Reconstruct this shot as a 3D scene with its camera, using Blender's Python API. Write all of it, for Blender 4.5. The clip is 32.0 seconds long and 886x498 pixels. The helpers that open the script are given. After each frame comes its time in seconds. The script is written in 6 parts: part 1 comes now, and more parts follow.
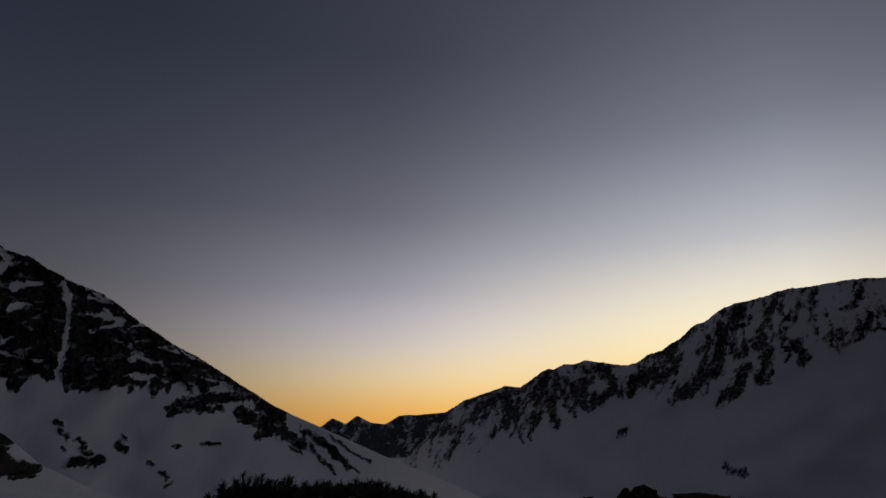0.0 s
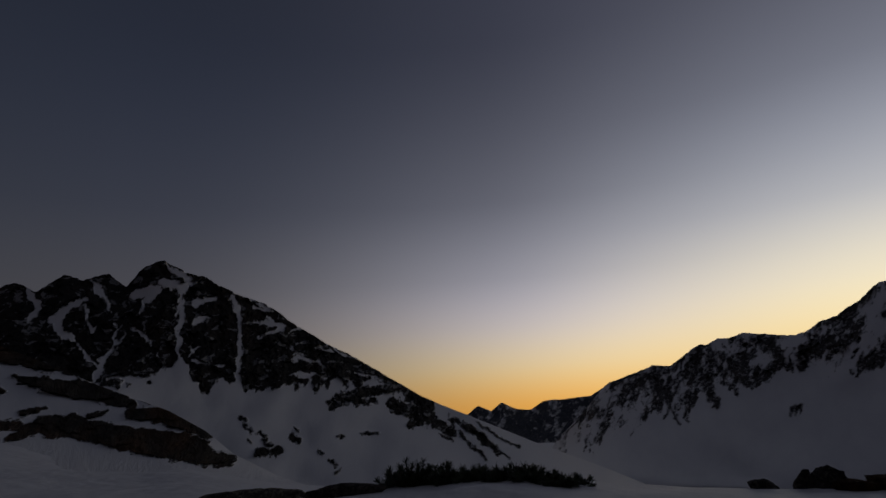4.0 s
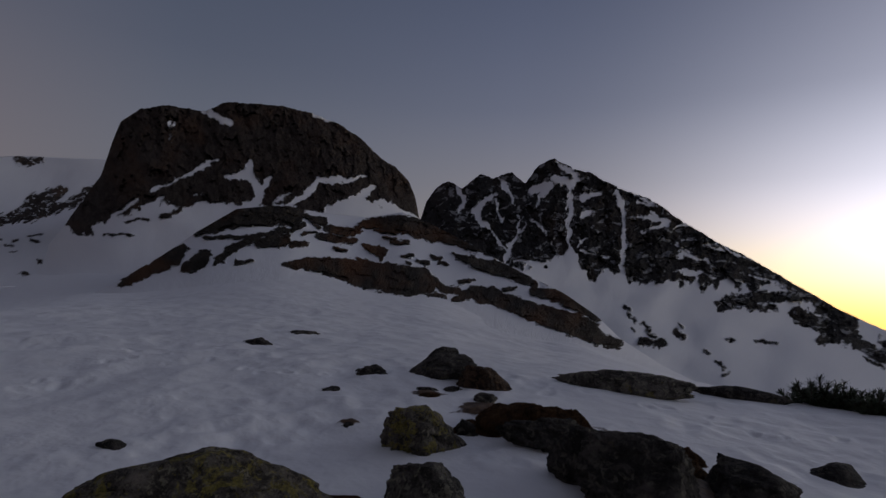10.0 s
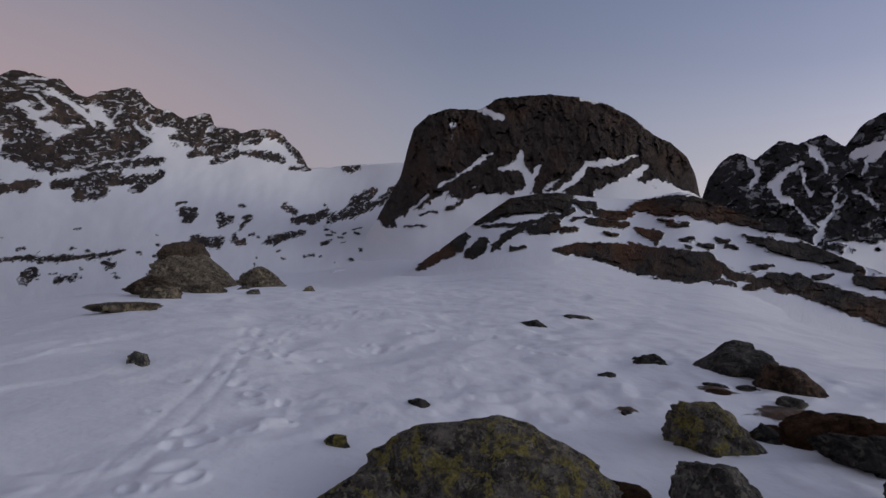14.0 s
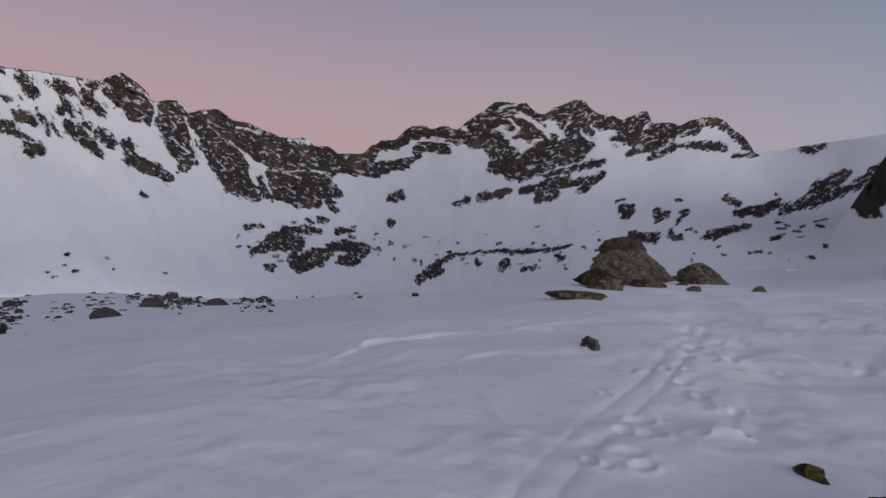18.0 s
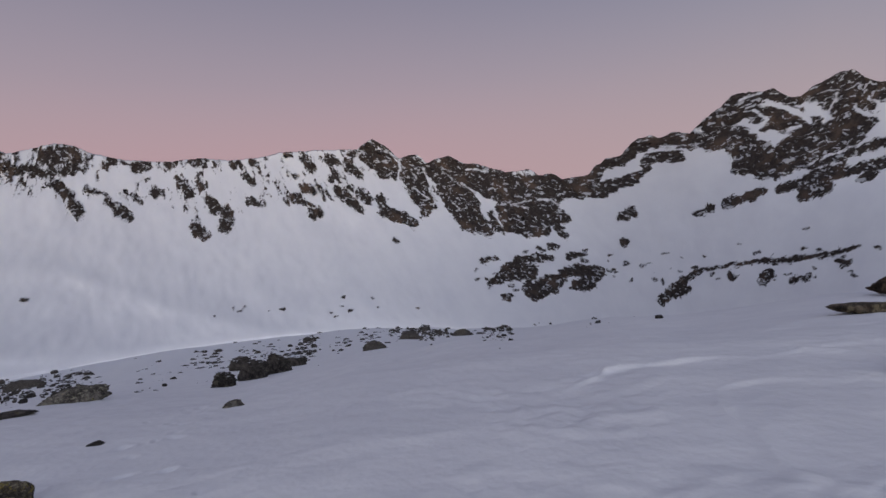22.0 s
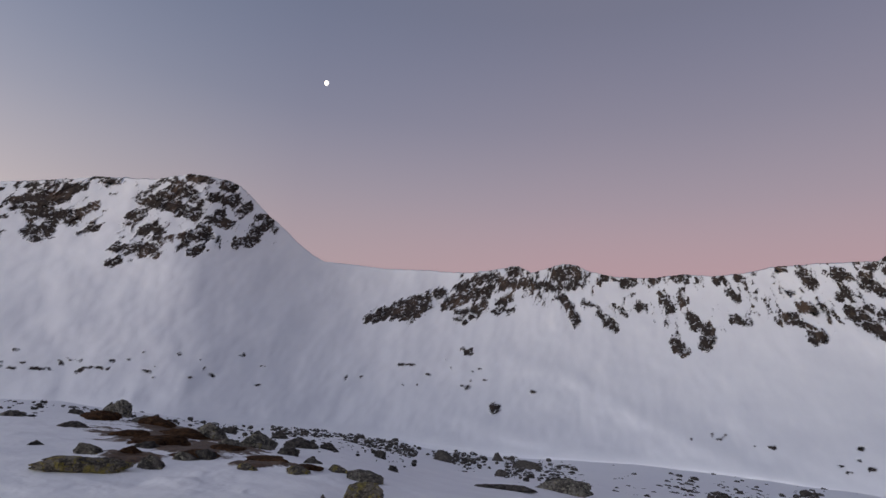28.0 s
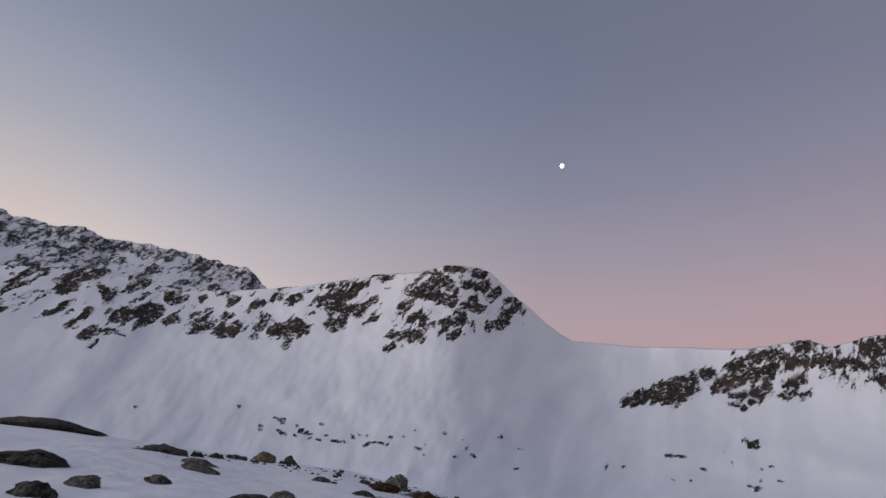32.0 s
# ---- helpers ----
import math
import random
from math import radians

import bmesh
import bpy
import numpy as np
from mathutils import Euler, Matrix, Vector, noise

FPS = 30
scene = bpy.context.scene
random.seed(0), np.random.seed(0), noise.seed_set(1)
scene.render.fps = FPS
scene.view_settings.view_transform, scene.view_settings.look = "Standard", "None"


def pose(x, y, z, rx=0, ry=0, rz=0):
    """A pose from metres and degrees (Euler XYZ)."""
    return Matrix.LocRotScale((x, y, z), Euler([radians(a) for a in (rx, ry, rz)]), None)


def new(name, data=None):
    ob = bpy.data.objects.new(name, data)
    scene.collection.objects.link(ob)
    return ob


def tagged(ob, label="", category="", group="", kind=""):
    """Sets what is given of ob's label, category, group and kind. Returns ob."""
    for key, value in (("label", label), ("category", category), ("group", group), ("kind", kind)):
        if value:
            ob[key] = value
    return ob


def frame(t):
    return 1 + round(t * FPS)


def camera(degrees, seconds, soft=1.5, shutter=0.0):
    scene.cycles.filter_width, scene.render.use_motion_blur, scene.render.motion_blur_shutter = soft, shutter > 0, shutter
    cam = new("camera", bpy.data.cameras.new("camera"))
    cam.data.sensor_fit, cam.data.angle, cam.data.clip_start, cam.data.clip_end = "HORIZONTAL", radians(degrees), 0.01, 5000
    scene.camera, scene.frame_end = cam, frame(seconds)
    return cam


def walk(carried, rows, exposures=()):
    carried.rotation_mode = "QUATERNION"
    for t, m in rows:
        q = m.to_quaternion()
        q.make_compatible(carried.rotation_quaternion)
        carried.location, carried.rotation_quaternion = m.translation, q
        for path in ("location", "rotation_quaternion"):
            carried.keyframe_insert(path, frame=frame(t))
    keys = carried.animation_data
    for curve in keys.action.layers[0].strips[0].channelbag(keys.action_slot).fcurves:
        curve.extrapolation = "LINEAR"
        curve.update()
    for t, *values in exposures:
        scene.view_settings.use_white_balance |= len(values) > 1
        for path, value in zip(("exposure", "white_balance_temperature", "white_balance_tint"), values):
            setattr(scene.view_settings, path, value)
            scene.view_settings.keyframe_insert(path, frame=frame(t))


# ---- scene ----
# ---- camera: a slow pan to the left, at arm's length ----
cam = camera(78.75, 32.0)
PATH = [
    (0.0, pose(0.072, 0.421, 1.600, 104.54, 0.00, -0.56)),
    (0.5, pose(0.069, 0.408, 1.600, 104.59, 0.22, 0.21)),
    (1.0, pose(0.065, 0.393, 1.601, 104.59, 0.97, 1.19)),
    (1.5, pose(0.059, 0.374, 1.603, 104.58, 1.39, 2.64)),
    (2.0, pose(0.053, 0.345, 1.604, 104.38, 1.79, 3.74)),
    (2.5, pose(0.046, 0.299, 1.605, 104.32, 2.03, 7.24)),
    (4.5, pose(0.037, 0.241, 1.607, 103.33, 3.08, 15.48)),
    (5.0, pose(0.034, 0.191, 1.610, 103.18, 3.31, 17.51)),
    (5.5, pose(0.038, 0.151, 1.614, 102.98, 3.39, 20.20)),
    (6.0, pose(0.042, 0.117, 1.617, 102.62, 2.87, 23.17)),
    (6.5, pose(0.045, 0.092, 1.619, 102.13, 2.32, 26.43)),
    (7.0, pose(0.044, 0.082, 1.619, 101.29, 2.02, 29.82)),
    (7.5, pose(0.035, 0.090, 1.616, 99.05, 1.22, 33.17)),
    (8.0, pose(0.019, 0.109, 1.612, 96.80, -0.22, 37.72)),
    (8.5, pose(0.004, 0.121, 1.608, 95.10, -1.23, 40.36)),
    (9.0, pose(-0.004, 0.120, 1.606, 93.52, -1.69, 44.85)),
    (9.5, pose(-0.006, 0.114, 1.606, 93.10, -2.12, 49.12)),
    (10.0, pose(-0.005, 0.108, 1.605, 92.41, -2.81, 52.48)),
    (10.5, pose(-0.005, 0.104, 1.604, 91.96, -2.81, 55.03)),
    (11.0, pose(-0.002, 0.100, 1.603, 91.60, -3.19, 57.79)),
    (11.5, pose(0.002, 0.093, 1.602, 91.23, -2.57, 60.94)),
    (12.0, pose(0.003, 0.086, 1.602, 90.57, -1.94, 64.69)),
    (12.5, pose(-0.002, 0.082, 1.601, 90.30, -2.15, 67.16)),
    (13.0, pose(-0.002, 0.074, 1.600, 90.08, -2.06, 70.93)),
    (13.5, pose(0.016, 0.059, 1.601, 89.89, -2.47, 75.70)),
    (15.5, pose(0.049, 0.042, 1.604, 88.82, -0.63, 96.20)),
    (16.0, pose(0.072, 0.025, 1.606, 88.47, -1.33, 101.89)),
    (16.5, pose(0.072, 0.005, 1.605, 88.31, -1.18, 107.01)),
    (17.0, pose(0.056, -0.022, 1.600, 88.01, -2.14, 113.87)),
    (17.5, pose(0.029, -0.049, 1.594, 87.54, -1.95, 120.41)),
    (18.0, pose(0.000, -0.071, 1.588, 87.58, -1.56, 124.56)),
    (18.5, pose(-0.022, -0.086, 1.583, 87.69, -0.34, 127.51)),
    (19.0, pose(-0.037, -0.093, 1.581, 88.07, 0.48, 129.26)),
    (19.5, pose(-0.043, -0.092, 1.582, 88.69, 1.32, 130.99)),
    (20.0, pose(-0.043, -0.084, 1.584, 89.37, 1.59, 133.55)),
    (20.5, pose(-0.040, -0.071, 1.588, 89.90, 2.27, 136.71)),
    (21.0, pose(-0.037, -0.061, 1.590, 90.36, 3.18, 140.25)),
    (21.5, pose(-0.037, -0.064, 1.589, 90.50, 4.24, 143.81)),
    (22.0, pose(-0.038, -0.076, 1.587, 90.90, 4.17, 148.71)),
    (22.5, pose(-0.038, -0.085, 1.586, 91.42, 3.39, 152.95)),
    (23.0, pose(-0.037, -0.086, 1.586, 91.77, 3.66, 156.88)),
    (23.5, pose(-0.034, -0.076, 1.588, 92.37, 3.41, 160.64)),
    (24.0, pose(-0.029, -0.057, 1.591, 94.69, 2.67, 164.62)),
    (24.5, pose(-0.023, -0.037, 1.593, 96.20, 1.54, 168.53)),
    (25.0, pose(-0.020, -0.024, 1.595, 96.67, 0.56, 173.15)),
    (25.5, pose(-0.016, -0.014, 1.596, 97.27, -0.81, 177.10)),
    (26.0, pose(-0.009, -0.003, 1.598, 98.60, -2.07, 181.01)),
    (26.5, pose(0.009, 0.002, 1.600, 99.45, -2.67, 184.79)),
    (28.5, pose(0.037, -0.002, 1.600, 104.08, -4.70, 199.20)),
    (29.0, pose(0.059, -0.007, 1.600, 104.68, -5.12, 202.40)),
    (29.5, pose(0.064, -0.002, 1.601, 105.54, -5.18, 205.89)),
    (30.0, pose(0.049, 0.017, 1.601, 106.80, -5.01, 209.03)),
    (30.5, pose(0.020, 0.047, 1.599, 108.88, -4.60, 212.03)),
    (31.0, pose(-0.013, 0.081, 1.595, 110.52, -4.95, 214.87)),
    (31.5, pose(-0.035, 0.101, 1.594, 110.11, -6.20, 218.09)),
    (32.0, pose(-0.043, 0.103, 1.596, 108.96, -7.10, 221.67)),
]
EXPOSURES = [(0, -4.1), (5, -4.18), (6, -4.1), (7, -3.85), (8, -3.4), (9, -2.8), (10, -2.42), (11, -1.72), (12, -1.38), (13, -1.24), (16, -1.24), (18, -1.13), (20, -1.1), (26, -1.15), (30, -1.08), (32, -1.08)]
walk(cam, PATH, EXPOSURES)

import functools

# ---- world: dusk sky, the sun just under the horizon ----
SUN_AZ = -34.0                     # bearing of the afterglow, degrees to the left of +y
WARM_AZ = 269.0                    # warm light low in the sky, past the serrated ridge
BELT_AZ = -12.0                     # the pink belt lies opposite this bearing


def sky():
    world = bpy.data.worlds.new("dusk_sky")
    scene.world = world
    world.use_nodes = True
    nt = world.node_tree
    nt.nodes.clear()
    N, L = nt.nodes.new, nt.links.new

    def mth(op, a, b=None, clamp=False):
        n = N("ShaderNodeMath")
        n.operation, n.use_clamp = op, clamp
        for i, v in enumerate((a, b)):
            if v is None:
                continue
            if isinstance(v, (int, float)):
                n.inputs[i].default_value = v
            else:
                L(v, n.inputs[i])
        return n.outputs[0]

    co = N("ShaderNodeTexCoord")
    sep = N("ShaderNodeSeparateXYZ")
    L(co.outputs["Generated"], sep.inputs[0])
    x, y, z = sep.outputs
    el = mth("MULTIPLY", mth("ARCSINE", z), 180 / math.pi)
    fac = mth("DIVIDE", mth("ADD", el, 10.0), 100.0, True)
    hor = mth("MAXIMUM", mth("SQRT", mth("ADD", mth("MULTIPLY", x, x), mth("MULTIPLY", y, y))), 1e-4)

    def away(az):
        dot = mth("DIVIDE", mth("ADD", mth("MULTIPLY", x, -math.sin(radians(az))), mth("MULTIPLY", y, math.cos(radians(az)))), hor)
        return mth("MULTIPLY", mth("ARCCOSINE", mth("MINIMUM", mth("MAXIMUM", dot, -1.0), 1.0)), 180 / math.pi)

    glow, belt, warm = away(SUN_AZ), away(BELT_AZ), away(WARM_AZ)

    def ramp(stops):
        r = N("ShaderNodeValToRGB")
        r.color_ramp.interpolation = "B_SPLINE"
        while len(r.color_ramp.elements) < len(stops):
            r.color_ramp.elements.new(0.5)
        for e, (deg, c) in zip(r.color_ramp.elements, stops):
            e.position = (deg + 10) / 100
            e.color = (c[0] / 20, c[1] / 20, c[2] / 20, 1)
        L(fac, r.inputs[0])
        return r.outputs[0]

    col = ramp(SKY_SUN)
    for stops, dist, d0, d1, power in ((SKY_NEAR, glow, 0, 44, 1.0), (SKY_SIDE, glow, 26, 86, 1.5), (SKY_COOL, glow, 80, 112, 1.3), (SKY_FAR, belt, 92, 124, 1.0), (SKY_ANTI, belt, 124, 165, 1.0), (SKY_WARM, warm, 56, 6, 1.0)):
        m = N("ShaderNodeMapRange")
        m.interpolation_type = "SMOOTHSTEP" if d0 < 50 else "LINEAR"
        m.inputs["From Min"].default_value, m.inputs["From Max"].default_value = d0, d1
        L(dist, m.inputs["Value"])
        mix = N("ShaderNodeMix")
        mix.data_type = "RGBA"
        L(mth("SUBTRACT", 1.0, mth("POWER", mth("SUBTRACT", 1.0, m.outputs[0], True), power)), mix.inputs[0])
        L(col, mix.inputs[6])
        L(ramp(stops), mix.inputs[7])
        col = mix.outputs[2]
    bg = N("ShaderNodeBackground")
    bg.inputs["Strength"].default_value = 20.0
    L(col, bg.inputs["Color"])
    out = N("ShaderNodeOutputWorld")
    L(bg.outputs[0], out.inputs["Surface"])


# radiance by elevation (degrees) at five bearings away from the afterglow
SKY_SUN = [(-8, (8.564, 4.317, 0.889)), (-3, (16.403, 8.623, 1.79)), (2, (18.0, 13.689, 5.382)), (7, (17.538, 15.725, 11.595)), (14, (8.19, 8.635, 9.945)), (25, (2.457, 2.586, 3.358)), (42, (0.948, 0.971, 1.369)), (90, (0.351, 0.398, 0.655))]
SKY_NEAR = [(-8, (7.377, 3.042, 0.468)), (-5, (15.21, 6.084, 0.468)), (-2, (15.795, 8.424, 1.884)), (1, (15.2, 12.0, 6.6)), (5, (11.2, 10.3, 10.9)), (10, (6.1, 6.1, 7.15)), (18, (2.3, 2.38, 3.0)), (34, (0.55, 0.6, 0.97))]
SKY_SIDE = [(-8, (1.792, 1.232, 0.672)), (-1, (1.792, 1.344, 0.896)), (4, (1.434, 1.266, 1.254)), (9, (1.109, 1.098, 1.277)), (17, (0.672, 0.762, 1.109)), (33, (0.28, 0.364, 0.655)), (55, (0.339, 0.354, 0.439)), (90, (0.339, 0.354, 0.439))]
SKY_COOL = [(-8, (0.784, 0.79, 0.82)), (0, (0.784, 0.79, 0.84)), (6, (0.735, 0.77, 0.913)), (12, (0.647, 0.7, 0.892)), (20, (0.437, 0.513, 0.748)), (34, (0.279, 0.351, 0.568)), (55, (0.303, 0.316, 0.392)), (90, (0.303, 0.316, 0.392))]
SKY_FAR = [(-8, (1.02, 0.752, 0.745)), (4, (1.0, 0.752, 0.765)), (10, (0.95, 0.745, 0.79)), (18, (0.71, 0.655, 0.78)), (26, (0.46, 0.492, 0.69)), (40, (0.279, 0.345, 0.546)), (60, (0.303, 0.316, 0.392)), (90, (0.303, 0.316, 0.392))]
SKY_ANTI = [(-8, (0.884, 0.64, 0.718)), (6, (1.013, 0.666, 0.718)), (12, (1.002, 0.692, 0.76)), (18, (0.787, 0.658, 0.777)), (26, (0.546, 0.517, 0.676)), (36, (0.372, 0.391, 0.577)), (60, (0.303, 0.316, 0.392)), (90, (0.303, 0.316, 0.392))]
SKY_WARM = [(-8, (1.9, 1.357, 0.98)), (2, (1.9, 1.416, 1.08)), (8, (1.75, 1.39, 1.17)), (14, (1.3, 1.133, 1.10)), (22, (0.802, 0.826, 0.979)), (33, (0.437, 0.507, 0.732)), (55, (0.303, 0.316, 0.392)), (90, (0.303, 0.316, 0.392))]
sky()


# ---- materials ----
def material(name):
    m = bpy.data.materials.new(name)
    m.use_nodes = True
    nt = m.node_tree
    return m, nt, nt.nodes["Principled BSDF"]


def node(nt, kind, **kw):
    n = nt.nodes.new(kind)
    for k, v in kw.items():
        n.inputs[k].default_value = v
    return n


def noise_tex(nt, vec, scale, detail=6.0, rough=0.6, dist=0.0):
    n = node(nt, "ShaderNodeTexNoise", Scale=scale, Detail=detail, Roughness=rough, Distortion=dist)
    nt.links.new(vec, n.inputs["Vector"])
    return n.outputs[0]


def ramp_of(nt, fac, stops):
    r = nt.nodes.new("ShaderNodeValToRGB")
    while len(r.color_ramp.elements) < len(stops):
        r.color_ramp.elements.new(0.5)
    for e, (p, c) in zip(r.color_ramp.elements, stops):
        e.position, e.color = p, (*c, 1)
    nt.links.new(fac, r.inputs[0])
    return r.outputs[0]


def mixed(nt, fac, a, b, blend="MIX"):
    n = nt.nodes.new("ShaderNodeMix")
    n.data_type, n.blend_type = "RGBA", blend
    for v, i in ((fac, 0), (a, 6), (b, 7)):
        if isinstance(v, (int, float)):
            n.inputs[i].default_value = v
        elif isinstance(v, tuple):
            n.inputs[i].default_value = (*v, 1)
        else:
            nt.links.new(v, n.inputs[i])
    return n.outputs[2]


def math_of(nt, op, a, b, clamp=False):
    n = nt.nodes.new("ShaderNodeMath")
    n.operation, n.use_clamp = op, clamp
    for i, v in enumerate((a, b)):
        if isinstance(v, (int, float)):
            n.inputs[i].default_value = v
        else:
            nt.links.new(v, n.inputs[i])
    return n.outputs[0]


def bump_of(nt, height, strength, distance, before=None):
    n = node(nt, "ShaderNodeBump", Strength=strength, Distance=distance)
    nt.links.new(height, n.inputs["Height"])
    if before is not None:
        nt.links.new(before, n.inputs["Normal"])
    return n.outputs[0]


def alpine(name, size, rock_a, rock_b, rust, edge=0.3, dust=0.3, ledge=0.0, rusty=0.52):
    """Snow with bare rock where the mesh attribute 'rock' is high; size: metres of the rock's coarse grain."""
    m, nt, b = material(name)
    face = nt.nodes.new("ShaderNodeAttribute")
    face.attribute_name = "grain"
    co = face.outputs["Vector"]
    at = nt.nodes.new("ShaderNodeAttribute")
    at.attribute_name = "rock"
    fine = noise_tex(nt, co, 1.0 / size, 8, 0.65)
    f2 = noise_tex(nt, co, 4.0 / size, 5, 0.6)
    k = math_of(nt, "ADD", at.outputs["Fac"], math_of(nt, "MULTIPLY", math_of(nt, "SUBTRACT", fine, 0.5), dust))
    k = math_of(nt, "ADD", k, math_of(nt, "MULTIPLY", math_of(nt, "SUBTRACT", f2, 0.5), dust * 0.8))
    mr = node(nt, "ShaderNodeMapRange")
    mr.inputs["From Min"].default_value, mr.inputs["From Max"].default_value = 0.5 - edge / 2, 0.5 + edge / 2
    nt.links.new(k, mr.inputs["Value"])
    big = noise_tex(nt, co, 0.22 / size, 4, 0.6)
    rock = ramp_of(nt, noise_tex(nt, co, 1.6 / size, 8, 0.7, 0.4), [(0.25, tuple(c * 0.45 for c in rock_a)), (0.5, rock_a), (0.78, rock_b)])
    rock = mixed(nt, ramp_of(nt, big, [(rusty, (0, 0, 0)), (rusty + 0.16, (0.8, 0.8, 0.8))]), rock, rust)
    snow = ramp_of(nt, big, [(0.3, (0.745, 0.75, 0.77)), (0.7, (0.80, 0.805, 0.815))])
    if ledge > 0:
        flat = nt.nodes.new("ShaderNodeVectorMath")
        flat.operation = "MULTIPLY"
        flat.inputs[1].default_value = (1.0, 1.7, 1.0)
        nt.links.new(co, flat.inputs[0])
        fl = noise_tex(nt, flat.outputs[0], 0.8 / size, 5, 0.62, 0.7)
        rock = mixed(nt, ramp_of(nt, fl, [(0.565, (0, 0, 0)), (0.605, (ledge, ledge, ledge))]), rock, (0.7, 0.71, 0.73))
    nt.links.new(mixed(nt, mr.outputs[0], snow, rock), b.inputs["Base Color"])
    rg = nt.nodes.new("ShaderNodeMapRange")
    rg.inputs["To Min"].default_value, rg.inputs["To Max"].default_value = 0.65, 0.9
    nt.links.new(mr.outputs[0], rg.inputs["Value"])
    nt.links.new(rg.outputs[0], b.inputs["Roughness"])
    b.inputs["Specular IOR Level"].default_value = 0.08
    h = math_of(nt, "MULTIPLY", noise_tex(nt, co, 2.0 / size, 8, 0.7), math_of(nt, "ADD", mr.outputs[0], 0.06))
    nt.links.new(bump_of(nt, h, 0.8, size * 0.5), b.inputs["Normal"])
    return m


def snow_material():
    m, nt, b = material("wind_packed_snow")
    co = nt.nodes.new("ShaderNodeTexCoord").outputs["Object"]
    mid = noise_tex(nt, co, 0.9, 5, 0.55)
    fine = noise_tex(nt, co, 14.0, 6, 0.6)
    at = nt.nodes.new("ShaderNodeAttribute")
    at.attribute_name = "rock"
    k = math_of(nt, "ADD", at.outputs["Fac"], math_of(nt, "MULTIPLY", math_of(nt, "SUBTRACT", noise_tex(nt, co, 5.0, 7, 0.7), 0.5), 1.2))
    mr = node(nt, "ShaderNodeMapRange")
    mr.inputs["From Min"].default_value, mr.inputs["From Max"].default_value = 0.42, 0.58
    nt.links.new(k, mr.inputs["Value"])
    snow = ramp_of(nt, mid, [(0.3, (0.765, 0.77, 0.79)), (0.7, (0.83, 0.835, 0.845))])
    turf = ramp_of(nt, noise_tex(nt, co, 9.0, 8, 0.75), [(0.34, (0.02, 0.014, 0.009)), (0.5, (0.075, 0.043, 0.024)), (0.68, (0.16, 0.095, 0.045))])
    nt.links.new(mixed(nt, mr.outputs[0], snow, turf), b.inputs["Base Color"])
    b.inputs["Roughness"].default_value = 0.62
    b.inputs["Specular IOR Level"].default_value = 0.3
    n1 = bump_of(nt, fine, 0.14, 0.03)
    n2 = bump_of(nt, mid, 0.4, 0.14, n1)
    n3 = bump_of(nt, noise_tex(nt, co, 2.6, 3, 0.5), 0.35, 0.09, n2)
    nt.links.new(n3, b.inputs["Normal"])
    return m


def boulder_material(name, lichen, tone=(0.13, 0.12, 0.105), grain=1.0, thresh=0.5):
    """Weathered gneiss: grey and black crusts, pale scars, and sharp-edged crusts of yellow-green lichen."""
    m, nt, b = material(name)
    co = nt.nodes.new("ShaderNodeTexCoord").outputs["Object"]

    def grey(v):
        return (v, v, v)

    def shade(k):
        return tuple(min(1.0, c * k) for c in tone)

    n1 = noise_tex(nt, co, 3.0 * grain, 8, 0.72, 0.4)
    n2 = noise_tex(nt, co, 24.0 * grain, 8, 0.75)
    base = ramp_of(nt, n1, [(0.36, shade(0.3)), (0.46, shade(0.7)), (0.53, shade(1.2)), (0.64, shade(1.9))])
    base = mixed(nt, 0.7, base, ramp_of(nt, n2, [(0.34, grey(0.3)), (0.52, grey(0.95)), (0.7, grey(1.0))]), "MULTIPLY")
    crust = noise_tex(nt, co, 8.0 * grain, 7, 0.75, 0.8)
    base = mixed(nt, ramp_of(nt, crust, [(0.42, grey(0.8)), (0.5, grey(0))]), base, shade(0.16))
    base = mixed(nt, ramp_of(nt, noise_tex(nt, co, 5.5 * grain, 7, 0.7, 1.0), [(0.54, grey(0)), (0.62, grey(0.5))]), base, shade(1.9))
    spots = noise_tex(nt, co, 13.0 * grain, 6, 0.7, 0.6)
    base = mixed(nt, ramp_of(nt, spots, [(0.54, grey(0)), (0.6, grey(0.75))]), base, (min(1.0, tone[0] * 2.3), min(1.0, tone[1] * 2.4), min(1.0, tone[2] * 2.1)))
    if lichen > 0:
        ln = noise_tex(nt, co, 3.6 * grain, 8, 0.72, 0.5)
        dots = noise_tex(nt, co, 15.0 * grain, 4, 0.6)
        f = ramp_of(nt, ln, [(thresh - 0.01, grey(0)), (thresh + 0.02, grey(lichen))])
        d = ramp_of(nt, dots, [(thresh + 0.10, grey(0)), (thresh + 0.13, grey(lichen * 0.8))])
        f = math_of(nt, "MAXIMUM", f, d)
        lc = ramp_of(nt, n2, [(0.36, (0.09, 0.078, 0.03)), (0.5, (0.25, 0.21, 0.055)), (0.64, (0.46, 0.38, 0.09))])
        base = mixed(nt, f, base, lc)
    nt.links.new(base, b.inputs["Base Color"])
    b.inputs["Roughness"].default_value = 0.88
    b.inputs["Specular IOR Level"].default_value = 0.25
    k1 = bump_of(nt, n2, 0.7, 0.03 / grain)
    k2 = bump_of(nt, n1, 1.0, 0.2 / grain, k1)
    k3 = bump_of(nt, crust, 0.6, 0.06 / grain, k2)
    nt.links.new(k3, b.inputs["Normal"])
    return m


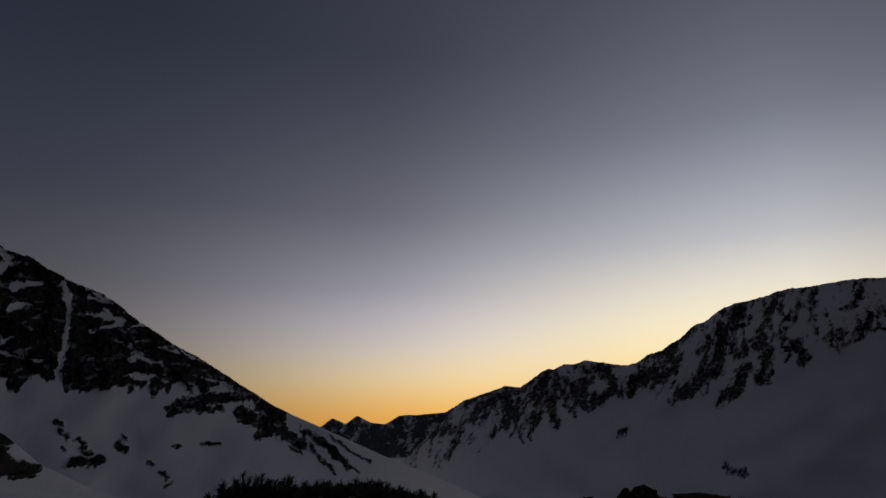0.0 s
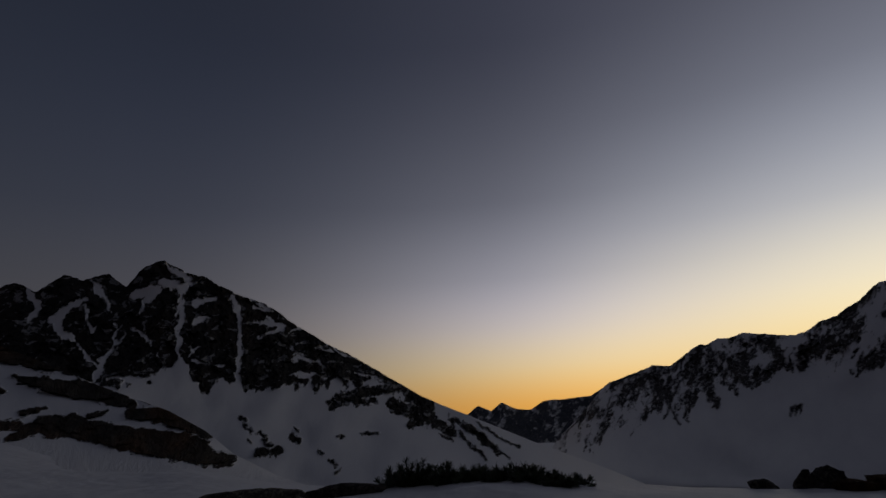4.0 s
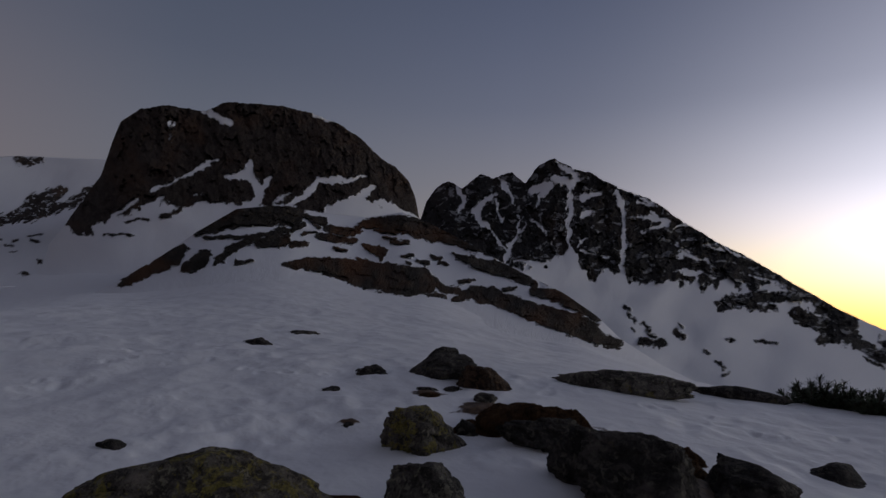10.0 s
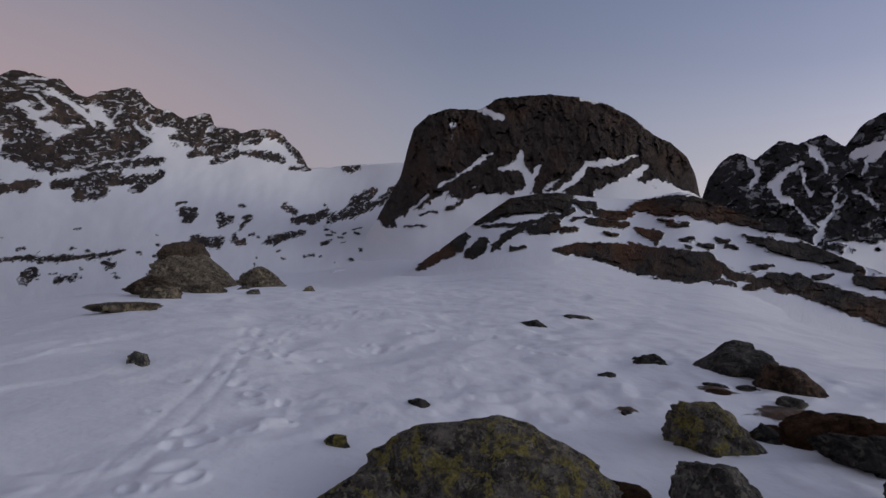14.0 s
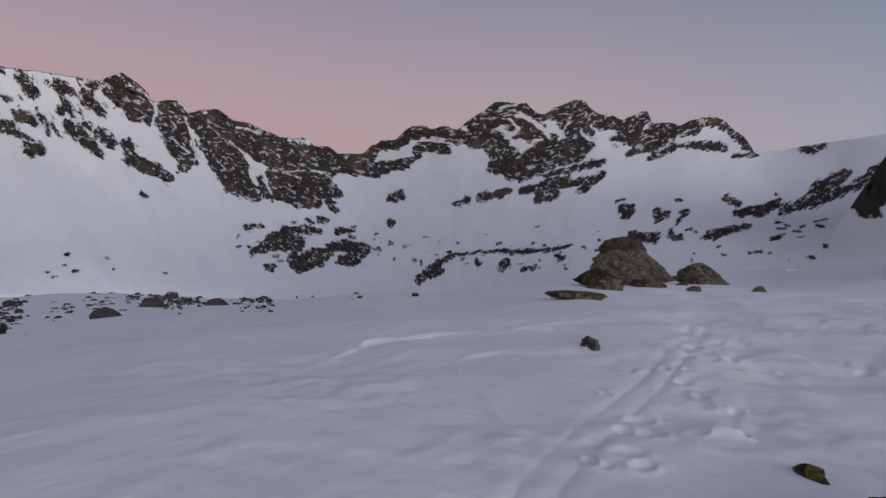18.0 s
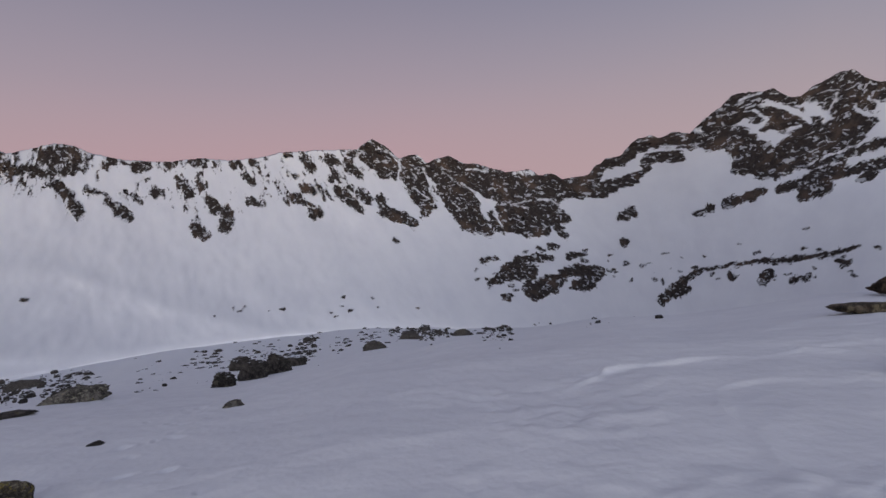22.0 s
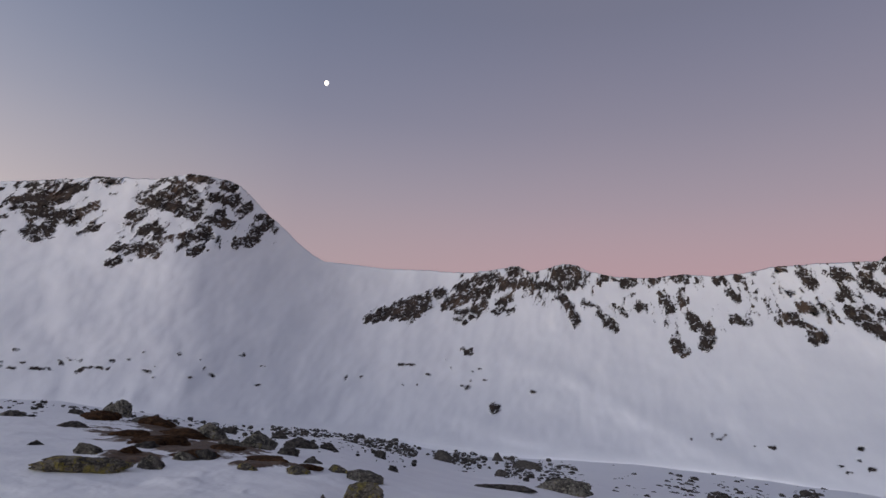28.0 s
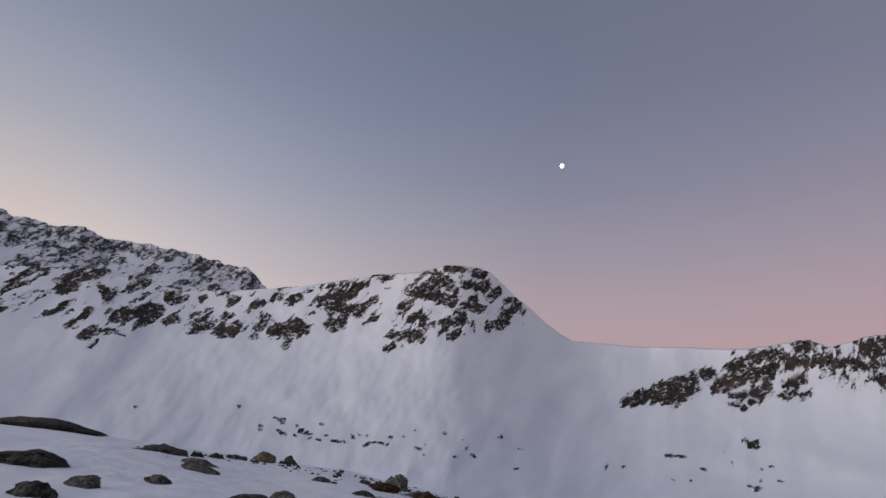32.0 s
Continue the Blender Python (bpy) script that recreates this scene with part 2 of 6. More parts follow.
def snow_capped(m, cut=0.72):
    """Lay snow on the flat tops of a rock material."""
    nt = m.node_tree
    b = nt.nodes["Principled BSDF"]
    base = b.inputs["Base Color"].links[0].from_socket
    geo = nt.nodes.new("ShaderNodeNewGeometry")
    up = nt.nodes.new("ShaderNodeSeparateXYZ")
    nt.links.new(geo.outputs["Normal"], up.inputs[0])
    n = noise_tex(nt, geo.outputs["Position"], 0.9, 4, 0.6)
    k = math_of(nt, "ADD", up.outputs[2], math_of(nt, "MULTIPLY", math_of(nt, "SUBTRACT", n, 0.5), 0.9))
    f = ramp_of(nt, k, [(cut, (0, 0, 0)), (cut + 0.1, (1, 1, 1))])
    nt.links.new(mixed(nt, f, base, (0.78, 0.8, 0.84)), b.inputs["Base Color"])
    return m


def turf_material():
    """Dry alpine turf: dark peat, rusty sedge and a little dead grass."""
    m, nt, b = material("dry_alpine_turf")
    co = nt.nodes.new("ShaderNodeTexCoord").outputs["Object"]
    n1 = noise_tex(nt, co, 5.0, 8, 0.75, 0.5)
    n2 = noise_tex(nt, co, 30.0, 8, 0.8)
    base = ramp_of(nt, n1, [(0.32, (0.03, 0.02, 0.013)), (0.45, (0.09, 0.05, 0.028)), (0.57, (0.17, 0.09, 0.045)), (0.72, (0.26, 0.17, 0.09))])
    base = mixed(nt, 0.75, base, ramp_of(nt, n2, [(0.35, (0.2, 0.2, 0.2)), (0.65, (1, 1, 1))]), "MULTIPLY")
    nt.links.new(base, b.inputs["Base Color"])
    b.inputs["Roughness"].default_value = 0.95
    b.inputs["Specular IOR Level"].default_value = 0.1
    k1 = bump_of(nt, n2, 1.0, 0.05)
    nt.links.new(bump_of(nt, n1, 1.0, 0.2, k1), b.inputs["Normal"])
    return m


SNOW = snow_material()
ROCK_PEAK = alpine("peak_rock_and_snow", 7.0, (0.024, 0.022, 0.021), (0.05, 0.046, 0.043), (0.04, 0.03, 0.024), 0.3, 0.22, 0.35)
ROCK_CRAG = alpine("crag_rock_and_snow", 3.5, (0.045, 0.036, 0.031), (0.085, 0.068, 0.058), (0.07, 0.043, 0.03))
ROCK_WALL = alpine("cirque_rock_and_snow", 4.0, (0.046, 0.037, 0.032), (0.10, 0.079, 0.066), (0.13, 0.09, 0.066), 0.25, 0.3, 0.75)
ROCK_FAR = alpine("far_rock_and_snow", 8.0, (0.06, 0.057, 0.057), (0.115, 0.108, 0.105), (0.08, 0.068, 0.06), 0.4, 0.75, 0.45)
# bluish rock tones and soft snow edges stand in for haze over distance
ROCK_HAZED = alpine("haze_tinted_rock_and_snow", 14.0, (0.05, 0.055, 0.07), (0.09, 0.1, 0.13), (0.07, 0.075, 0.09), 0.6, 0.5, 0.1)
ROCK_RIB = alpine("rib_rock_and_snow", 2.4, (0.032, 0.026, 0.02), (0.09, 0.072, 0.055), (0.115, 0.052, 0.022), 0.16, 0.16, 0.0, 0.47)
LICHEN = boulder_material("lichen_gneiss", 0.8, (0.135, 0.118, 0.1), 1.9, thresh=0.53)
GNEISS = boulder_material("grey_gneiss", 0.6, (0.16, 0.145, 0.125), thresh=0.6)
PERCHED = boulder_material("perched_gneiss", 0.4, (0.19, 0.155, 0.115), 0.35, 0.6)
PERCHED_DARK = boulder_material("rusty_dark_gneiss", 0.1, (0.085, 0.06, 0.042), 0.5, 0.6)
DARK = boulder_material("dark_gneiss", 0.4, (0.076, 0.067, 0.06), thresh=0.63)
TURF_SOD = turf_material()
BRIGHT = boulder_material("bright_lichen_gneiss", 0.95, (0.12, 0.112, 0.098), thresh=0.46)
MORAINE = snow_capped(boulder_material("moraine_rock", 0.0, (0.06, 0.052, 0.046), 0.5), 0.9)


# ---- numeric noise ----
RNG = np.random.default_rng(7)
PERM = np.tile(RNG.permutation(256), 3)
GRAD = RNG.normal(size=(256, 3))
GRAD /= np.linalg.norm(GRAD, axis=1, keepdims=True)


def perlin(x, y, z=0.0):
    x, y, z = np.broadcast_arrays(np.asarray(x, float), np.asarray(y, float), np.asarray(z, float))
    xi, yi, zi = np.floor(x).astype(int), np.floor(y).astype(int), np.floor(z).astype(int)
    fx, fy, fz = x - xi, y - yi, z - zi
    u, v, w = (f * f * f * (f * (f * 6 - 15) + 10) for f in (fx, fy, fz))
    total = 0.0
    for a in (0, 1):
        for b in (0, 1):
            for c in (0, 1):
                g = GRAD[PERM[PERM[PERM[(xi + a) & 255] + ((yi + b) & 255)] + ((zi + c) & 255)]]
                d = g[..., 0] * (fx - a) + g[..., 1] * (fy - b) + g[..., 2] * (fz - c)
                total = total + d * (u if a else 1 - u) * (v if b else 1 - v) * (w if c else 1 - w)
    return total * 1.6


def fbm(x, y, z=0.0, octaves=5, gain=0.5):
    s, a, f = 0.0, 1.0, 1.0
    for k in range(octaves):
        s = s + a * perlin(x * f + 17.3 * k, y * f + 5.1 * k, z * f)
        a, f = a * gain, f * 2.03
    return s


def ridged(x, y, z=0.0, octaves=5, gain=0.5):
    s, a, f = 0.0, 1.0, 1.0
    for k in range(octaves):
        s = s + a * (1 - 2 * np.abs(perlin(x * f + 9.7 * k, y * f + 3.3 * k, z * f)))
        a, f = a * gain, f * 2.03
    return s


def chance(x, y, k):
    v = np.sin(x * 127.1 + y * 311.7 + k * 74.7) * 43758.5453
    return v - np.floor(v)


def cells(x, y, seed):
    """Irregular cells: each point's cell value, two tilts, its offset from the cell's centre, and the distance to the cell's edge."""
    xi, yi = np.floor(x), np.floor(y)
    d1 = np.full(x.shape, 9.0)
    d2 = np.full(x.shape, 9.0)
    cx, cy, ox, oy = (np.zeros(x.shape) for _ in range(4))
    for i in (-1, 0, 1):
        for j in (-1, 0, 1):
            gx, gy = xi + i, yi + j
            dx = x - gx - chance(gx, gy, seed)
            dy = y - gy - chance(gx, gy, seed + 1)
            d = np.hypot(dx, dy)
            near = d < d1
            d2 = np.where(near, d1, np.minimum(d2, d))
            d1 = np.where(near, d, d1)
            cx, cy = np.where(near, gx, cx), np.where(near, gy, cy)
            ox, oy = np.where(near, dx, ox), np.where(near, dy, oy)
    return chance(cx, cy, seed + 2), chance(cx, cy, seed + 3) - 0.5, chance(cx, cy, seed + 4) - 0.5, ox, oy, d2 - d1


def smooth(a, b, x):
    """0 at a, 1 at b, whichever is the larger."""
    t = np.clip((x - a) / (b - a), 0, 1)
    return t * t * (3 - 2 * t)


def knots(pairs, az, soft=0.0):
    """The value at each bearing, from a list of (bearing, value) pairs."""
    p = sorted(pairs)
    return np.interp(az, [q[0] for q in p], [q[1] for q in p])


EYE = 1.6


def bearing(az, r, z=0.0):
    a = radians(az)
    return Vector((-math.sin(a) * r, math.cos(a) * r, z))


# ---- objects ----
def mesh_object(name, verts, faces, mat, parent=None, label="", attrs=None, smooth_faces=True, normals=None):
    me = bpy.data.meshes.new(name)
    me.vertices.add(len(verts))
    me.vertices.foreach_set("co", np.asarray(verts, np.float32).ravel())
    faces = np.asarray(faces, np.int32)
    k = faces.shape[1]
    me.loops.add(faces.size)
    me.loops.foreach_set("vertex_index", faces.ravel())
    me.polygons.add(len(faces))
    me.polygons.foreach_set("loop_start", np.arange(0, faces.size, k, dtype=np.int32))
    me.polygons.foreach_set("loop_total", np.full(len(faces), k, np.int32))
    me.polygons.foreach_set("use_smooth", np.full(len(faces), smooth_faces))
    me.materials.append(mat)
    for key, val in (attrs or {}).items():
        flat = np.ndim(val) == 1 or key == "rock"
        at = me.attributes.new(key, "FLOAT" if flat else "FLOAT_VECTOR", "POINT")
        at.data.foreach_set("value" if flat else "vector", np.asarray(val, np.float32).ravel())
    me.update(calc_edges=True)
    if normals is not None:
        me.normals_split_custom_set_from_vertices(normals.tolist())
    ob = new(name, me)
    if parent is not None:
        ob.parent = parent
    if label:
        tagged(ob, label)
    return ob


def part(name, bm, mat, parent, label=""):
    me = bpy.data.meshes.new(name)
    bm.to_mesh(me)
    bm.free()
    me.materials.append(mat)
    ob = new(name, me)
    ob.parent = parent
    if label:
        tagged(ob, label)
    return ob


def grid_faces(rows, cols, wrap=False):
    i = np.arange(rows * cols).reshape(rows, cols)
    if wrap:
        i = np.concatenate([i, i[:, :1]], 1)
    return np.stack([i[:-1, 1:], i[:-1, :-1], i[1:, :-1], i[1:, 1:]], -1).reshape(-1, 4)


# ---- the ground: one sheet of snow out to the horizon ----
RINGS = (0.5, 2.5, 5, 10, 20, 40, 80, 160, 320, 640, 1300, 4900)
GROUND_EAST = {   # elevation angle of the ground at those ranges, by bearing
    -60: (-72, -32.6, -17.7, -9.3, -8.2, -9, -10, -11, -11, -10, -8, -3),
    -30: (-72, -32.6, -17.7, -9.5, -9.7, -12, -13, -13, -12, -10.5, -9.5, -4),
    -5: (-72, -32.6, -17.7, -10.2, -10.8, -12, -14, -14, -13, -12, -10, -5),
    12: (-72, -32.6, -17.7, -9.6, -9.8, -11, -13, -14, -13, -12, -10, -5),
    26: (-72, -32.6, -17.7, -9.5, -9.2, -10.5, -11, -10, -9.5, -9, -8, -5),
    40: (-72, -32.6, -17.7, -9.0, -6.6, -5.5, -5.5, -5, -5, -5, -5, -3),
    55: (-72, -32.6, -17.7, -8.8, -4.8, -2.6, -1.6, -1, -1, -2, -2, -2),
}
GROUND_NORTH = {
    70: (-72, -32.6, -17.7, -8.8, -4.3, -1.6, 0.6, 2.4, 1, 0, 0, -1),
    84: (-72, -32.6, -17.7, -8.9, -4.9, -3.4, -3.2, -1.5, 0, 0, 0, -1),
    96: (-72, -32.6, -17.7, -9.0, -5.1, -4.8, -4.8, -3.6, -2.5, -2, -2, -2),
    110: (-72, -32.6, -17.7, -9.1, -5.5, -5.6, -6.0, -5.2, -4.4, -3.5, -3, -2),
    128: (-72, -32.6, -17.7, -9.8, -7.5, -8.0, -8.4, -7.4, -6.6, -5.5, -4, -3),
    145: (-72, -32.6, -17.7, -10.6, -8.6, -9.0, -9.2, -8.2, -7.2, -6, -4, -3),
    157: (-72, -32.6, -17.9, -11.4, -9.6, -9.6, -9.2, -8.0, -6.8, -5.4, -4, -3),
}
GROUND_WEST = {
    170: (-72, -32.6, -18.4, -12.4, -10.8, -10.2, -9.4, -8.2, -6.6, -5.2, -4, -3),
    190: (-72, -32.6, -18.2, -11.4, -9.4, -9.2, -8.8, -8.0, -7.0, -6.0, -4, -3),
    212: (-72, -32.6, -17.7, -9.4, -6.9, -6.8, -6.6, -6.2, -5.6, -5.0, -4, -3),
    235: (-72, -32.6, -17.7, -9.0, -5.3, -4.5, -4.5, -4.5, -4.4, -4.2, -4, -3),
    260: (-72, -32.6, -17.7, -8.0, -4.2, -3.4, -3.5, -4.0, -4.2, -4.0, -4, -3),
    300: (-72, -32.6, -17.7, -9.3, -8.2, -9, -10, -11, -11, -10, -8, -3),
}
GROUND = {**GROUND_EAST, **GROUND_NORTH, **GROUND_WEST}


def ground_base(az, r):
    """Height of the snow, before the small relief."""
    keys = sorted(GROUND)
    tab = np.array([[EYE + q * math.tan(radians(e)) for q, e in zip(RINGS, GROUND[k])] for k in keys])
    az = (np.asarray(az, float) + 60) % 360 - 60
    lr = np.log(np.asarray(r, float))
    az, lr = np.broadcast_arrays(az, lr)
    lk = np.log(RINGS)
    j = np.clip(np.searchsorted(lk, lr) - 1, 0, len(lk) - 2)
    w = np.clip((lr - lk[j]) / (lk[j + 1] - lk[j]), 0, 1)
    w = np.where(j < 3, (np.exp(lr) - np.exp(lk[j])) / (np.exp(lk[j + 1]) - np.exp(lk[j])), w)
    ka = np.array(keys, float)
    i = np.clip(np.searchsorted(ka, az, side="right") - 1, 0, len(ka) - 2)
    v = np.clip((az - ka[i]) / (ka[i + 1] - ka[i]), 0, 1)
    v = v * v * (3 - 2 * v)
    a = tab[i, j] * (1 - w) + tab[i, j + 1] * w
    b = tab[i + 1, j] * (1 - w) + tab[i + 1, j + 1] * w
    return a * (1 - v) + b * v


@functools.lru_cache(maxsize=None)
def profile(az, r0):
    r = np.exp(np.linspace(math.log(r0), math.log(400), 500))
    return r, np.degrees(np.arctan((ground_base(az, r) - EYE) / r))


def range_at(az, el, r0=2.3):
    """How far off the snow meets the sight line at that bearing and elevation."""
    r, e = profile(round(float(az) * 5) / 5, r0)
    k = np.nonzero(e >= el)[0]
    return float(r[k[0]]) if len(k) else float(r[np.argmax(e)])


def trail(points, gap):
    """Points every gap metres along a line of (bearing, elevation) pairs laid on the snow."""
    p = [bearing(a, range_at(a, e)).to_2d() for a, e in points]
    out, rest = [], 0.0
    for a, b in zip(p, p[1:]):
        n = (b - a).length
        while rest < n:
            out.append(a.lerp(b, rest / n))
            rest += gap
        rest -= n
    return np.array([tuple(q) for q in out])


SKI = trail([(118, -32), (114.6, -25.9), (111.2, -22.4), (107.7, -19.0), (104.2, -15.6), (101.4, -12.2), (99.2, -9.2)], 0.05)
STEPS = np.concatenate([
    trail([(108, -26), (105, -21), (102, -17), (99.5, -13), (97.5, -10.3), (94, -8.6), (89, -7.6), (83, -7.6)], 0.19),
    trail([(101, -12), (96, -9), (90, -8.2), (84, -8.6), (78, -9.5), (70, -10.5), (64, -11.5), (58, -11)], 0.30),
    trail([(92, -12), (86, -10.5), (80, -10)], 0.30),
    trail([(181, -20), (180, -16.5), (177, -13.6), (171, -12.2)], 0.32),
    trail([(225, -14), (219, -13.4), (212, -13.2)], 0.35),
    trail([(40, -11.3), (30, -12.2), (20, -12.6), (8, -12.4), (-4, -12.0)], 0.33)])
STEPS = STEPS + RNG.normal(size=STEPS.shape) * 0.28
LIP = trail([(137, -14.4), (134, -12.6), (130, -11.9), (126, -11.7), (122.4, -11.3), (118.5, -11.1), (115, -10.6), (112, -10.8), (110.3, -11.3), (109.8, -12.2)], 0.05)
LIP2 = trail([(114, -12.9), (118.6, -13.1), (121.6, -13.6), (123.6, -14.4), (124.0, -15.6), (122.9, -17.0), (121.2, -18.5), (118.6, -19.8), (115, -20.6), (112, -21)], 0.05)


def nearest(x, y, pts):
    d2 = np.full(x.shape, 1e9)
    for px, py in pts:
        d2 = np.minimum(d2, (x - px) ** 2 + (y - py) ** 2)
    return np.sqrt(d2)


def small_relief(az, r, x, y):
    """Footprints, the ski track and the lips of wind-packed drifts, on the near snow."""
    dz = np.zeros(x.shape)
    m = (az > 95) & (az < 122) & (r < 16)
    d = nearest(x[m], y[m], SKI)
    dz[m] += (-0.012 * np.exp(-((d - 0.12) / 0.035) ** 2) + 0.004 * np.exp(-((d - 0.24) / 0.05) ** 2) + 0.006 * np.exp(-(d / 0.04) ** 2)) * (0.7 + 0.6 * fbm(x[m] / 0.6, y[m] / 0.6, 3.3, 2))
    pit, rim = np.zeros(x.shape), np.zeros(x.shape)
    for i, (px, py) in enumerate(STEPS):
        pr = math.hypot(px, py)
        m = (np.abs(r - pr) < 0.6) & (np.abs(x - px) < 0.6) & (np.abs(y - py) < 0.6)
        if not m.any():
            continue
        s = 0.05 + 0.07 * ((i * 37) % 10) / 10
        c, w = math.cos(1.3 * i), math.sin(1.3 * i)
        dx, dy = x[m] - px, y[m] - py
        d2 = ((c * dx + w * dy) ** 2 + 2.2 * (c * dy - w * dx) ** 2) / s ** 2
        pit[m] = np.maximum(pit[m], (0.6 + 0.4 * ((i * 53) % 7) / 7) * np.exp(-d2 ** 1.3))
        rim[m] = np.maximum(rim[m], np.exp(-(np.sqrt(d2) - 1.5) ** 2 * 5) * (0.5 + 0.5 * np.sin(9 * x[m] + 6 * y[m] + i)))
    dz += 0.02 * rim * (1 - pit) - 0.045 * pit
    for pts, h in ((LIP, 0.032), (LIP2, 0.016)):
        m = (az > 104) & (az < 142) & (r < 16)
        h = h * np.clip(0.85 + 1.2 * fbm(x[m] / 1.6, y[m] / 1.6, 4.4, 2), 0.2, 1.5)
        d = nearest(x[m] + 0.25 * fbm(x[m] / 1.5, y[m] / 1.5, 1.4, 2), y[m] + 0.25 * fbm(x[m] / 1.5, y[m] / 1.5, 7.4, 2), pts)
        inner = nearest(x[m], y[m], pts * 0.965)
        dz[m] += h * np.exp(-(d / 0.06) ** 2) - h * 0.7 * np.exp(-(inner / 0.22) ** 2)
    return dz


# turf that shows through the snow: bearing, elevation, half width and half height in degrees
TURF = [(45.5, -14.2, 4.6, 0.9), (41, -15.4, 6.0, 1.4), (37, -18, 4, 1.2), (27, -18.6, 4, 1.2), (60.5, -15.4, 1.6, 0.25), (60, -23, 3.4, 0.6), (52.5, -12.9, 2.4, 0.25),
        (222, -7.0, 6.5, 1.1), (218, -8.4, 6.5, 1.2), (224, -9.4, 3.4, 0.7), (212, -9.8, 4.0, 0.5),
        (-24, -9.6, 7, 0.35), (-33, -9.0, 5, 0.3), (5.5, -12.9, 2.2, 0.3)]


def turf_mask(az, el, x, y):
    k = np.full(az.shape, -1.0)
    n = 0.8 * fbm(x / 1.1, y / 1.1, 6.6, 4, 0.6) + 0.15
    for a, e, w, h in TURF:
        q = np.sqrt(((az - a) / w) ** 2 + ((el - e) / h) ** 2)
        k = np.maximum(k, 1.05 - q + 0.75 * n)
    return np.clip(k, -1, 1.2)


def ground_z(az, r, fine=False):
    az, r = np.broadcast_arrays(np.asarray(az, float), np.asarray(r, float))
    a = np.radians(az)
    x, y = -np.sin(a) * r, np.cos(a) * r
    z = ground_base(az, r)
    near = smooth(1.5, 5, r)
    calm = 1 - 0.6 * smooth(102, 116, az) * (1 - smooth(196, 206, az))
    z = z + near * calm * (0.10 * fbm(x / 5, y / 5, 0.3, 4) + (0.014 + 0.035 * smooth(50, 62, az) * (1 - smooth(100, 114, az)) * (0.35 + 0.65 * smooth(5, 9, r))) * fbm(x / 0.9, y / 1.1, 2.3, 3) + 0.014 * ridged(x / 1.7 + 0.3 * y, y / 1.3, 7.7, 2)) * np.clip(18 / r, 0.0, 1)
    z = z + smooth(25, 80, r) * 0.006 * r * fbm(x / (0.25 * r + 5), y / (0.25 * r + 5), 4.1, 4)
    if not fine:
        return z
    crust = smooth(0.0, 0.5, fbm(x / 2.2, y / 2.2, 9.4, 3) + 0.25 * smooth(50, 64, az) * (1 - smooth(104, 112, az)))
    z = z + near * np.clip(9 / r, 0, 1) * crust * (0.018 * fbm(x / 0.36, y / 0.3, 5.2, 3) + 0.018 * ridged(x / 0.5, y / 0.7, 8.8, 2))
    return z + small_relief(az, r, x, y)


def build_ground():
    az = np.concatenate([np.arange(-60, 262, 0.25), np.arange(262, 300, 1.0)])
    r = np.concatenate([[0.02, 0.25, 0.5, 1.0, 1.6], np.exp(np.linspace(np.log(2.2), np.log(30), 300)), np.exp(np.linspace(np.log(31), np.log(4900), 110))])
    A, Rr = np.meshgrid(az, r)
    z = ground_z(A, Rr, True)
    a = np.radians(A)
    x, y = -np.sin(a) * Rr, np.cos(a) * Rr
    turf = np.where(Rr < 30, turf_mask(A, np.degrees(np.arctan((ground_base(A, Rr) - EYE) / Rr)), x, y), -1)
    z = z + np.where(Rr < 30, 0.03 * smooth(0.3, 0.8, turf) * (1 + fbm(x * 4, y * 4, 1.1, 3)), 0)
    ob = mesh_object("ground", np.stack([x, y, z], -1).reshape(-1, 3), grid_faces(len(r), len(az), True), SNOW, attrs={"rock": turf})
    tagged(ob, "wind-packed snow over alpine ground, with turf showing through", "snow ground", kind="structure")


build_ground()


# ---- mountains ----
def soften(v, n):
    """A moving average over 2n + 1 steps, ends held."""
    if n < 1:
        return v
    k = np.hanning(2 * n + 3)[1:-1]
    return np.convolve(np.pad(v, n, mode="edge"), k / k.sum(), mode="valid")


def stroke_depth(az, A, el, chains):
    """How deep, in degrees, each point lies inside tapered strokes, chains of (bearing, elevation, half width), and how wide the stroke is there."""
    d, wide = np.full(A.shape, -2.0), np.zeros(A.shape)
    for chain in chains:
        for (a0, e0, r0), (a1, e1, r1) in zip(chain, chain[1:]):
            i0, i1 = np.searchsorted(az, (min(a0, a1) - r0 - r1 - 1.2, max(a0, a1) + r0 + r1 + 1.2))
            a, e = A[:, i0:i1], el[:, i0:i1]
            da, de = a1 - a0, e1 - e0
            t = np.clip(((a - a0) * da + (e - e0) * de) / (da * da + de * de + 1e-6), 0, 1)
            r = r0 + (r1 - r0) * t
            q = r - np.hypot(a - a0 - t * da, e - e0 - t * de)
            more = q > d[:, i0:i1]
            d[:, i0:i1] = np.where(more, q, d[:, i0:i1])
            wide[:, i0:i1] = np.where(more, r, wide[:, i0:i1])
    return d, np.clip(wide / 0.4, 0.15, 1)


def islands(mask):
    """Number the connected patches of a grid of faces."""
    lab = np.where(mask, np.arange(1, mask.size + 1).reshape(mask.shape), 0)
    for _ in range(400):
        p = np.pad(lab, 1)
        m = np.max([p[1:-1, 1:-1], p[:-2, 1:-1], p[2:, 1:-1], p[1:-1, :-2], p[1:-1, 2:]], 0) * mask
        if (m == lab).all():
            break
        lab = m
        for _ in range(3):
            lab = np.where(mask, lab.ravel()[np.maximum(lab, 1) - 1], 0)
    return lab


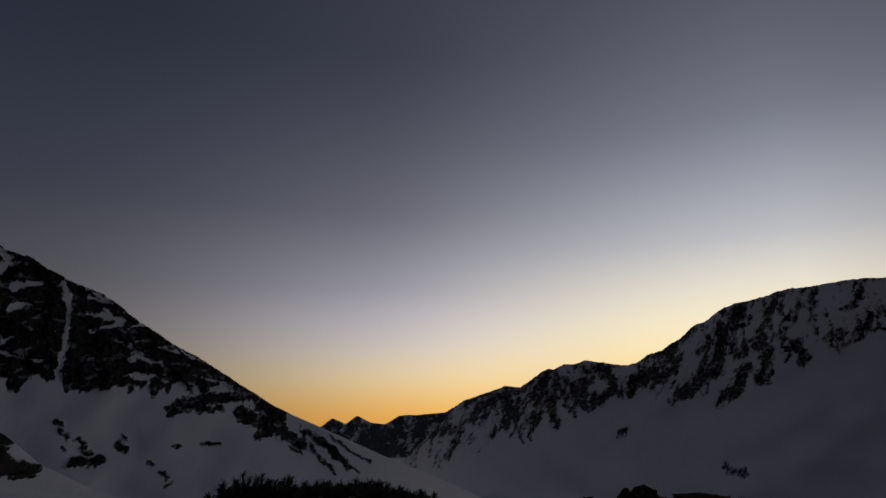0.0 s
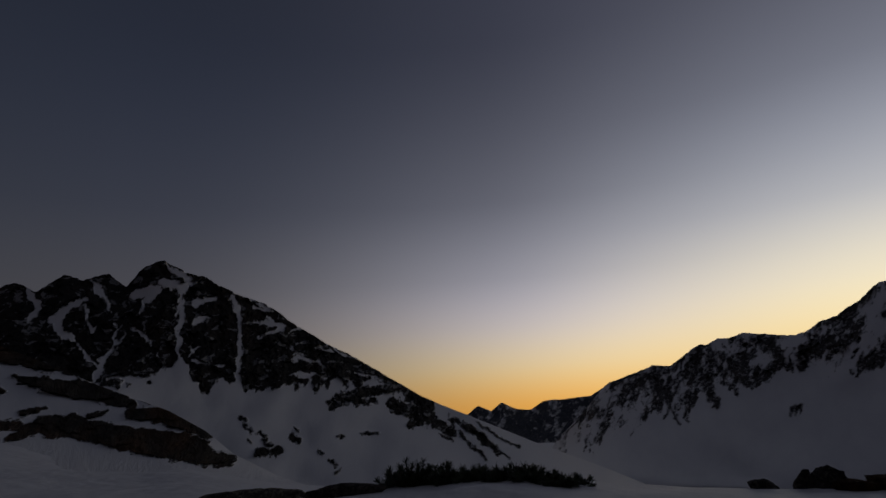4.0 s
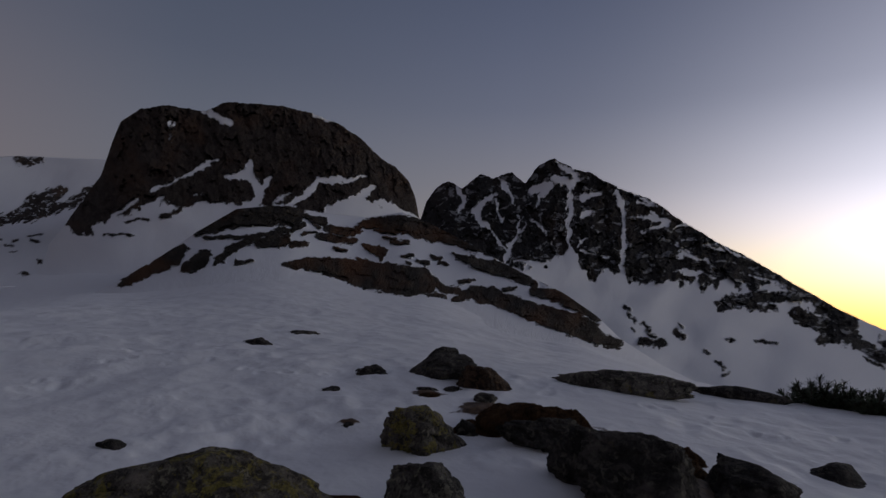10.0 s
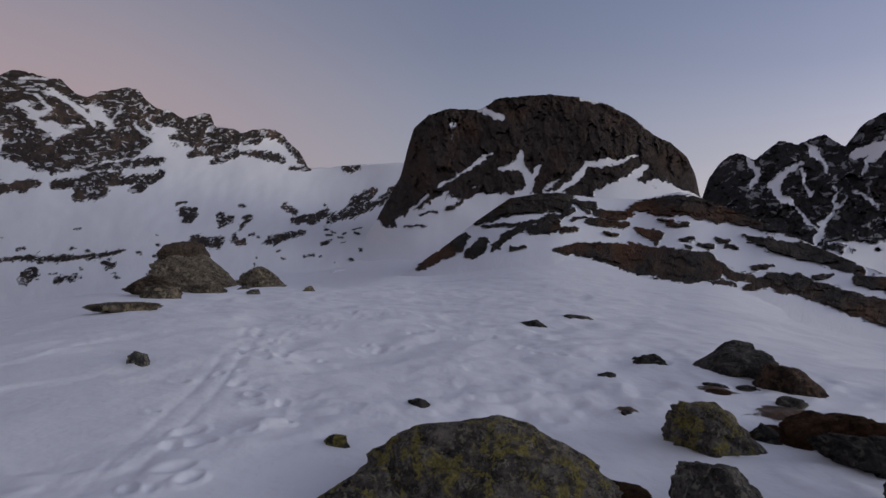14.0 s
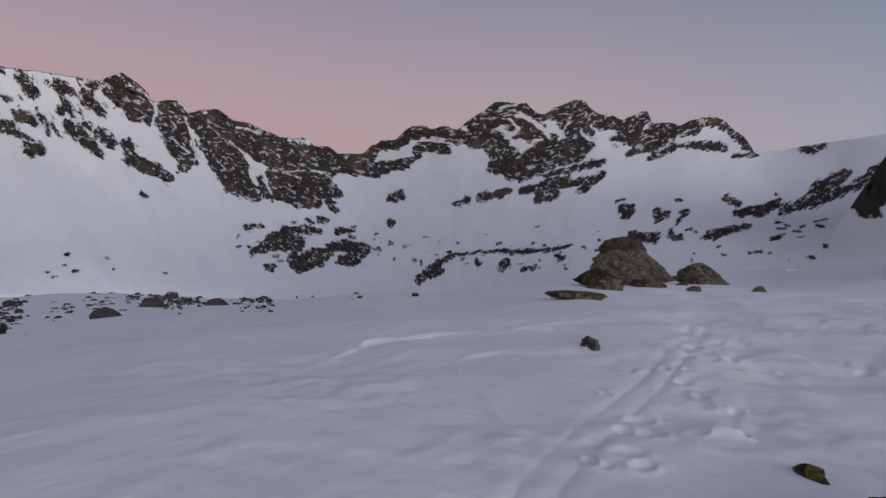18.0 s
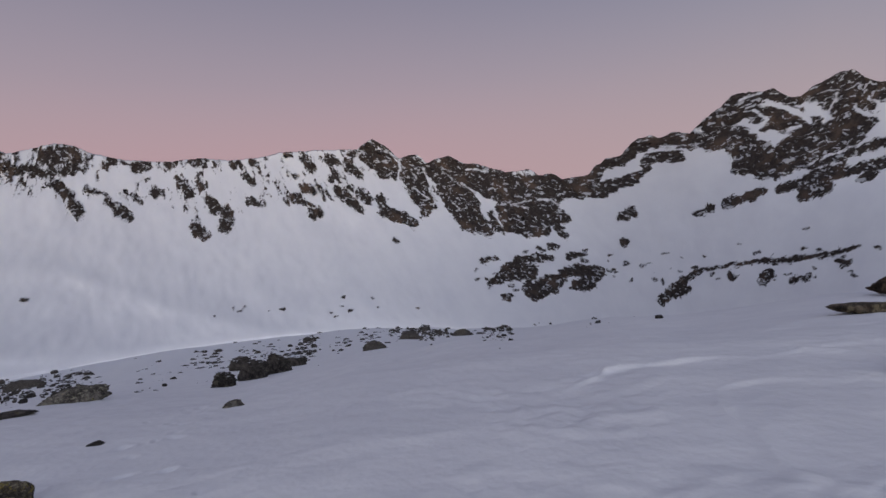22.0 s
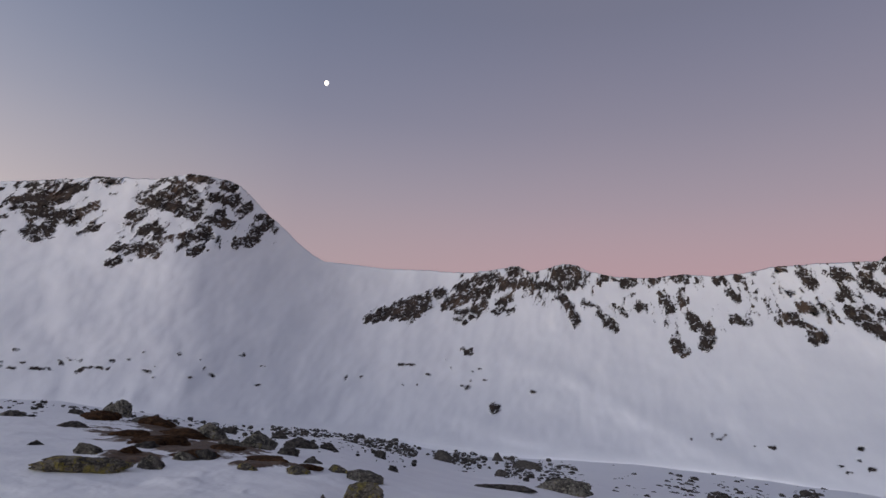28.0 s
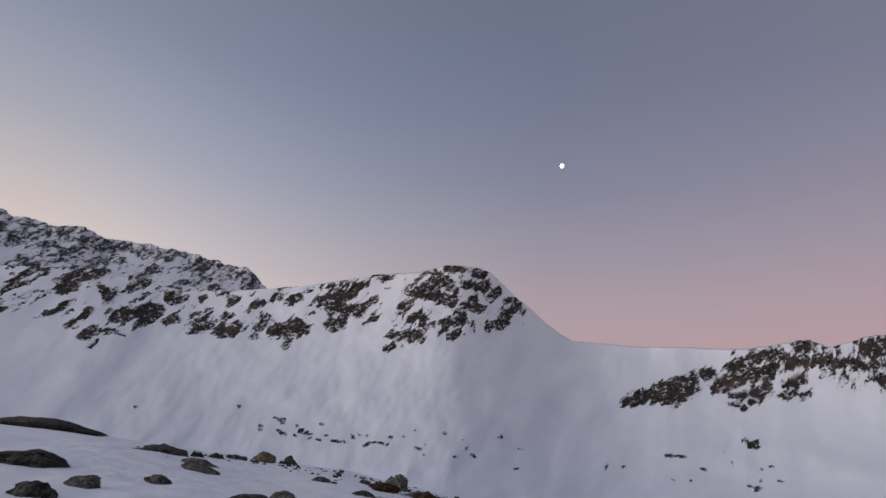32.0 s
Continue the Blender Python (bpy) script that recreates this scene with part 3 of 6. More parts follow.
def mountain(name, label, mat, az0, az1, crest, foot, r_crest, r_foot, rock_line, cover, step=0.13, rows=130, relief=1.0,
             jag=0.25, streak=0.0, bend=1.3, seed=1.0, block=(0.9, 1.1), back=1.7, category="mountain", edge=0.0, pieces=(), flute=0.0, bulge=0.006, humps=(), lean=0.0, ribs=0.0, bare_strokes=(), snow_strokes=(), wander=0.3, comb=(3.2, 1.4), halo=0.8, grow=0.05, broken=0.0, shrink=0.02, swell=0.5):
    """A mountainside between a foot line and a crest, both given as (bearing, elevation) pairs with their ranges in metres. Bare rock
    lies between the crest and rock_line, over about the share 'cover', and along the bare_strokes, chains of (bearing, elevation, half width); snow_strokes cut through it.
    flute: broad troughs in the snow. pieces: split it into things by bearing."""
    az = np.arange(az0, az1 + step / 2, step)
    wide, mid = int(5 / step), int(4.0 / step)
    hi0, lo = soften(knots(crest, az), 1), soften(knots(foot, az), wide)
    rc = soften(knots(r_crest, az), wide) if isinstance(r_crest, list) else np.full(len(az), float(r_crest))
    rf = soften(knots(r_foot, az), wide) if isinstance(r_foot, list) else np.full(len(az), float(r_foot))
    hi = hi0 + (knots(jag, az) if isinstance(jag, list) else jag * smooth(0.1, 0.45, knots(cover, az))) * (0.75 * fbm(az * 1.1, seed * 3.1, 0.5, 3) + 0.35 * ridged(az * 2.3, seed, 0.2, 3) - 0.1) * 0.5
    hi = np.maximum(hi, lo + 0.02)
    soft = np.maximum(soften(hi0, mid), lo + 0.01)
    u = np.linspace(0, 1, rows)[:, None]
    el = lo + (soft - lo) * u + (np.maximum(hi0, lo + 0.01) - soft) * smooth(0.7, 1, u) + (hi - np.maximum(hi0, lo + 0.01)) * smooth(0.88, 1, u)
    if lean:
        even = np.maximum(soften(hi0, int(lean / step)), lo + 1.0)
        r = rf + (rc - rf) * np.clip((el - lo) / (even - lo), 0, 1.6) ** bend
    else:
        r = rf + (rc - rf) * u ** bend
    A = np.broadcast_to(az, el.shape)
    line, cov = knots(rock_line, az), knots(cover, az)
    sx = A + (knots(streak, az) if isinstance(streak, list) else streak) * el
    n1 = fbm(sx * 0.55, el * 0.38, seed, 4, 0.55)
    n2 = fbm(sx * 2.6, el * 2.2, seed + 4, 3, 0.6)
    wx, wy = sx + 0.22 * n2, el + 0.2 * fbm(sx * 2.4, el * 2.4, seed + 2, 2)
    fx, fy = block
    c1, t1, t2, ox, oy, gap1 = cells(wx * fx, wy * fy, seed)
    c2, t3, t4, px, py, gap2 = cells(wx * fx * 2.6, wy * fy * 2.6, seed + 30)
    # how much of the slope is bare, then which blocks of it
    hang = fbm(sx * 0.9, el * 0.12, seed + 9, 3, 0.6)
    band = smooth(-0.9, 0.7, el - line + 0.9 * n1 + ribs * hang)
    part_ = band * np.clip(cov * 1.1 + 0.32 * n1 + 0.12 * n2, 0, 1)
    # sheets of bare rock with broken blocks round them, and gullies and ledges of snow, all with ragged edges
    wa = wander * (0.8 * fbm(sx * 0.8, el * 0.8, seed + 21, 4, 0.65) + 0.3 * t1)
    we = wander * (0.8 * fbm(sx * 0.8, el * 1.1, seed + 25, 4, 0.65) + 0.3 * t2)
    fray = wander * (1.0 * fbm(sx * comb[0], el * comb[1], seed + 29, 4, 0.6) + 0.25 * (c2 - 0.5) + 0.5 * (c1 - 0.5)) * np.clip(0.75 + 0.8 * fbm(sx * 0.5, el * 0.5, seed + 33, 2), 0.15, 1.5)
    core, wide = stroke_depth(az, A + wa, el + we, bare_strokes)
    core = core + 0.7 * fray * np.clip(wide, 0.3, 1) + (knots(grow, az) if isinstance(grow, list) else grow) * wide
    part_ = np.maximum(part_, (knots(halo, az) if isinstance(halo, list) else halo) * smooth(-0.75, 0.25, core) * smooth(0.15, 0.55, wide))
    gully, thin = stroke_depth(az, A + wa, el + we, snow_strokes)
    gully = gully + 0.6 * fray * thin - shrink
    part_ = part_ * smooth(0.25, -0.3, gully)
    lump = np.clip(0.5 + 0.62 * fbm(wx * fx * 0.9, wy * fy * 0.75, seed + 12, 4, 0.6) + 0.25 * ribs * hang, 0, 1)
    rock = 0.5 + 1.5 * (part_ * 1.12 - 0.06 - 0.30 * c1 - 0.22 * c2 - 0.48 * lump) - (0.55 * np.exp(-gap1 / 0.09) + 0.25 * np.exp(-gap2 / 0.12)) * (1.15 - part_)
    rock = np.where(part_ < 0.06, -0.6, rock)
    rock = np.maximum(rock, np.clip(0.5 + 2.4 * (core - (knots(broken, az) if isinstance(broken, list) else broken) * smooth(0.2, 0.8, wide)), -1, 1.3))
    rock = np.minimum(rock, np.clip(0.5 - 2.4 * gully, -0.8, 2))
    rock = np.clip(rock - edge * smooth(0.97, 1.0, u), -1, 1.6)
    bare = smooth(0.3, 0.7, rock)
    # relief along the line of sight, so that crest and foot keep their bearing
    k = swell * 6.0 * fbm((A + 0.3 * (sx - A)) / 6, el / 5, seed + 6, 2) + 0.35 * 2.6 * ridged(sx / 2.6, el / 3.4, seed + 3, 2) * (0.12 + bare)
    k = k + bare * ((2.4 * t1 * ox - 1.0 * c1) / fx + 2.4 * t2 * oy / fy + (2.2 * t3 * px - 0.8 * c2) / fx / 2.6 + 2.2 * t4 * py / fy / 2.6 + 0.5 * ridged(sx * 0.55 * comb[0], el * 1.1 * comb[1], seed + 5, 2))
    k = k + flute * (1 - bare) * fbm((A + 0.3 * (sx - A)) * 0.3, el * 0.24, seed + 15, 3, 0.4)
    for a0, e0, a1, e1, th, s in humps:
        da, de = a1 - a0, e1 - e0
        t = np.clip(((A - a0) * da + (el - e0) * de) / (da * da + de * de + 1e-6), 0, 1)
        k = k - s * np.exp(-(np.hypot(A - a0 - t * da, el - e0 - t * de) / th) ** 2)
    r = r * (1 + (0.0065 * relief * k - bulge * bare) * smooth(0, 0.08, u))
    z = EYE + r * np.tan(np.radians(el))
    bu = np.linspace(0, 1, 9)[1:, None] ** 1.5
    rb = r[-1] * (1 + (back - 1) * bu)
    base = EYE + r[-1] * back * np.tan(np.radians(np.minimum(lo, 0) - 3))
    zb = z[-1] + (base - z[-1]) * (1 - (1 - bu) ** 1.3)
    r, z = np.concatenate([r[:1] * 0.985, r, rb]), np.concatenate([z[:1] - 0.06 * r[:1], z, zb])
    rock = np.concatenate([rock[:1], rock, np.broadcast_to(rock[-1:], rb.shape)])
    a = np.radians(np.broadcast_to(az, r.shape))
    v = np.stack([-np.sin(a) * r, np.cos(a) * r, z], -1).reshape(-1, 3)
    f = grid_faces(*r.shape)
    q = rock.reshape(-1)
    # metres across and up the face, for the grain of the rock
    lift = np.concatenate([el[:1] - 3, el, el[-1:] + 6 * bu])
    side = np.broadcast_to(az, r.shape) + 0.5 * (np.concatenate([sx[:1], sx, np.broadcast_to(sx[-1:], rb.shape)]) - np.broadcast_to(az, r.shape))
    span = radians(1) * float(np.mean(rc))
    grain = np.stack([side * span, lift * span * 0.8, 0.15 * z], -1).reshape(-1, 3)
    is_rock = q[f].mean(1) > 0.45
    g = v.reshape(*r.shape, 3)
    vn = np.cross(np.gradient(g, axis=1), np.gradient(g, axis=0)).reshape(-1, 3)
    vn /= np.maximum(np.linalg.norm(vn, axis=1, keepdims=True), 1e-9)
    vn *= np.where((vn[:, 2:] < 0) & (np.arange(len(vn))[:, None] < g.shape[1] * (rows + 1)), -1, 1)
    where = np.tile(az[:-1], r.shape[0] - 1)
    patch = islands(is_rock.reshape(r.shape[0] - 1, -1)).ravel()
    for pname, plabel, p0, p1 in pieces or ((name, label, -999, 999),):
        thing = new(pname)
        tagged(thing, plabel, category)
        here = (where >= p0) & (where < p1)
        num, count = np.unique(patch[here & is_rock], return_counts=True)
        large = num[np.argsort(-count)][:60]
        large = large[np.sort(count)[::-1][:60] > 40]
        single = here & np.isin(patch, large)
        sets = [("snow_slope", here & ~is_rock), ("rock_face", here & is_rock & ~single)] + [("rock_outcrop", here & (patch == k)) for k in large]
        for pn, sel in sets:
            ff = f[sel]
            if len(ff):
                used, inv = np.unique(ff, return_inverse=True)
                ob = mesh_object(pn, v[used], inv.reshape(-1, 4), mat, thing, attrs={"rock": q[used], "grain": grain[used]}, normals=vn[used])
                if pn == "rock_face":
                    tagged(ob, kind="stuff")
    return thing


# chains of strokes on the slopes: sheets of bare rock, gullies and ledges of snow
PEAK_SNOW = [[(41.2, 11.9, 0.16), (40, 11.2, 0.26), (39, 10.5, 0.47), (39.3, 9.5, 0.48)], [(41.4, 10.3, 0.48), (39.4, 9.8, 0.53)], [(43.5, 9.1, 0.44), (41.7, 9.5, 0.54), (42.4, 8.5, 0.38), (42.8, 7.4, 0.22)], [(39.5, 9.5, 0.32), (39.5, 6.3, 0.32), (39.6, 3.6, 0.27), (39.2, 2.2, 0.43)], [(35, 8.8, 0.31), (34.2, 7.2, 0.36), (34.1, 4.6, 0.26), (34.2, 1.5, 0.26), (34, 0.4, 0.31)], [(47.4, 8.6, 0.28), (48.5, 7.5, 0.45), (49.2, 6.5, 0.46), (48.4, 4.9, 0.23)], [(51.4, 9.1, 0.23), (50.5, 7.5, 0.29), (50.9, 6.3, 0.23)], [(49.6, 6.6, 0.29), (47, 3.9, 0.17), (45.6, 2.2, 0.17)], [(47.4, 8, 0.17), (46.6, 5.5, 0.23)]]
PEAK_SNOW_MID = [[(44.7, 6.3, 0.17), (44.8, 4.4, 0.22), (45.4, 2.9, 0.34), (45.8, 1.8, 0.4)], [(43.9, 5.5, 0.11), (44.9, 4.1, 0.17)], [(47, 10.2, 0.17), (46.2, 9.1, 0.28), (45.2, 7.3, 0.22)], [(43.4, 6, 0.17), (41.8, 4.5, 0.22)], [(38.4, 8.4, 0.42), (36.5, 8.8, 0.16)], [(38.1, 6.5, 0.27), (37.1, 7.1, 0.21)], [(37.7, 4.2, 0.16), (38.5, 3.5, 0.16)], [(38.2, 2.9, 0.27), (37.1, 2.5, 0.16)], [(33.3, 6.5, 0.1), (30.4, 6.1, 0.25), (31.1, 5.3, 0.15), (32.4, 4.9, 0.1)], [(33.3, 8.7, 0.15), (31.2, 7.7, 0.25), (32.9, 7.9, 0.2)], [(34.7, 9.5, 0.3), (33.3, 8.9, 0.2)], [(29.3, 3.8, 0.19), (27.9, 2.9, 0.19), (29.1, 2.5, 0.19)]]
PEAK_SNOW_LOW = [[(29.5, 1, 0.15), (27.9, 1.3, 0.14), (25.8, 0.7, 0.14)], [(28.7, 4.1, 0.1), (27.5, 4.5, 0.1)], [(26.7, 2.3, 0.14), (25.8, 1.7, 0.14)], [(26.8, 3.8, 0.09), (25.6, 4.2, 0.14)], [(29.5, 5.3, 0.1), (28, 5.9, 0.1)], [(41.2, 3.5, 0.11), (40, 1.8, 0.11)], [(44.8, 1.5, 0.17), (41.4, 1.5, 0.22)], [(36, 2.3, 0.21), (35.4, 2.3, 0.16)], [(28.8, 3.1, 0.21), (26.5, 2.2, 0.21)], [(28.4, 1.2, 0.26), (26.8, 1, 0.21)], [(25, 3.6, 0.11), (22.9, 2.4, 0.16)], [(22.8, 1.1, 0.16), (20.1, 0.2, 0.16)], [(26.6, 4.1, 0.11), (25, 3.1, 0.11)], [(31.5, 6.8, 0.16), (30.2, 5.8, 0.32), (31.6, 5.2, 0.16)]]
PEAK_ROCK = [[(25, -1.7, 0.42), (22.2, -0.9, 0.37), (18.2, -0.6, 0.27)], [(19, -2.2, 0.53), (15.6, -3.8, 0.48), (17.5, -4.1, 0.21)], [(21.2, 1.6, 0.66), (17.9, -0.4, 0.55), (15.7, -2.4, 0.7)], [(22.7, -1.9, 0.21), (21.1, -1.7, 0.16)], [(15, -4.3, 0.27), (13.1, -5.4, 0.21), (13.9, -4.4, 0.16)], [(13.4, -3.9, 0.16), (10.6, -5.5, 0.21), (8.7, -7.3, 0.16)], [(12.6, -5.3, 0.16), (10.1, -7.7, 0.15)], [(9.8, -6.1, 0.11), (7.6, -8, 0.1)], [(14.5, -5.3, 0.1), (13.4, -5.9, 0.16)], [(10.6, -4.4, 0.11), (6.7, -7, 0.1)], [(33.6, -3.2, 0.1), (32.6, -4, 0.1)], [(32.1, -4.2, 0.14), (31.3, -4.7, 0.14)], [(32.1, -5.9, 0.33), (30.3, -5.9, 0.29)]]
PEAK_ROCK_MID = [[(29, -4.8, 0.2), (28.4, -5.1, 0.2)], [(24.6, -5, 0.1), (24.2, -5.1, 0.1)], [(28.8, -4, 0.1), (28.5, -4.2, 0.1)], [(25.4, -7.2, 0.1), (24.7, -7.5, 0.15)], [(26.5, -6.2, 0.1), (26.2, -6.3, 0.1)], [(22.3, -4.9, 0.1), (20.7, -4.9, 0.1)], [(24.9, -8.3, 0.1), (24.4, -8.1, 0.1)], [(33.9, -2.7, 0.1), (33.2, -2.9, 0.1)], [(31.2, -5, 0.1), (30.8, -5.2, 0.1)], [(33, -4.6, 0.09), (32.7, -4.8, 0.09)]]
CRAG_SNOW = [[(77.5, 14.2, 0.22), (76.7, 14, 0.28), (74.9, 13.5, 0.33)], [(80.2, 12.4, 0.07), (79.7, 12.6, 0.07)], [(75.9, 9.8, 0.11), (77.9, 8.3, 0.17), (79.6, 7.2, 0.11), (81.2, 6.2, 0.17)], [(72.7, 9.8, 0.23), (73, 8.6, 0.46), (74.4, 8.3, 0.35)], [(72.7, 8.6, 0.46), (71.6, 6.9, 0.47), (72.3, 5.6, 0.29)], [(65.8, 8.9, 0.29), (63.1, 9, 0.23), (61.1, 9.5, 0.12)], [(65.8, 8.8, 0.35), (67.3, 7.1, 0.3), (68.4, 6.2, 0.24), (69.9, 5.5, 0.18)], [(60.3, 8.5, 0.35), (62, 7, 0.47), (63.9, 5.9, 0.53)], [(59.7, 7, 0.35), (58, 6.4, 0.41), (56.5, 5.9, 0.24)], [(60.7, 6.6, 0.35), (59.1, 5.6, 0.36)]]
CRAG_SNOW_MID = [[(69.9, 6.4, 0.12), (68.8, 7.3, 0.12)], [(70.6, 8.7, 0.12), (71.4, 7.6, 0.23)], [(66.7, 15.3, 0.17), (62.4, 14.5, 0.17), (59.7, 12.7, 0.11)], [(82.5, 5.1, 0.17), (83.8, 3.8, 0.28), (84.6, 2.4, 0.34)], [(80.3, 5.7, 0.17), (81.7, 4.5, 0.34)], [(75.8, 5.4, 0.35), (77.5, 4.7, 0.46), (79.7, 3.3, 0.46)], [(82.4, 2.6, 0.46), (74.6, 4.3, 0.59)]]
CRAG_ROCK = [[(85, 3, 0.17), (83, 4.2, 0.23), (81.4, 5.2, 0.11)], [(80, 3.8, 0.35), (78.9, 4.4, 0.17)], [(78.7, 5.4, 0.4), (76.7, 6.1, 0.23)], [(75.8, 6, 0.35), (73.6, 7.1, 0.82), (72.6, 7.2, 0.47)], [(83, 3.1, 0.11), (81.4, 3.7, 0.11)], [(84.4, 3.8, 0.22), (82.5, 5, 0.17)], [(64.6, 7.8, 0.47), (66, 6.3, 0.3)], [(63.1, 8.4, 0.29), (61.6, 8.9, 0.23)], [(58.9, 8.4, 0.47), (56.5, 7.1, 0.7)], [(70.6, 7, 0.59), (68.2, 7.7, 0.59)], [(84.6, 1.7, 0.11), (82.4, 2.2, 0.11)], [(83.6, 4.5, 0.23), (79.3, 6.5, 0.23)]]
RIB_SHEETS = [[(77.1, 2.7, 0.35), (75.7, 3.3, 0.53), (73.4, 4.5, 0.82), (71.1, 4.7, 0.83), (68, 4.6, 0.59)], [(72.3, 5.5, 0.24), (67.4, 5.6, 0.36)], [(70.4, 2.8, 0.3), (67.2, 4.1, 0.24)], [(71.3, 2, 0.48), (68.9, 2.4, 0.48)], [(76.3, 2.1, 0.18), (72.8, 2.5, 0.18), (69.8, 3.1, 0.18)], [(75.3, -0.3, 0.18), (73.9, 1.2, 0.35), (71.5, 2.6, 0.24)], [(77.8, -0.8, 0.35), (76.7, -0.1, 0.76), (76.2, 0.8, 0.29)], [(83.1, -2.6, 0.23), (81.7, -1.7, 0.46), (79, 0.1, 0.75), (78.2, 1.1, 0.29)], [(73.3, -0.1, 0.18), (72, 0.1, 0.12)]]
RIB_SHEETS_MID = [[(60.9, 4.6, 0.36), (57.9, 5, 0.71), (54.4, 4.5, 1.06), (49.8, 3.9, 1.27), (46.4, 2.2, 0.57), (43.5, 1, 0.22)], [(50.9, 1.7, 0.29), (48.6, 1.1, 0.58), (45.9, 0.5, 0.79), (42.6, -0.9, 0.28)], [(64.5, 3.9, 0.42), (62.1, 3.7, 0.36), (61.2, 4.5, 0.18)], [(67.2, 5, 0.24), (65, 4.5, 0.24)], [(65.6, 3.1, 0.24), (62, 2.8, 0.36)], [(59.7, 4, 0.18), (56.1, 4.1, 0.24)], [(60.8, 2.3, 0.3), (59, 1.8, 0.54), (59, 1.1, 0.24)], [(68.1, 2, 0.3), (66.9, 2.2, 0.24)], [(58, 2.8, 0.18), (56.3, 3, 0.18)], [(67.1, 3.2, 0.12), (65.9, 3.5, 0.12)]]
RIB_SHEETS_LOW = [[(68.8, -0.1, 0.18), (66.1, 0.2, 0.66), (62.5, -0.3, 1.2), (58.9, -0.8, 1.49), (55.4, -1.1, 1.48), (54.1, -1.3, 1.06)], [(53.3, -1.2, 0.41), (51.9, -1.9, 0.35), (50.6, -1.9, 0.29)], [(53.7, -2.5, 0.23), (51.9, -2.6, 0.17)], [(51.3, -2.9, 0.17), (49.1, -2.1, 0.63), (46.9, -2.3, 0.74), (43.6, -3.5, 0.83), (40, -4.4, 1.08), (37.6, -4.9, 1.06), (36.2, -5.9, 0.62), (34.3, -6.2, 0.31)], [(42.9, -1.5, 0.39), (40.1, -1.9, 0.6), (37.6, -2.8, 0.8), (36.1, -3.5, 0.47)], [(41.9, -0.3, 0.17), (41.4, -0.7, 0.17)], [(56.9, 1.4, 0.12), (55.8, 1.5, 0.18)], [(55.2, 1.1, 0.12), (54, 0.9, 0.18)], [(53.7, 1.6, 0.18), (52.8, 1.4, 0.23)]]
RIB_SHEETS_EAST = [[(52.8, 1, 0.18), (52, 0.8, 0.12)], [(56.3, 0.8, 0.12), (55.9, 0.7, 0.12)], [(51.4, 2, 0.12), (51, 1.8, 0.12)], [(45.8, -1.5, 0.17), (44.7, -1.3, 0.11)], [(58.8, 3.3, 0.12), (57.6, 3.2, 0.12)], [(63.8, 1.9, 0.12), (62.6, 1.7, 0.12)], [(50.5, -1, 0.23), (49.1, -0.6, 0.17)], [(66.3, 4.4, 0.12), (65.4, 4, 0.12)]]
NOTCH_ROCK = [[(155.9, 11.3, 0.64), (154.1, 10, 1.03), (153.1, 9.2, 0.49)], [(156.4, 11.8, 0.32), (155.1, 12.3, 0.37)], [(152, 10, 0.6), (151, 8.4, 1.12), (150.5, 6.9, 1.13), (149.6, 5.5, 0.4)], [(151.2, 10.5, 0.27), (150, 9.5, 0.39)], [(149, 9.3, 0.73), (147.3, 8.5, 1.59), (146.6, 6.2, 1.5), (145.5, 4, 1.17), (143.7, 2.3, 0.41)], [(144.8, 7.9, 1.26), (141.9, 6.8, 1.4), (139, 6.1, 1.41), (137.2, 4.9, 1.07)], [(142, 3.8, 1.41), (139.7, 2.9, 1.19), (137.8, 2.2, 0.42)], [(138.3, 4.2, 1.07), (135.6, 3.1, 0.42)], [(147.6, 9.8, 0.51), (144.2, 8.7, 0.52), (141.3, 7.7, 0.41), (137.1, 7.1, 0.41)]]
NOTCH_ROCK_MID = [[(136.6, 6.7, 0.76), (134.2, 5.9, 0.77), (131.8, 5.6, 0.47), (129.4, 6.3, 0.41), (127.5, 7.4, 0.41)], [(133.6, 7.1, 0.41), (136, 7.1, 0.41)], [(131.8, 8.3, 0.35), (129.4, 8.5, 0.41), (128.1, 9.6, 0.52)], [(143.7, -3, 0.29), (141.6, -1.9, 0.77), (139.7, -2.2, 0.77)], [(139.9, -3.7, 0.48), (139.3, -4.3, 0.77), (137.5, -3.5, 0.78), (136.4, -2.9, 0.42)], [(136.3, -2.6, 0.42), (134.5, -2.3, 0.54), (132.7, -2.7, 0.36), (133.6, -3.6, 0.48), (135.2, -3.9, 0.3)], [(141, -1, 0.24), (139.2, -0.7, 0.24), (137.3, -0.9, 0.18)], [(135.6, -0.9, 0.24), (134, -0.6, 0.18)], [(144.5, -0.6, 0.18), (143, -0.6, 0.18)], [(142.5, -4.6, 0.24), (142, -4.7, 0.24)]]
NOTCH_ROCK_LOW = [[(137.6, 3.4, 0.24), (136.1, 2.1, 0.18)], [(136.3, 1.5, 0.18), (135.7, 1.3, 0.18)], [(137.3, 0.4, 0.24), (136.7, 0.2, 0.18)], [(138.6, 0.2, 0.18), (137.9, 0, 0.12)], [(154.8, 5.3, 0.22), (153.2, 4.8, 0.34), (151.4, 3.8, 0.23)], [(150.5, 4.8, 0.23), (150.1, 4.6, 0.17)], [(156.9, 7.3, 0.32), (156, 6.6, 0.33)], [(157.9, 10.6, 0.37), (157.6, 9.8, 0.32), (156.6, 9.1, 0.27)], [(155, 6.7, 0.22), (154.6, 6.4, 0.22)], [(130.2, 0.1, 0.24), (129.7, 0.2, 0.18)], [(130.1, 2.9, 0.3), (129, 3.1, 0.24)], [(153.8, 2.3, 0.11), (153.3, 2, 0.11)]]
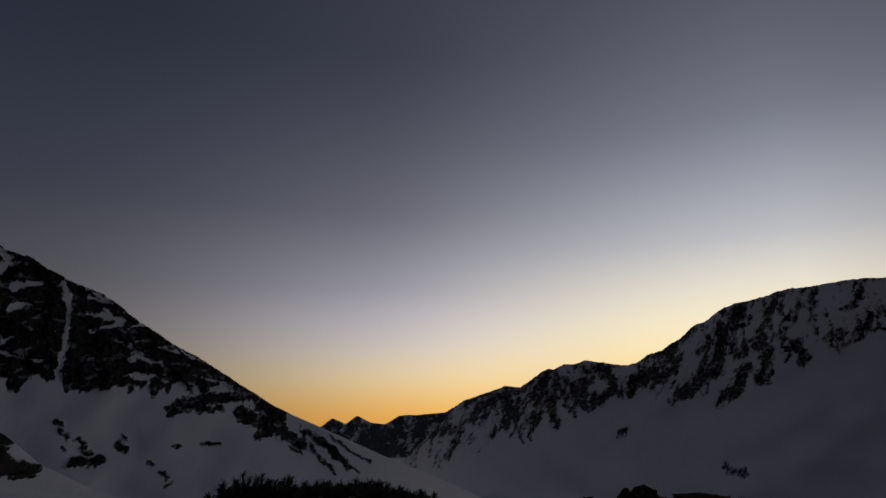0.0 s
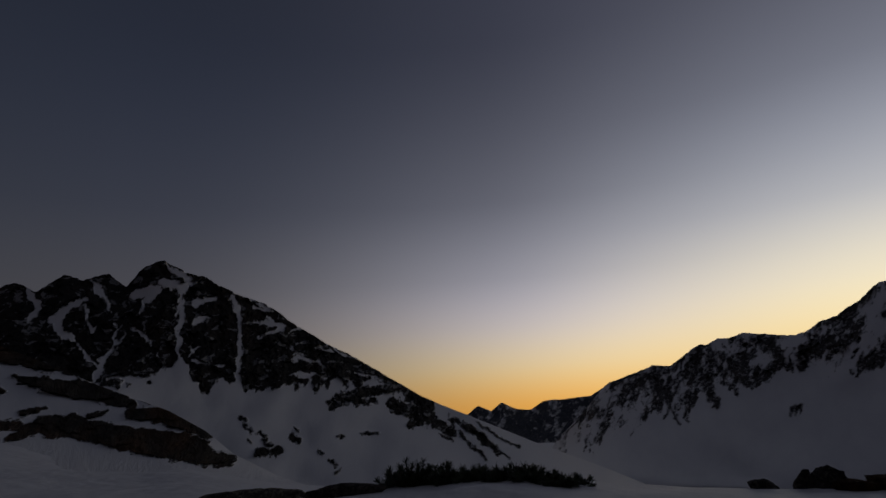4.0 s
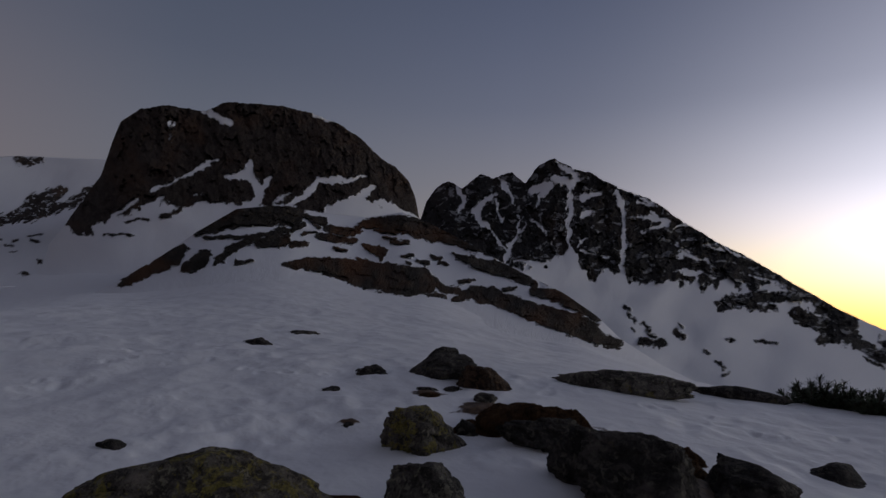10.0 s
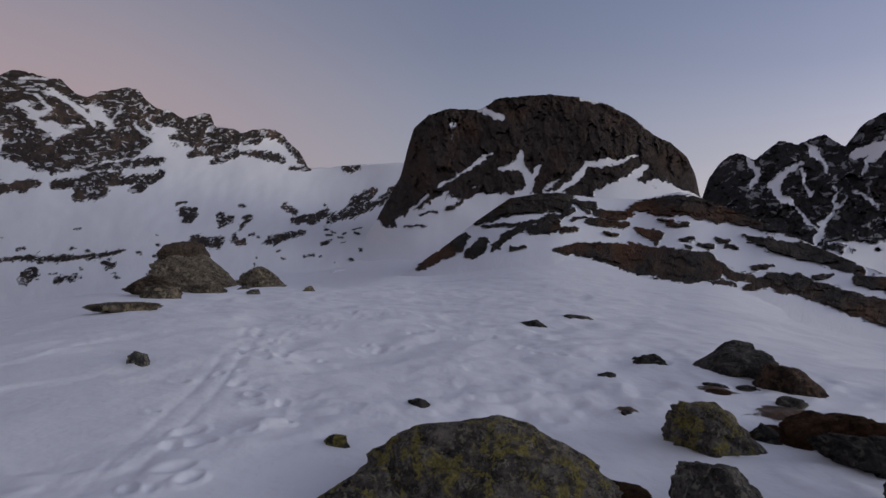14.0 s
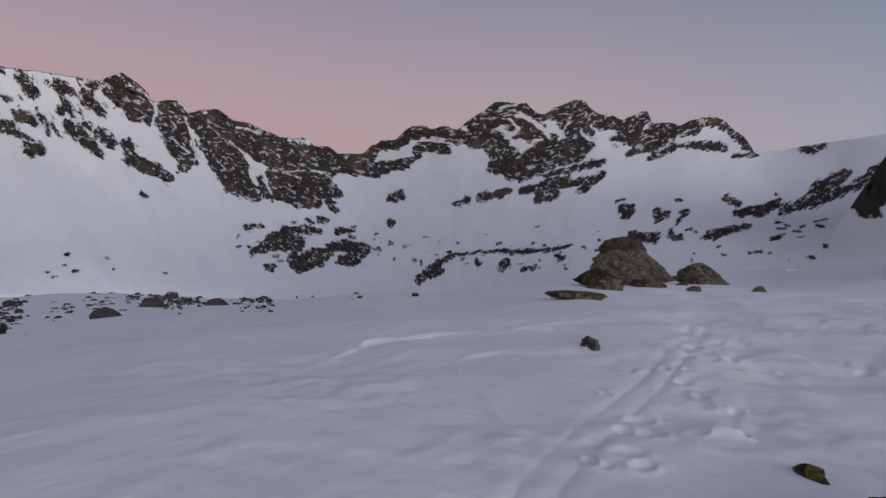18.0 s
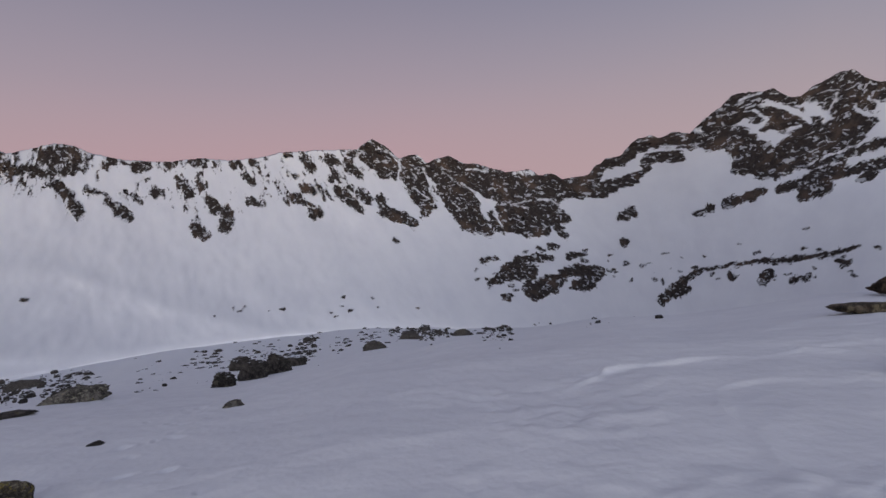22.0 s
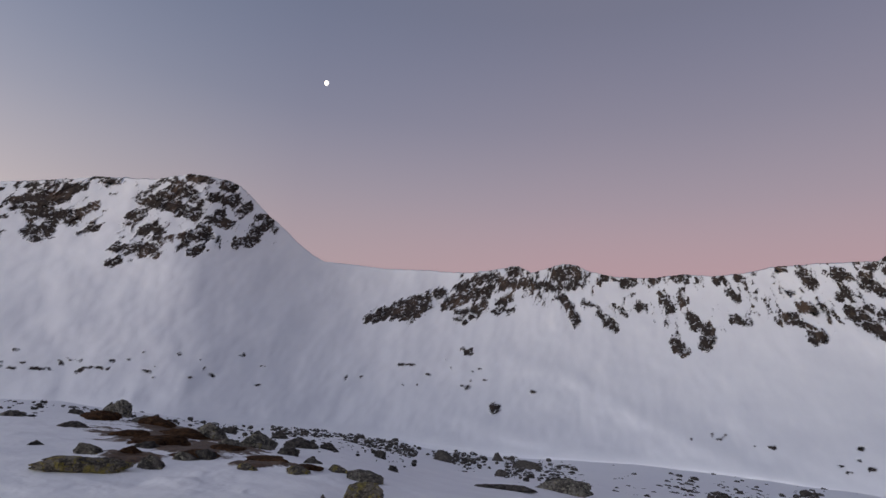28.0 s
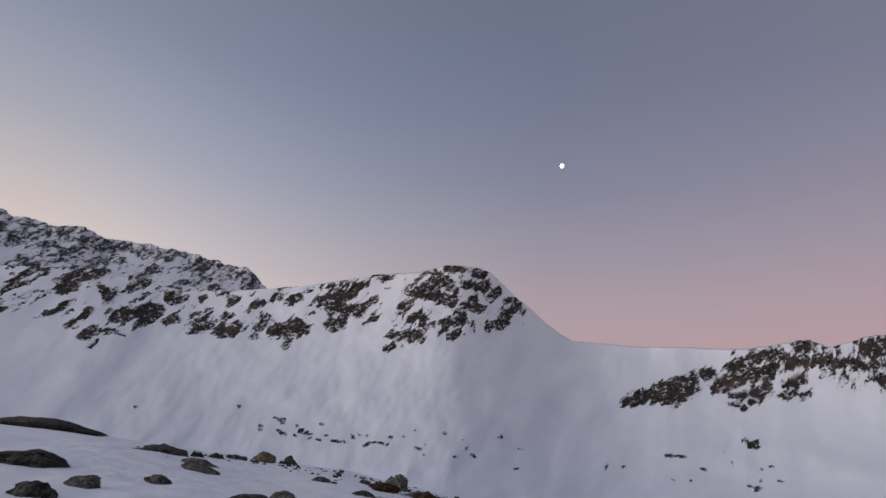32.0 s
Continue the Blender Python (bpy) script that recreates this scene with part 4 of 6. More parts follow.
NOTCH_SNOW = [[(146.2, 7.6, 0.11), (144.3, 6.2, 0.17), (142.9, 4.4, 0.23), (142.4, 2.8, 0.18)], [(151.5, 7.6, 0.11), (149.8, 6.4, 0.17)], [(152.6, 10.2, 0.16), (152.9, 8.3, 0.17)], [(150.1, 9.6, 0.11), (149.5, 7.9, 0.17), (149.3, 5.5, 0.11)], [(148.6, 9.6, 0.08), (146.7, 7.8, 0.11)], [(145.6, 9, 0.17), (143.5, 8.7, 0.17)], [(131.2, 7.2, 0.29), (128.1, 7.3, 0.29)], [(138.4, 5.4, 0.12), (137.1, 5.1, 0.18)], [(151.5, 9.2, 0.08), (151, 8.4, 0.11)], [(147.7, 6.2, 0.11), (146.6, 4.9, 0.12)], [(144.3, 5, 0.12), (143.5, 3.7, 0.12)], [(141.1, 5, 0.12), (139, 5.2, 0.12)], [(136.9, 5.2, 0.12), (136.1, 4.2, 0.12)]]
TWIN_ROCK = [[(128.8, 9.1, 0.46), (127, 9.7, 0.46), (124.9, 9.6, 0.52), (123.6, 9.8, 0.4)], [(127.6, 8.1, 0.23), (126.4, 8.3, 0.29), (124.3, 8, 0.23)], [(123.2, 9.3, 0.51), (121.3, 9, 0.62)], [(121.4, 10.4, 0.62), (119.4, 11.1, 0.61), (117.8, 12.3, 0.27)], [(120, 9.4, 0.85), (118.4, 7.7, 1.13), (116.7, 6.2, 1.13), (115.1, 6.9, 1.23), (112.9, 7.8, 1.2), (110.9, 8.2, 1.08), (109.8, 8.9, 0.53)], [(117.3, 10.8, 0.39), (115.5, 10.2, 0.44), (117.1, 9.5, 0.39)], [(116.3, 12.2, 0.22), (115, 11.5, 0.27)], [(119.5, 6.5, 0.4), (116.6, 5.4, 0.4)], [(114.4, 11.5, 0.22), (112.8, 11.8, 0.43), (110.8, 12.1, 0.63), (109.2, 11.1, 0.42)]]
TWIN_ROCK_MID = [[(112.3, 10.7, 0.43), (111.2, 9.5, 0.59)], [(109, 10.4, 0.42), (107.8, 10.7, 0.47), (105.4, 10.5, 0.66), (104.7, 11.1, 0.4)], [(107.4, 8.9, 0.31), (105.9, 9.2, 0.57), (103.6, 9.5, 0.55), (101.8, 9.8, 0.44)], [(106, 7.7, 0.21), (104.5, 8.3, 0.31), (102.7, 8.6, 0.25)], [(100.6, 10.1, 0.19), (98.9, 10.3, 0.24), (97.6, 10.3, 0.23)], [(101.2, 9.4, 0.15), (99.7, 9.7, 0.19)], [(104.1, 7.2, 0.15), (102.8, 7.6, 0.25), (101.6, 8.3, 0.2)], [(101.2, 8.4, 0.15), (98.9, 8.2, 0.19), (97.3, 7.9, 0.19)], [(97.3, 10.1, 0.19), (95.8, 8.5, 0.23), (94.9, 7.6, 0.23)], [(96.6, 7.3, 0.14), (94.7, 7.2, 0.14)]]
TWIN_ROCK_LOW = [[(116.5, 3.8, 0.17), (114.6, 4.3, 0.39), (112.5, 4.8, 0.39), (109.9, 4.9, 0.27), (108.3, 5.5, 0.21)], [(114.6, 3.1, 0.28), (113, 3.8, 0.39)], [(114, 5.4, 0.17), (111.9, 6, 0.22), (109.4, 6.7, 0.27), (108.3, 6.9, 0.16)], [(110.4, 4, 0.22), (109.8, 4.3, 0.22)], [(123.6, 2.4, 0.18), (122.1, 2.7, 0.29)], [(120.7, 3.1, 0.29), (118.5, 3.6, 0.29), (117.6, 3.9, 0.17)], [(106.3, 2.2, 0.32), (105.6, 2.5, 0.21)], [(106.9, 3, 0.16), (106.1, 3.2, 0.11)], [(102.9, 2.1, 0.21), (102.7, 1.5, 0.15)], [(100.6, 1.9, 0.15), (100.2, 2.2, 0.1)], [(101.3, 3.1, 0.1), (100.9, 3.2, 0.1)], [(127.1, -5.9, 0.24), (125.6, -4.5, 0.3), (123.8, -3.3, 0.24)]]
TWIN_ROCK_EAST = [[(123.8, -3.3, 0.18), (122, -2.8, 0.12), (118, -2.4, 0.17), (113.7, -2.3, 0.17), (111.1, -1.5, 0.17)], [(117.8, -3.7, 0.29), (118.3, -4.4, 0.23)], [(120.9, -3.7, 0.18), (120.6, -3.9, 0.17)], [(125.6, -5.1, 0.3), (124.4, -4.7, 0.18)], [(116.2, -4.3, 0.17), (114.8, -3.9, 0.17)], [(112.6, -2.8, 0.17), (111.9, -3, 0.17)], [(99.1, -0.5, 0.1), (98.3, -0, 0.15), (96.3, 0.7, 0.14)], [(101.8, -0.2, 0.2), (101.2, -0.3, 0.15)], [(105.2, -0.7, 0.21), (103.4, -0.5, 0.26)]]
TWIN_FILL = [[(118.6, 11.2, 0.5), (116.4, 10, 0.61), (113.7, 8.9, 0.71)], [(111.6, 10.8, 0.58), (109.8, 10.1, 0.47)], [(115.5, 10.9, 0.33), (114.5, 10.4, 0.27)]]
TWIN_SNOW = [[(118.9, 12.3, 0.16), (117.1, 12.6, 0.16)], [(116.2, 11.3, 0.22), (114.6, 10.4, 0.33), (113.8, 9.5, 0.22)], [(110.6, 10, 0.16), (109.8, 9.2, 0.27), (108.4, 8.7, 0.26)], [(108.4, 9, 0.16), (106.8, 8.6, 0.26)], [(118, 11.1, 0.22), (116.9, 10.1, 0.22), (118.3, 9.2, 0.17)], [(116.7, 9.1, 0.17), (117.8, 8.6, 0.17)], [(109.5, 10.5, 0.16), (108.8, 9.6, 0.16)], [(111.6, 11.2, 0.16), (112.4, 10, 0.11)], [(115.6, 9, 0.17), (114.5, 9.2, 0.16)], [(126.1, 9.2, 0.17), (124.9, 9, 0.17)], [(128.2, 8.5, 0.12), (127, 8.9, 0.12)], [(120.5, 10.4, 0.11), (119.7, 9.9, 0.11)]]
VALLEY_ROCK = [[(-22.9, -1.1, 0.25), (-24.4, 0.2, 0.54), (-26.9, 1.7, 0.54)], [(-26.8, -1.3, 0.19), (-28.3, 0.2, 0.57), (-29.5, 1.9, 0.33)], [(-30.4, 0.9, 0.42), (-31.1, 2.8, 0.42), (-31.1, 4.7, 0.24)], [(-20.4, 1, 0.57), (-22, 2, 0.41)], [(-17.8, -0, 0.42), (-17, 1.6, 0.64), (-15.6, 2.2, 0.43)], [(-11.4, 1.9, 0.39), (-10.5, -0.2, 0.33), (-9, -4.6, 0.16)], [(-11.9, 1.3, 0.22), (-13.6, -2.5, 0.21)], [(-12.9, 1.2, 0.27), (-14.6, -2, 0.16)], [(-9.4, -0.8, 0.16), (-7.4, -4.5, 0.11)], [(-7.2, -1.3, 0.11), (-8.5, -5.1, 0.1)], [(-11.3, -0.9, 0.38), (-11.8, -3.5, 0.21)], [(-33.3, 4, 0.41), (-33.8, 2.5, 0.32)]]
VALLEY_ROCK_MID = [[(-25.3, 5.7, 0.3), (-23.2, 3.8, 0.31), (-21.5, 2.9, 0.21)], [(-28.1, 7, 0.3), (-29.8, 6.3, 0.29)], [(-17.9, -4.1, 0.2), (-18.3, -3.7, 0.15)], [(-26.7, -6.8, 0.22), (-27.8, -7, 0.26)], [(-14.3, 0.6, 0.21), (-15.1, -1.4, 0.16)], [(-19.1, 0.5, 0.31), (-20, 1.5, 0.26)], [(-8.1, -2.3, 0.11), (-6.9, -3.9, 0.11)], [(-4.8, -2.5, 0.11), (-1.3, -3.9, 0.11)], [(0.4, -4.3, 0.11), (1.9, -5.8, 0.11)], [(-31.9, 4.7, 0.19), (-33.1, 5.3, 0.18)], [(-25.4, 3.3, 0.2), (-27.3, 4.4, 0.2)], [(-29.3, 4, 0.19), (-30.7, 4.6, 0.14)]]
SADDLE_ROCK = [[(92.4, 2, 0.18), (90.7, 3.2, 0.29), (89.8, 4.1, 0.46), (88.1, 5.6, 0.23)], [(90.1, 2.8, 0.23), (88, 4.1, 0.23)], [(87.6, 4.3, 0.29), (85.8, 5.6, 0.34)], [(96.2, 1.9, 0.18), (93.8, 2.3, 0.41), (92.9, 3, 0.24)], [(96.8, 3.1, 0.24), (96.1, 2.8, 0.18)], [(105.1, -0.6, 0.3), (103.3, -0.6, 0.3)], [(101.3, -0.4, 0.24), (100.9, -0.4, 0.24)], [(98.6, -0.4, 0.18), (97.2, 0.1, 0.18), (95.2, 0.8, 0.18)], [(102.9, 1.4, 0.24), (102.1, 1.9, 0.18)], [(101, 1.2, 0.18), (100.1, 1.9, 0.12)], [(105.9, 1.8, 0.3), (105.5, 2, 0.3)], [(91.4, -5.2, 0.18), (89.9, -3.5, 0.35), (88.4, -2, 0.23)]]
SADDLE_ROCK_MID = [[(89.6, -4.2, 0.18), (87.9, -2.9, 0.17), (86.7, -2.4, 0.12)], [(91, 7.5, 0.23), (89.8, 7.9, 0.17)], [(93.2, -0.4, 0.12), (92.3, -0, 0.12)], [(84.5, 1.7, 0.17), (82.5, 2.2, 0.08)], [(90, 1.2, 0.09), (89.2, 1.6, 0.09)], [(94.9, -1.8, 0.09), (94, -1.5, 0.09)], [(88.4, -4.9, 0.09), (87.3, -4.7, 0.09)], [(83.1, 3, 0.11), (82.5, 3.3, 0.11)]]
WALL_ROCK = [[(204.2, 5.2, 0.27), (202.3, 5.9, 0.49), (200.3, 6.4, 1.1), (198.7, 7.1, 0.89), (198, 8, 0.39)], [(197.2, 8.3, 0.34), (196.4, 8.6, 0.28)], [(196.1, 7.2, 0.34), (194.5, 8.2, 0.63), (192.3, 8.6, 0.64), (191.4, 9.2, 0.41)], [(195.1, 9, 0.28), (192.9, 10, 0.4), (191.2, 10.7, 0.46), (190.3, 9.9, 0.58)], [(195, 6.7, 0.23), (193.3, 6.5, 0.4), (192.2, 7.5, 0.41)], [(194.9, 5.8, 0.23), (194, 5.7, 0.23)], [(190.2, 7.8, 0.41), (189.6, 8.5, 0.29)], [(191.1, 6.8, 0.23), (188.8, 7.1, 0.18)], [(189.5, 11.1, 0.35), (188.6, 11.3, 0.47)], [(189.2, 9.8, 0.53), (188.2, 10.2, 0.35)], [(187.7, 10, 0.29), (185.3, 9.9, 0.3)]]
WALL_ROCK_MID = [[(184.8, 11, 0.59), (183, 11.3, 0.77), (182.4, 10.8, 0.42)], [(184.7, 9.6, 0.3), (182.9, 9.9, 0.3), (181.6, 10.2, 0.18)], [(184.1, 8.7, 0.36), (183.2, 7.8, 0.3), (182.5, 6.3, 0.36)], [(181.7, 8.1, 0.3), (180.5, 7.9, 0.18)], [(180.2, 7.3, 0.24), (179.2, 6.4, 0.3), (178.7, 5.8, 0.36)], [(181.6, 10.8, 0.24), (181.2, 11.3, 0.18)], [(180.2, 10.5, 0.3), (179.6, 11, 0.3)], [(179.1, 10.8, 0.18), (178.3, 10.4, 0.12)], [(177.8, 10.3, 0.36), (176.8, 10.6, 0.36)], [(176.4, 7.9, 0.3), (175.9, 8.2, 0.24)], [(178.1, 7.6, 0.18), (177.5, 7, 0.18)], [(177, 9.3, 0.18), (176.6, 9.3, 0.12)], [(175.2, 10.4, 0.24), (174.7, 10.6, 0.24)]]
WALL_ROCK_LOW = [[(174.4, 9.5, 0.3), (173.8, 8.6, 0.36), (173.5, 7.8, 0.24)], [(172.9, 11, 0.3), (172, 11, 0.36)], [(172.6, 9.8, 0.24), (172.3, 8.6, 0.36)], [(172, 7.4, 0.3), (171.1, 6.5, 0.42), (170.2, 5.9, 0.48), (170.5, 4.4, 0.42)], [(173.2, 4.4, 0.36), (172.5, 3.8, 0.42)], [(172.9, 5.7, 0.12), (172.8, 5.3, 0.18)], [(169.3, 10.6, 0.3), (168.7, 10.6, 0.24)], [(167.5, 10.9, 0.29), (166.9, 10.2, 0.29)], [(168.1, 9.4, 0.24), (167.5, 8.8, 0.18)], [(168, 7.1, 0.3), (167.3, 6.8, 0.24), (166.8, 6.6, 0.18)], [(164.2, 11.6, 0.23), (163.7, 11.6, 0.23)], [(162.3, 11.1, 0.29), (161.7, 10.1, 0.35)], [(162.6, 8.2, 0.41), (162, 8, 0.35)]]
WALL_ROCK_EAST = [[(163.5, 7.1, 0.41), (162.7, 6.7, 0.23), (161.8, 6.4, 0.17)], [(161.9, 5.5, 0.35), (161.4, 5.7, 0.29)], [(163.6, 9.4, 0.17), (163.3, 9.4, 0.17)], [(160.8, 7.6, 0.17), (160.6, 6.8, 0.12)], [(160, 11, 0.34), (159.2, 10.6, 0.28)], [(159.5, 9.2, 0.23), (160.1, 8.7, 0.17)], [(159.3, 7.8, 0.4), (158.5, 6.9, 0.4), (157.1, 5.7, 0.23)], [(158.1, 10, 0.28), (157, 9.3, 0.28)], [(156.9, 7.5, 0.17), (156.3, 6.5, 0.28)], [(158.1, 8.1, 0.23), (157.8, 7.9, 0.23)], [(155.3, 6.6, 0.17), (154.3, 5.4, 0.22)], [(154.6, 5.1, 0.22), (153.3, 4.6, 0.33), (151.6, 3.8, 0.22)], [(157.7, 11.4, 0.22), (157.1, 11.6, 0.17)], [(193.7, 2.6, 0.23), (193.2, 2.6, 0.23)]]
WALL_ROCK_WEST = [[(190.6, -2.8, 0.23), (190.3, -2.9, 0.23)], [(200.5, 0.8, 0.16), (198.8, 0.8, 0.17)], [(197.6, -0.1, 0.11), (197.4, -0.2, 0.11)]]
SHOULDER_ROCK = [[(227.3, 13.8, 0.35), (225.5, 14, 0.53), (223.6, 13.7, 0.53), (222.3, 13.5, 0.47)], [(225.6, 14.9, 0.35), (223.2, 15.4, 0.47), (222.4, 14.6, 0.3)], [(223.4, 16.7, 0.36), (221.8, 17, 0.3)], [(220.2, 16.7, 0.3), (219.2, 16.6, 0.24)], [(225.3, 16.1, 0.18), (223.8, 16.1, 0.24)], [(221.3, 15.4, 0.3), (219.1, 15.4, 0.36), (218.8, 15.8, 0.3)], [(218.4, 14.2, 0.3), (217.8, 14.9, 0.41)], [(220.4, 14, 0.29), (219.9, 14.2, 0.24)], [(216.2, 14.2, 0.29), (215.6, 13.9, 0.53), (214.8, 13.2, 0.29)], [(217.3, 11.4, 0.23), (216.6, 12.3, 0.59), (215.8, 13.3, 0.29)], [(218.2, 11.2, 0.29), (217.7, 11.5, 0.23)], [(227.6, 12.2, 0.29), (226.8, 12.9, 0.23)]]
SHOULDER_ROCK_MID = [[(221, 13.1, 0.35), (219.1, 13.1, 0.35)], [(221.3, 12.1, 0.23), (221, 12.3, 0.23)], [(227.4, 10.7, 0.29), (225.7, 11.6, 0.41), (224.9, 10.5, 0.23)], [(228.3, 8.9, 0.34), (226.9, 9.4, 0.57), (225.3, 9.2, 0.46)], [(228.6, 7.6, 0.34), (228.1, 8.1, 0.28)], [(223.2, 11, 0.35), (221.4, 11.5, 0.35), (220.1, 11.3, 0.23)], [(222.1, 9.9, 0.35), (221.5, 10.3, 0.35)], [(224.2, 10.8, 0.23), (223.8, 11.1, 0.17)], [(227, 14.3, 0.18), (226.2, 15.4, 0.18)], [(236.3, 11.4, 0.56), (234.7, 12, 0.73), (233.1, 12.9, 0.46)], [(235, 10.7, 0.56), (232.2, 11.2, 0.45), (230.6, 12.4, 0.29)], [(234.8, 9, 0.39), (233.6, 9.9, 0.45)], [(233.2, 13.4, 0.29), (231.5, 14, 0.23)]]
SHOULDER_ROCK_LOW = [[(230.3, 14.9, 0.29), (229.2, 15, 0.17)], [(231.5, 9.8, 0.17), (230.3, 10.7, 0.23)], [(229.8, 13.9, 0.17), (229.4, 14, 0.17)], [(258.9, 7.9, 0.53), (257.7, 9.2, 0.59), (256.3, 10, 0.37)], [(255.9, 8.6, 0.23), (255.2, 7.8, 0.28)], [(253.9, 9.3, 0.24), (253.6, 9.6, 0.19)], [(254.4, 6.5, 0.46), (252.8, 6.9, 0.62), (251.3, 7.7, 0.53), (251.2, 6.7, 0.39)], [(252.2, 5.9, 0.33), (251.8, 6.1, 0.29)], [(250.1, 9, 0.4), (249.5, 8.8, 0.3)], [(256.2, 4.2, 0.27), (255.3, 4.8, 0.32)], [(257.2, 4.9, 0.27), (256.4, 6.6, 0.23)], [(250.1, 6.8, 0.29), (249.3, 7.3, 0.25)], [(248, 6, 0.25), (247, 6.6, 0.3)]]
SHOULDER_ROCK_EAST = [[(245.8, 6.7, 0.3), (244.2, 7, 0.57), (243.8, 7.6, 0.31)], [(243, 9.3, 0.26), (242, 10.1, 0.32)], [(241.8, 7.9, 0.42), (241.5, 8.8, 0.32)], [(240.4, 7.6, 0.43), (238.5, 8.5, 0.7), (237.4, 8.4, 0.44), (238.5, 7.3, 0.43)], [(239, 6.4, 0.21), (238.6, 6.7, 0.21)], [(239, 10.9, 0.44), (238.5, 11.3, 0.33)], [(240.9, 10.8, 0.22), (240.4, 11.1, 0.22)], [(244.8, 9.7, 0.26), (244.4, 10.1, 0.21)], [(247.6, 9.4, 0.2), (247.4, 9.7, 0.2)], [(246.9, 7.7, 0.2), (246.7, 8.1, 0.15)], [(242, 6.8, 0.21), (241.7, 7, 0.21)], [(245.1, 8, 0.21), (244.8, 8.4, 0.21)], [(248, 7.6, 0.2), (247.7, 7.9, 0.15)], [(245, 11.2, 0.1), (244.7, 11.4, 0.11)]]
SHOULDER_ROCK_WEST = [[(254.4, 5, 0.23), (253.1, 4.9, 0.14)], [(255.3, 3.4, 0.13), (255, 4, 0.14)]]
SPECK = random.Random(5)
FLECKS = []   # small stones showing through the lower slopes
for a0, a1, e0, e1, n in ((214, 252, -2.6, 0.8, 26), (224, 240, -2.2, -0.8, 22), (186, 206, -3, 2, 14), (98, 134, -5, 1.6, 46), (86, 100, -3, 3, 26), (130, 146, -4.4, 1.2, 40), (150, 172, -5.6, -3, 14)):
    for k in range(n):
        a, e = SPECK.uniform(a0, a1), SPECK.triangular(e0, e1, e0 + 0.3 * (e1 - e0))
        r = SPECK.choice((0.06, 0.08, 0.1, 0.14))
        FLECKS.append([(a, e, r), (a - SPECK.uniform(0.05, 0.5), e + SPECK.uniform(-0.1, 0.1), r * 0.7)])


# far range down the valley, its distance haze painted into the rock colours
mountain("far_range", "distant dark snowy mountain range down the valley", ROCK_HAZED, -12, 16,
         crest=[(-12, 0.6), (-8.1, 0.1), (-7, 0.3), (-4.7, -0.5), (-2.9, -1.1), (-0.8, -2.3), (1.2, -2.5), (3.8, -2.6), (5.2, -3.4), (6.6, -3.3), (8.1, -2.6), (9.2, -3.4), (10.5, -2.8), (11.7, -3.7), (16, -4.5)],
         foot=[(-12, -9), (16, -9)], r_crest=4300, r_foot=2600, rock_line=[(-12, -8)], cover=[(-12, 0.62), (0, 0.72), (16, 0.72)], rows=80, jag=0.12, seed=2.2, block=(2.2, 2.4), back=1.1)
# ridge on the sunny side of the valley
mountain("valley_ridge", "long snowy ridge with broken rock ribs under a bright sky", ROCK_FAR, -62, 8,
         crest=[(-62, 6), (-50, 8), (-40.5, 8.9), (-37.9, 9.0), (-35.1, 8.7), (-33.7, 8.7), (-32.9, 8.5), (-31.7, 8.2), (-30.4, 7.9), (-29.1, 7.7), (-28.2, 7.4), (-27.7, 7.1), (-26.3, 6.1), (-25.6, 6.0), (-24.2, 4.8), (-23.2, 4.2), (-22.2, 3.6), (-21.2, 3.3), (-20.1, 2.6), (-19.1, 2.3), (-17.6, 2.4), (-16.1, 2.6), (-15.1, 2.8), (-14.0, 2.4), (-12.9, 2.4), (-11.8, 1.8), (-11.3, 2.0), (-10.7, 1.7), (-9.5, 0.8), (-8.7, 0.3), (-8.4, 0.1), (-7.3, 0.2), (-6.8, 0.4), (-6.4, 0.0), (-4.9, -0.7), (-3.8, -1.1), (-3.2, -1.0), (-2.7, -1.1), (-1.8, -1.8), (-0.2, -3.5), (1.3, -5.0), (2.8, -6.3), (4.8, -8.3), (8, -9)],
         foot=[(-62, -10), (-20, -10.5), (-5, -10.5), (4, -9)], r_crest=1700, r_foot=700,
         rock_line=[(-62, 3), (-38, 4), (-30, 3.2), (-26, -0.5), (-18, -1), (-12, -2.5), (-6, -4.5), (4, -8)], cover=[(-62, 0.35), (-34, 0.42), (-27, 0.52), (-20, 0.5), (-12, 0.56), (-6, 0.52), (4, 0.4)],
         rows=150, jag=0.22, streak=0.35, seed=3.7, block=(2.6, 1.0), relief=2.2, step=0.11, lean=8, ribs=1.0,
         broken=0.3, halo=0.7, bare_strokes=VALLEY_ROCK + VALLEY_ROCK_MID)
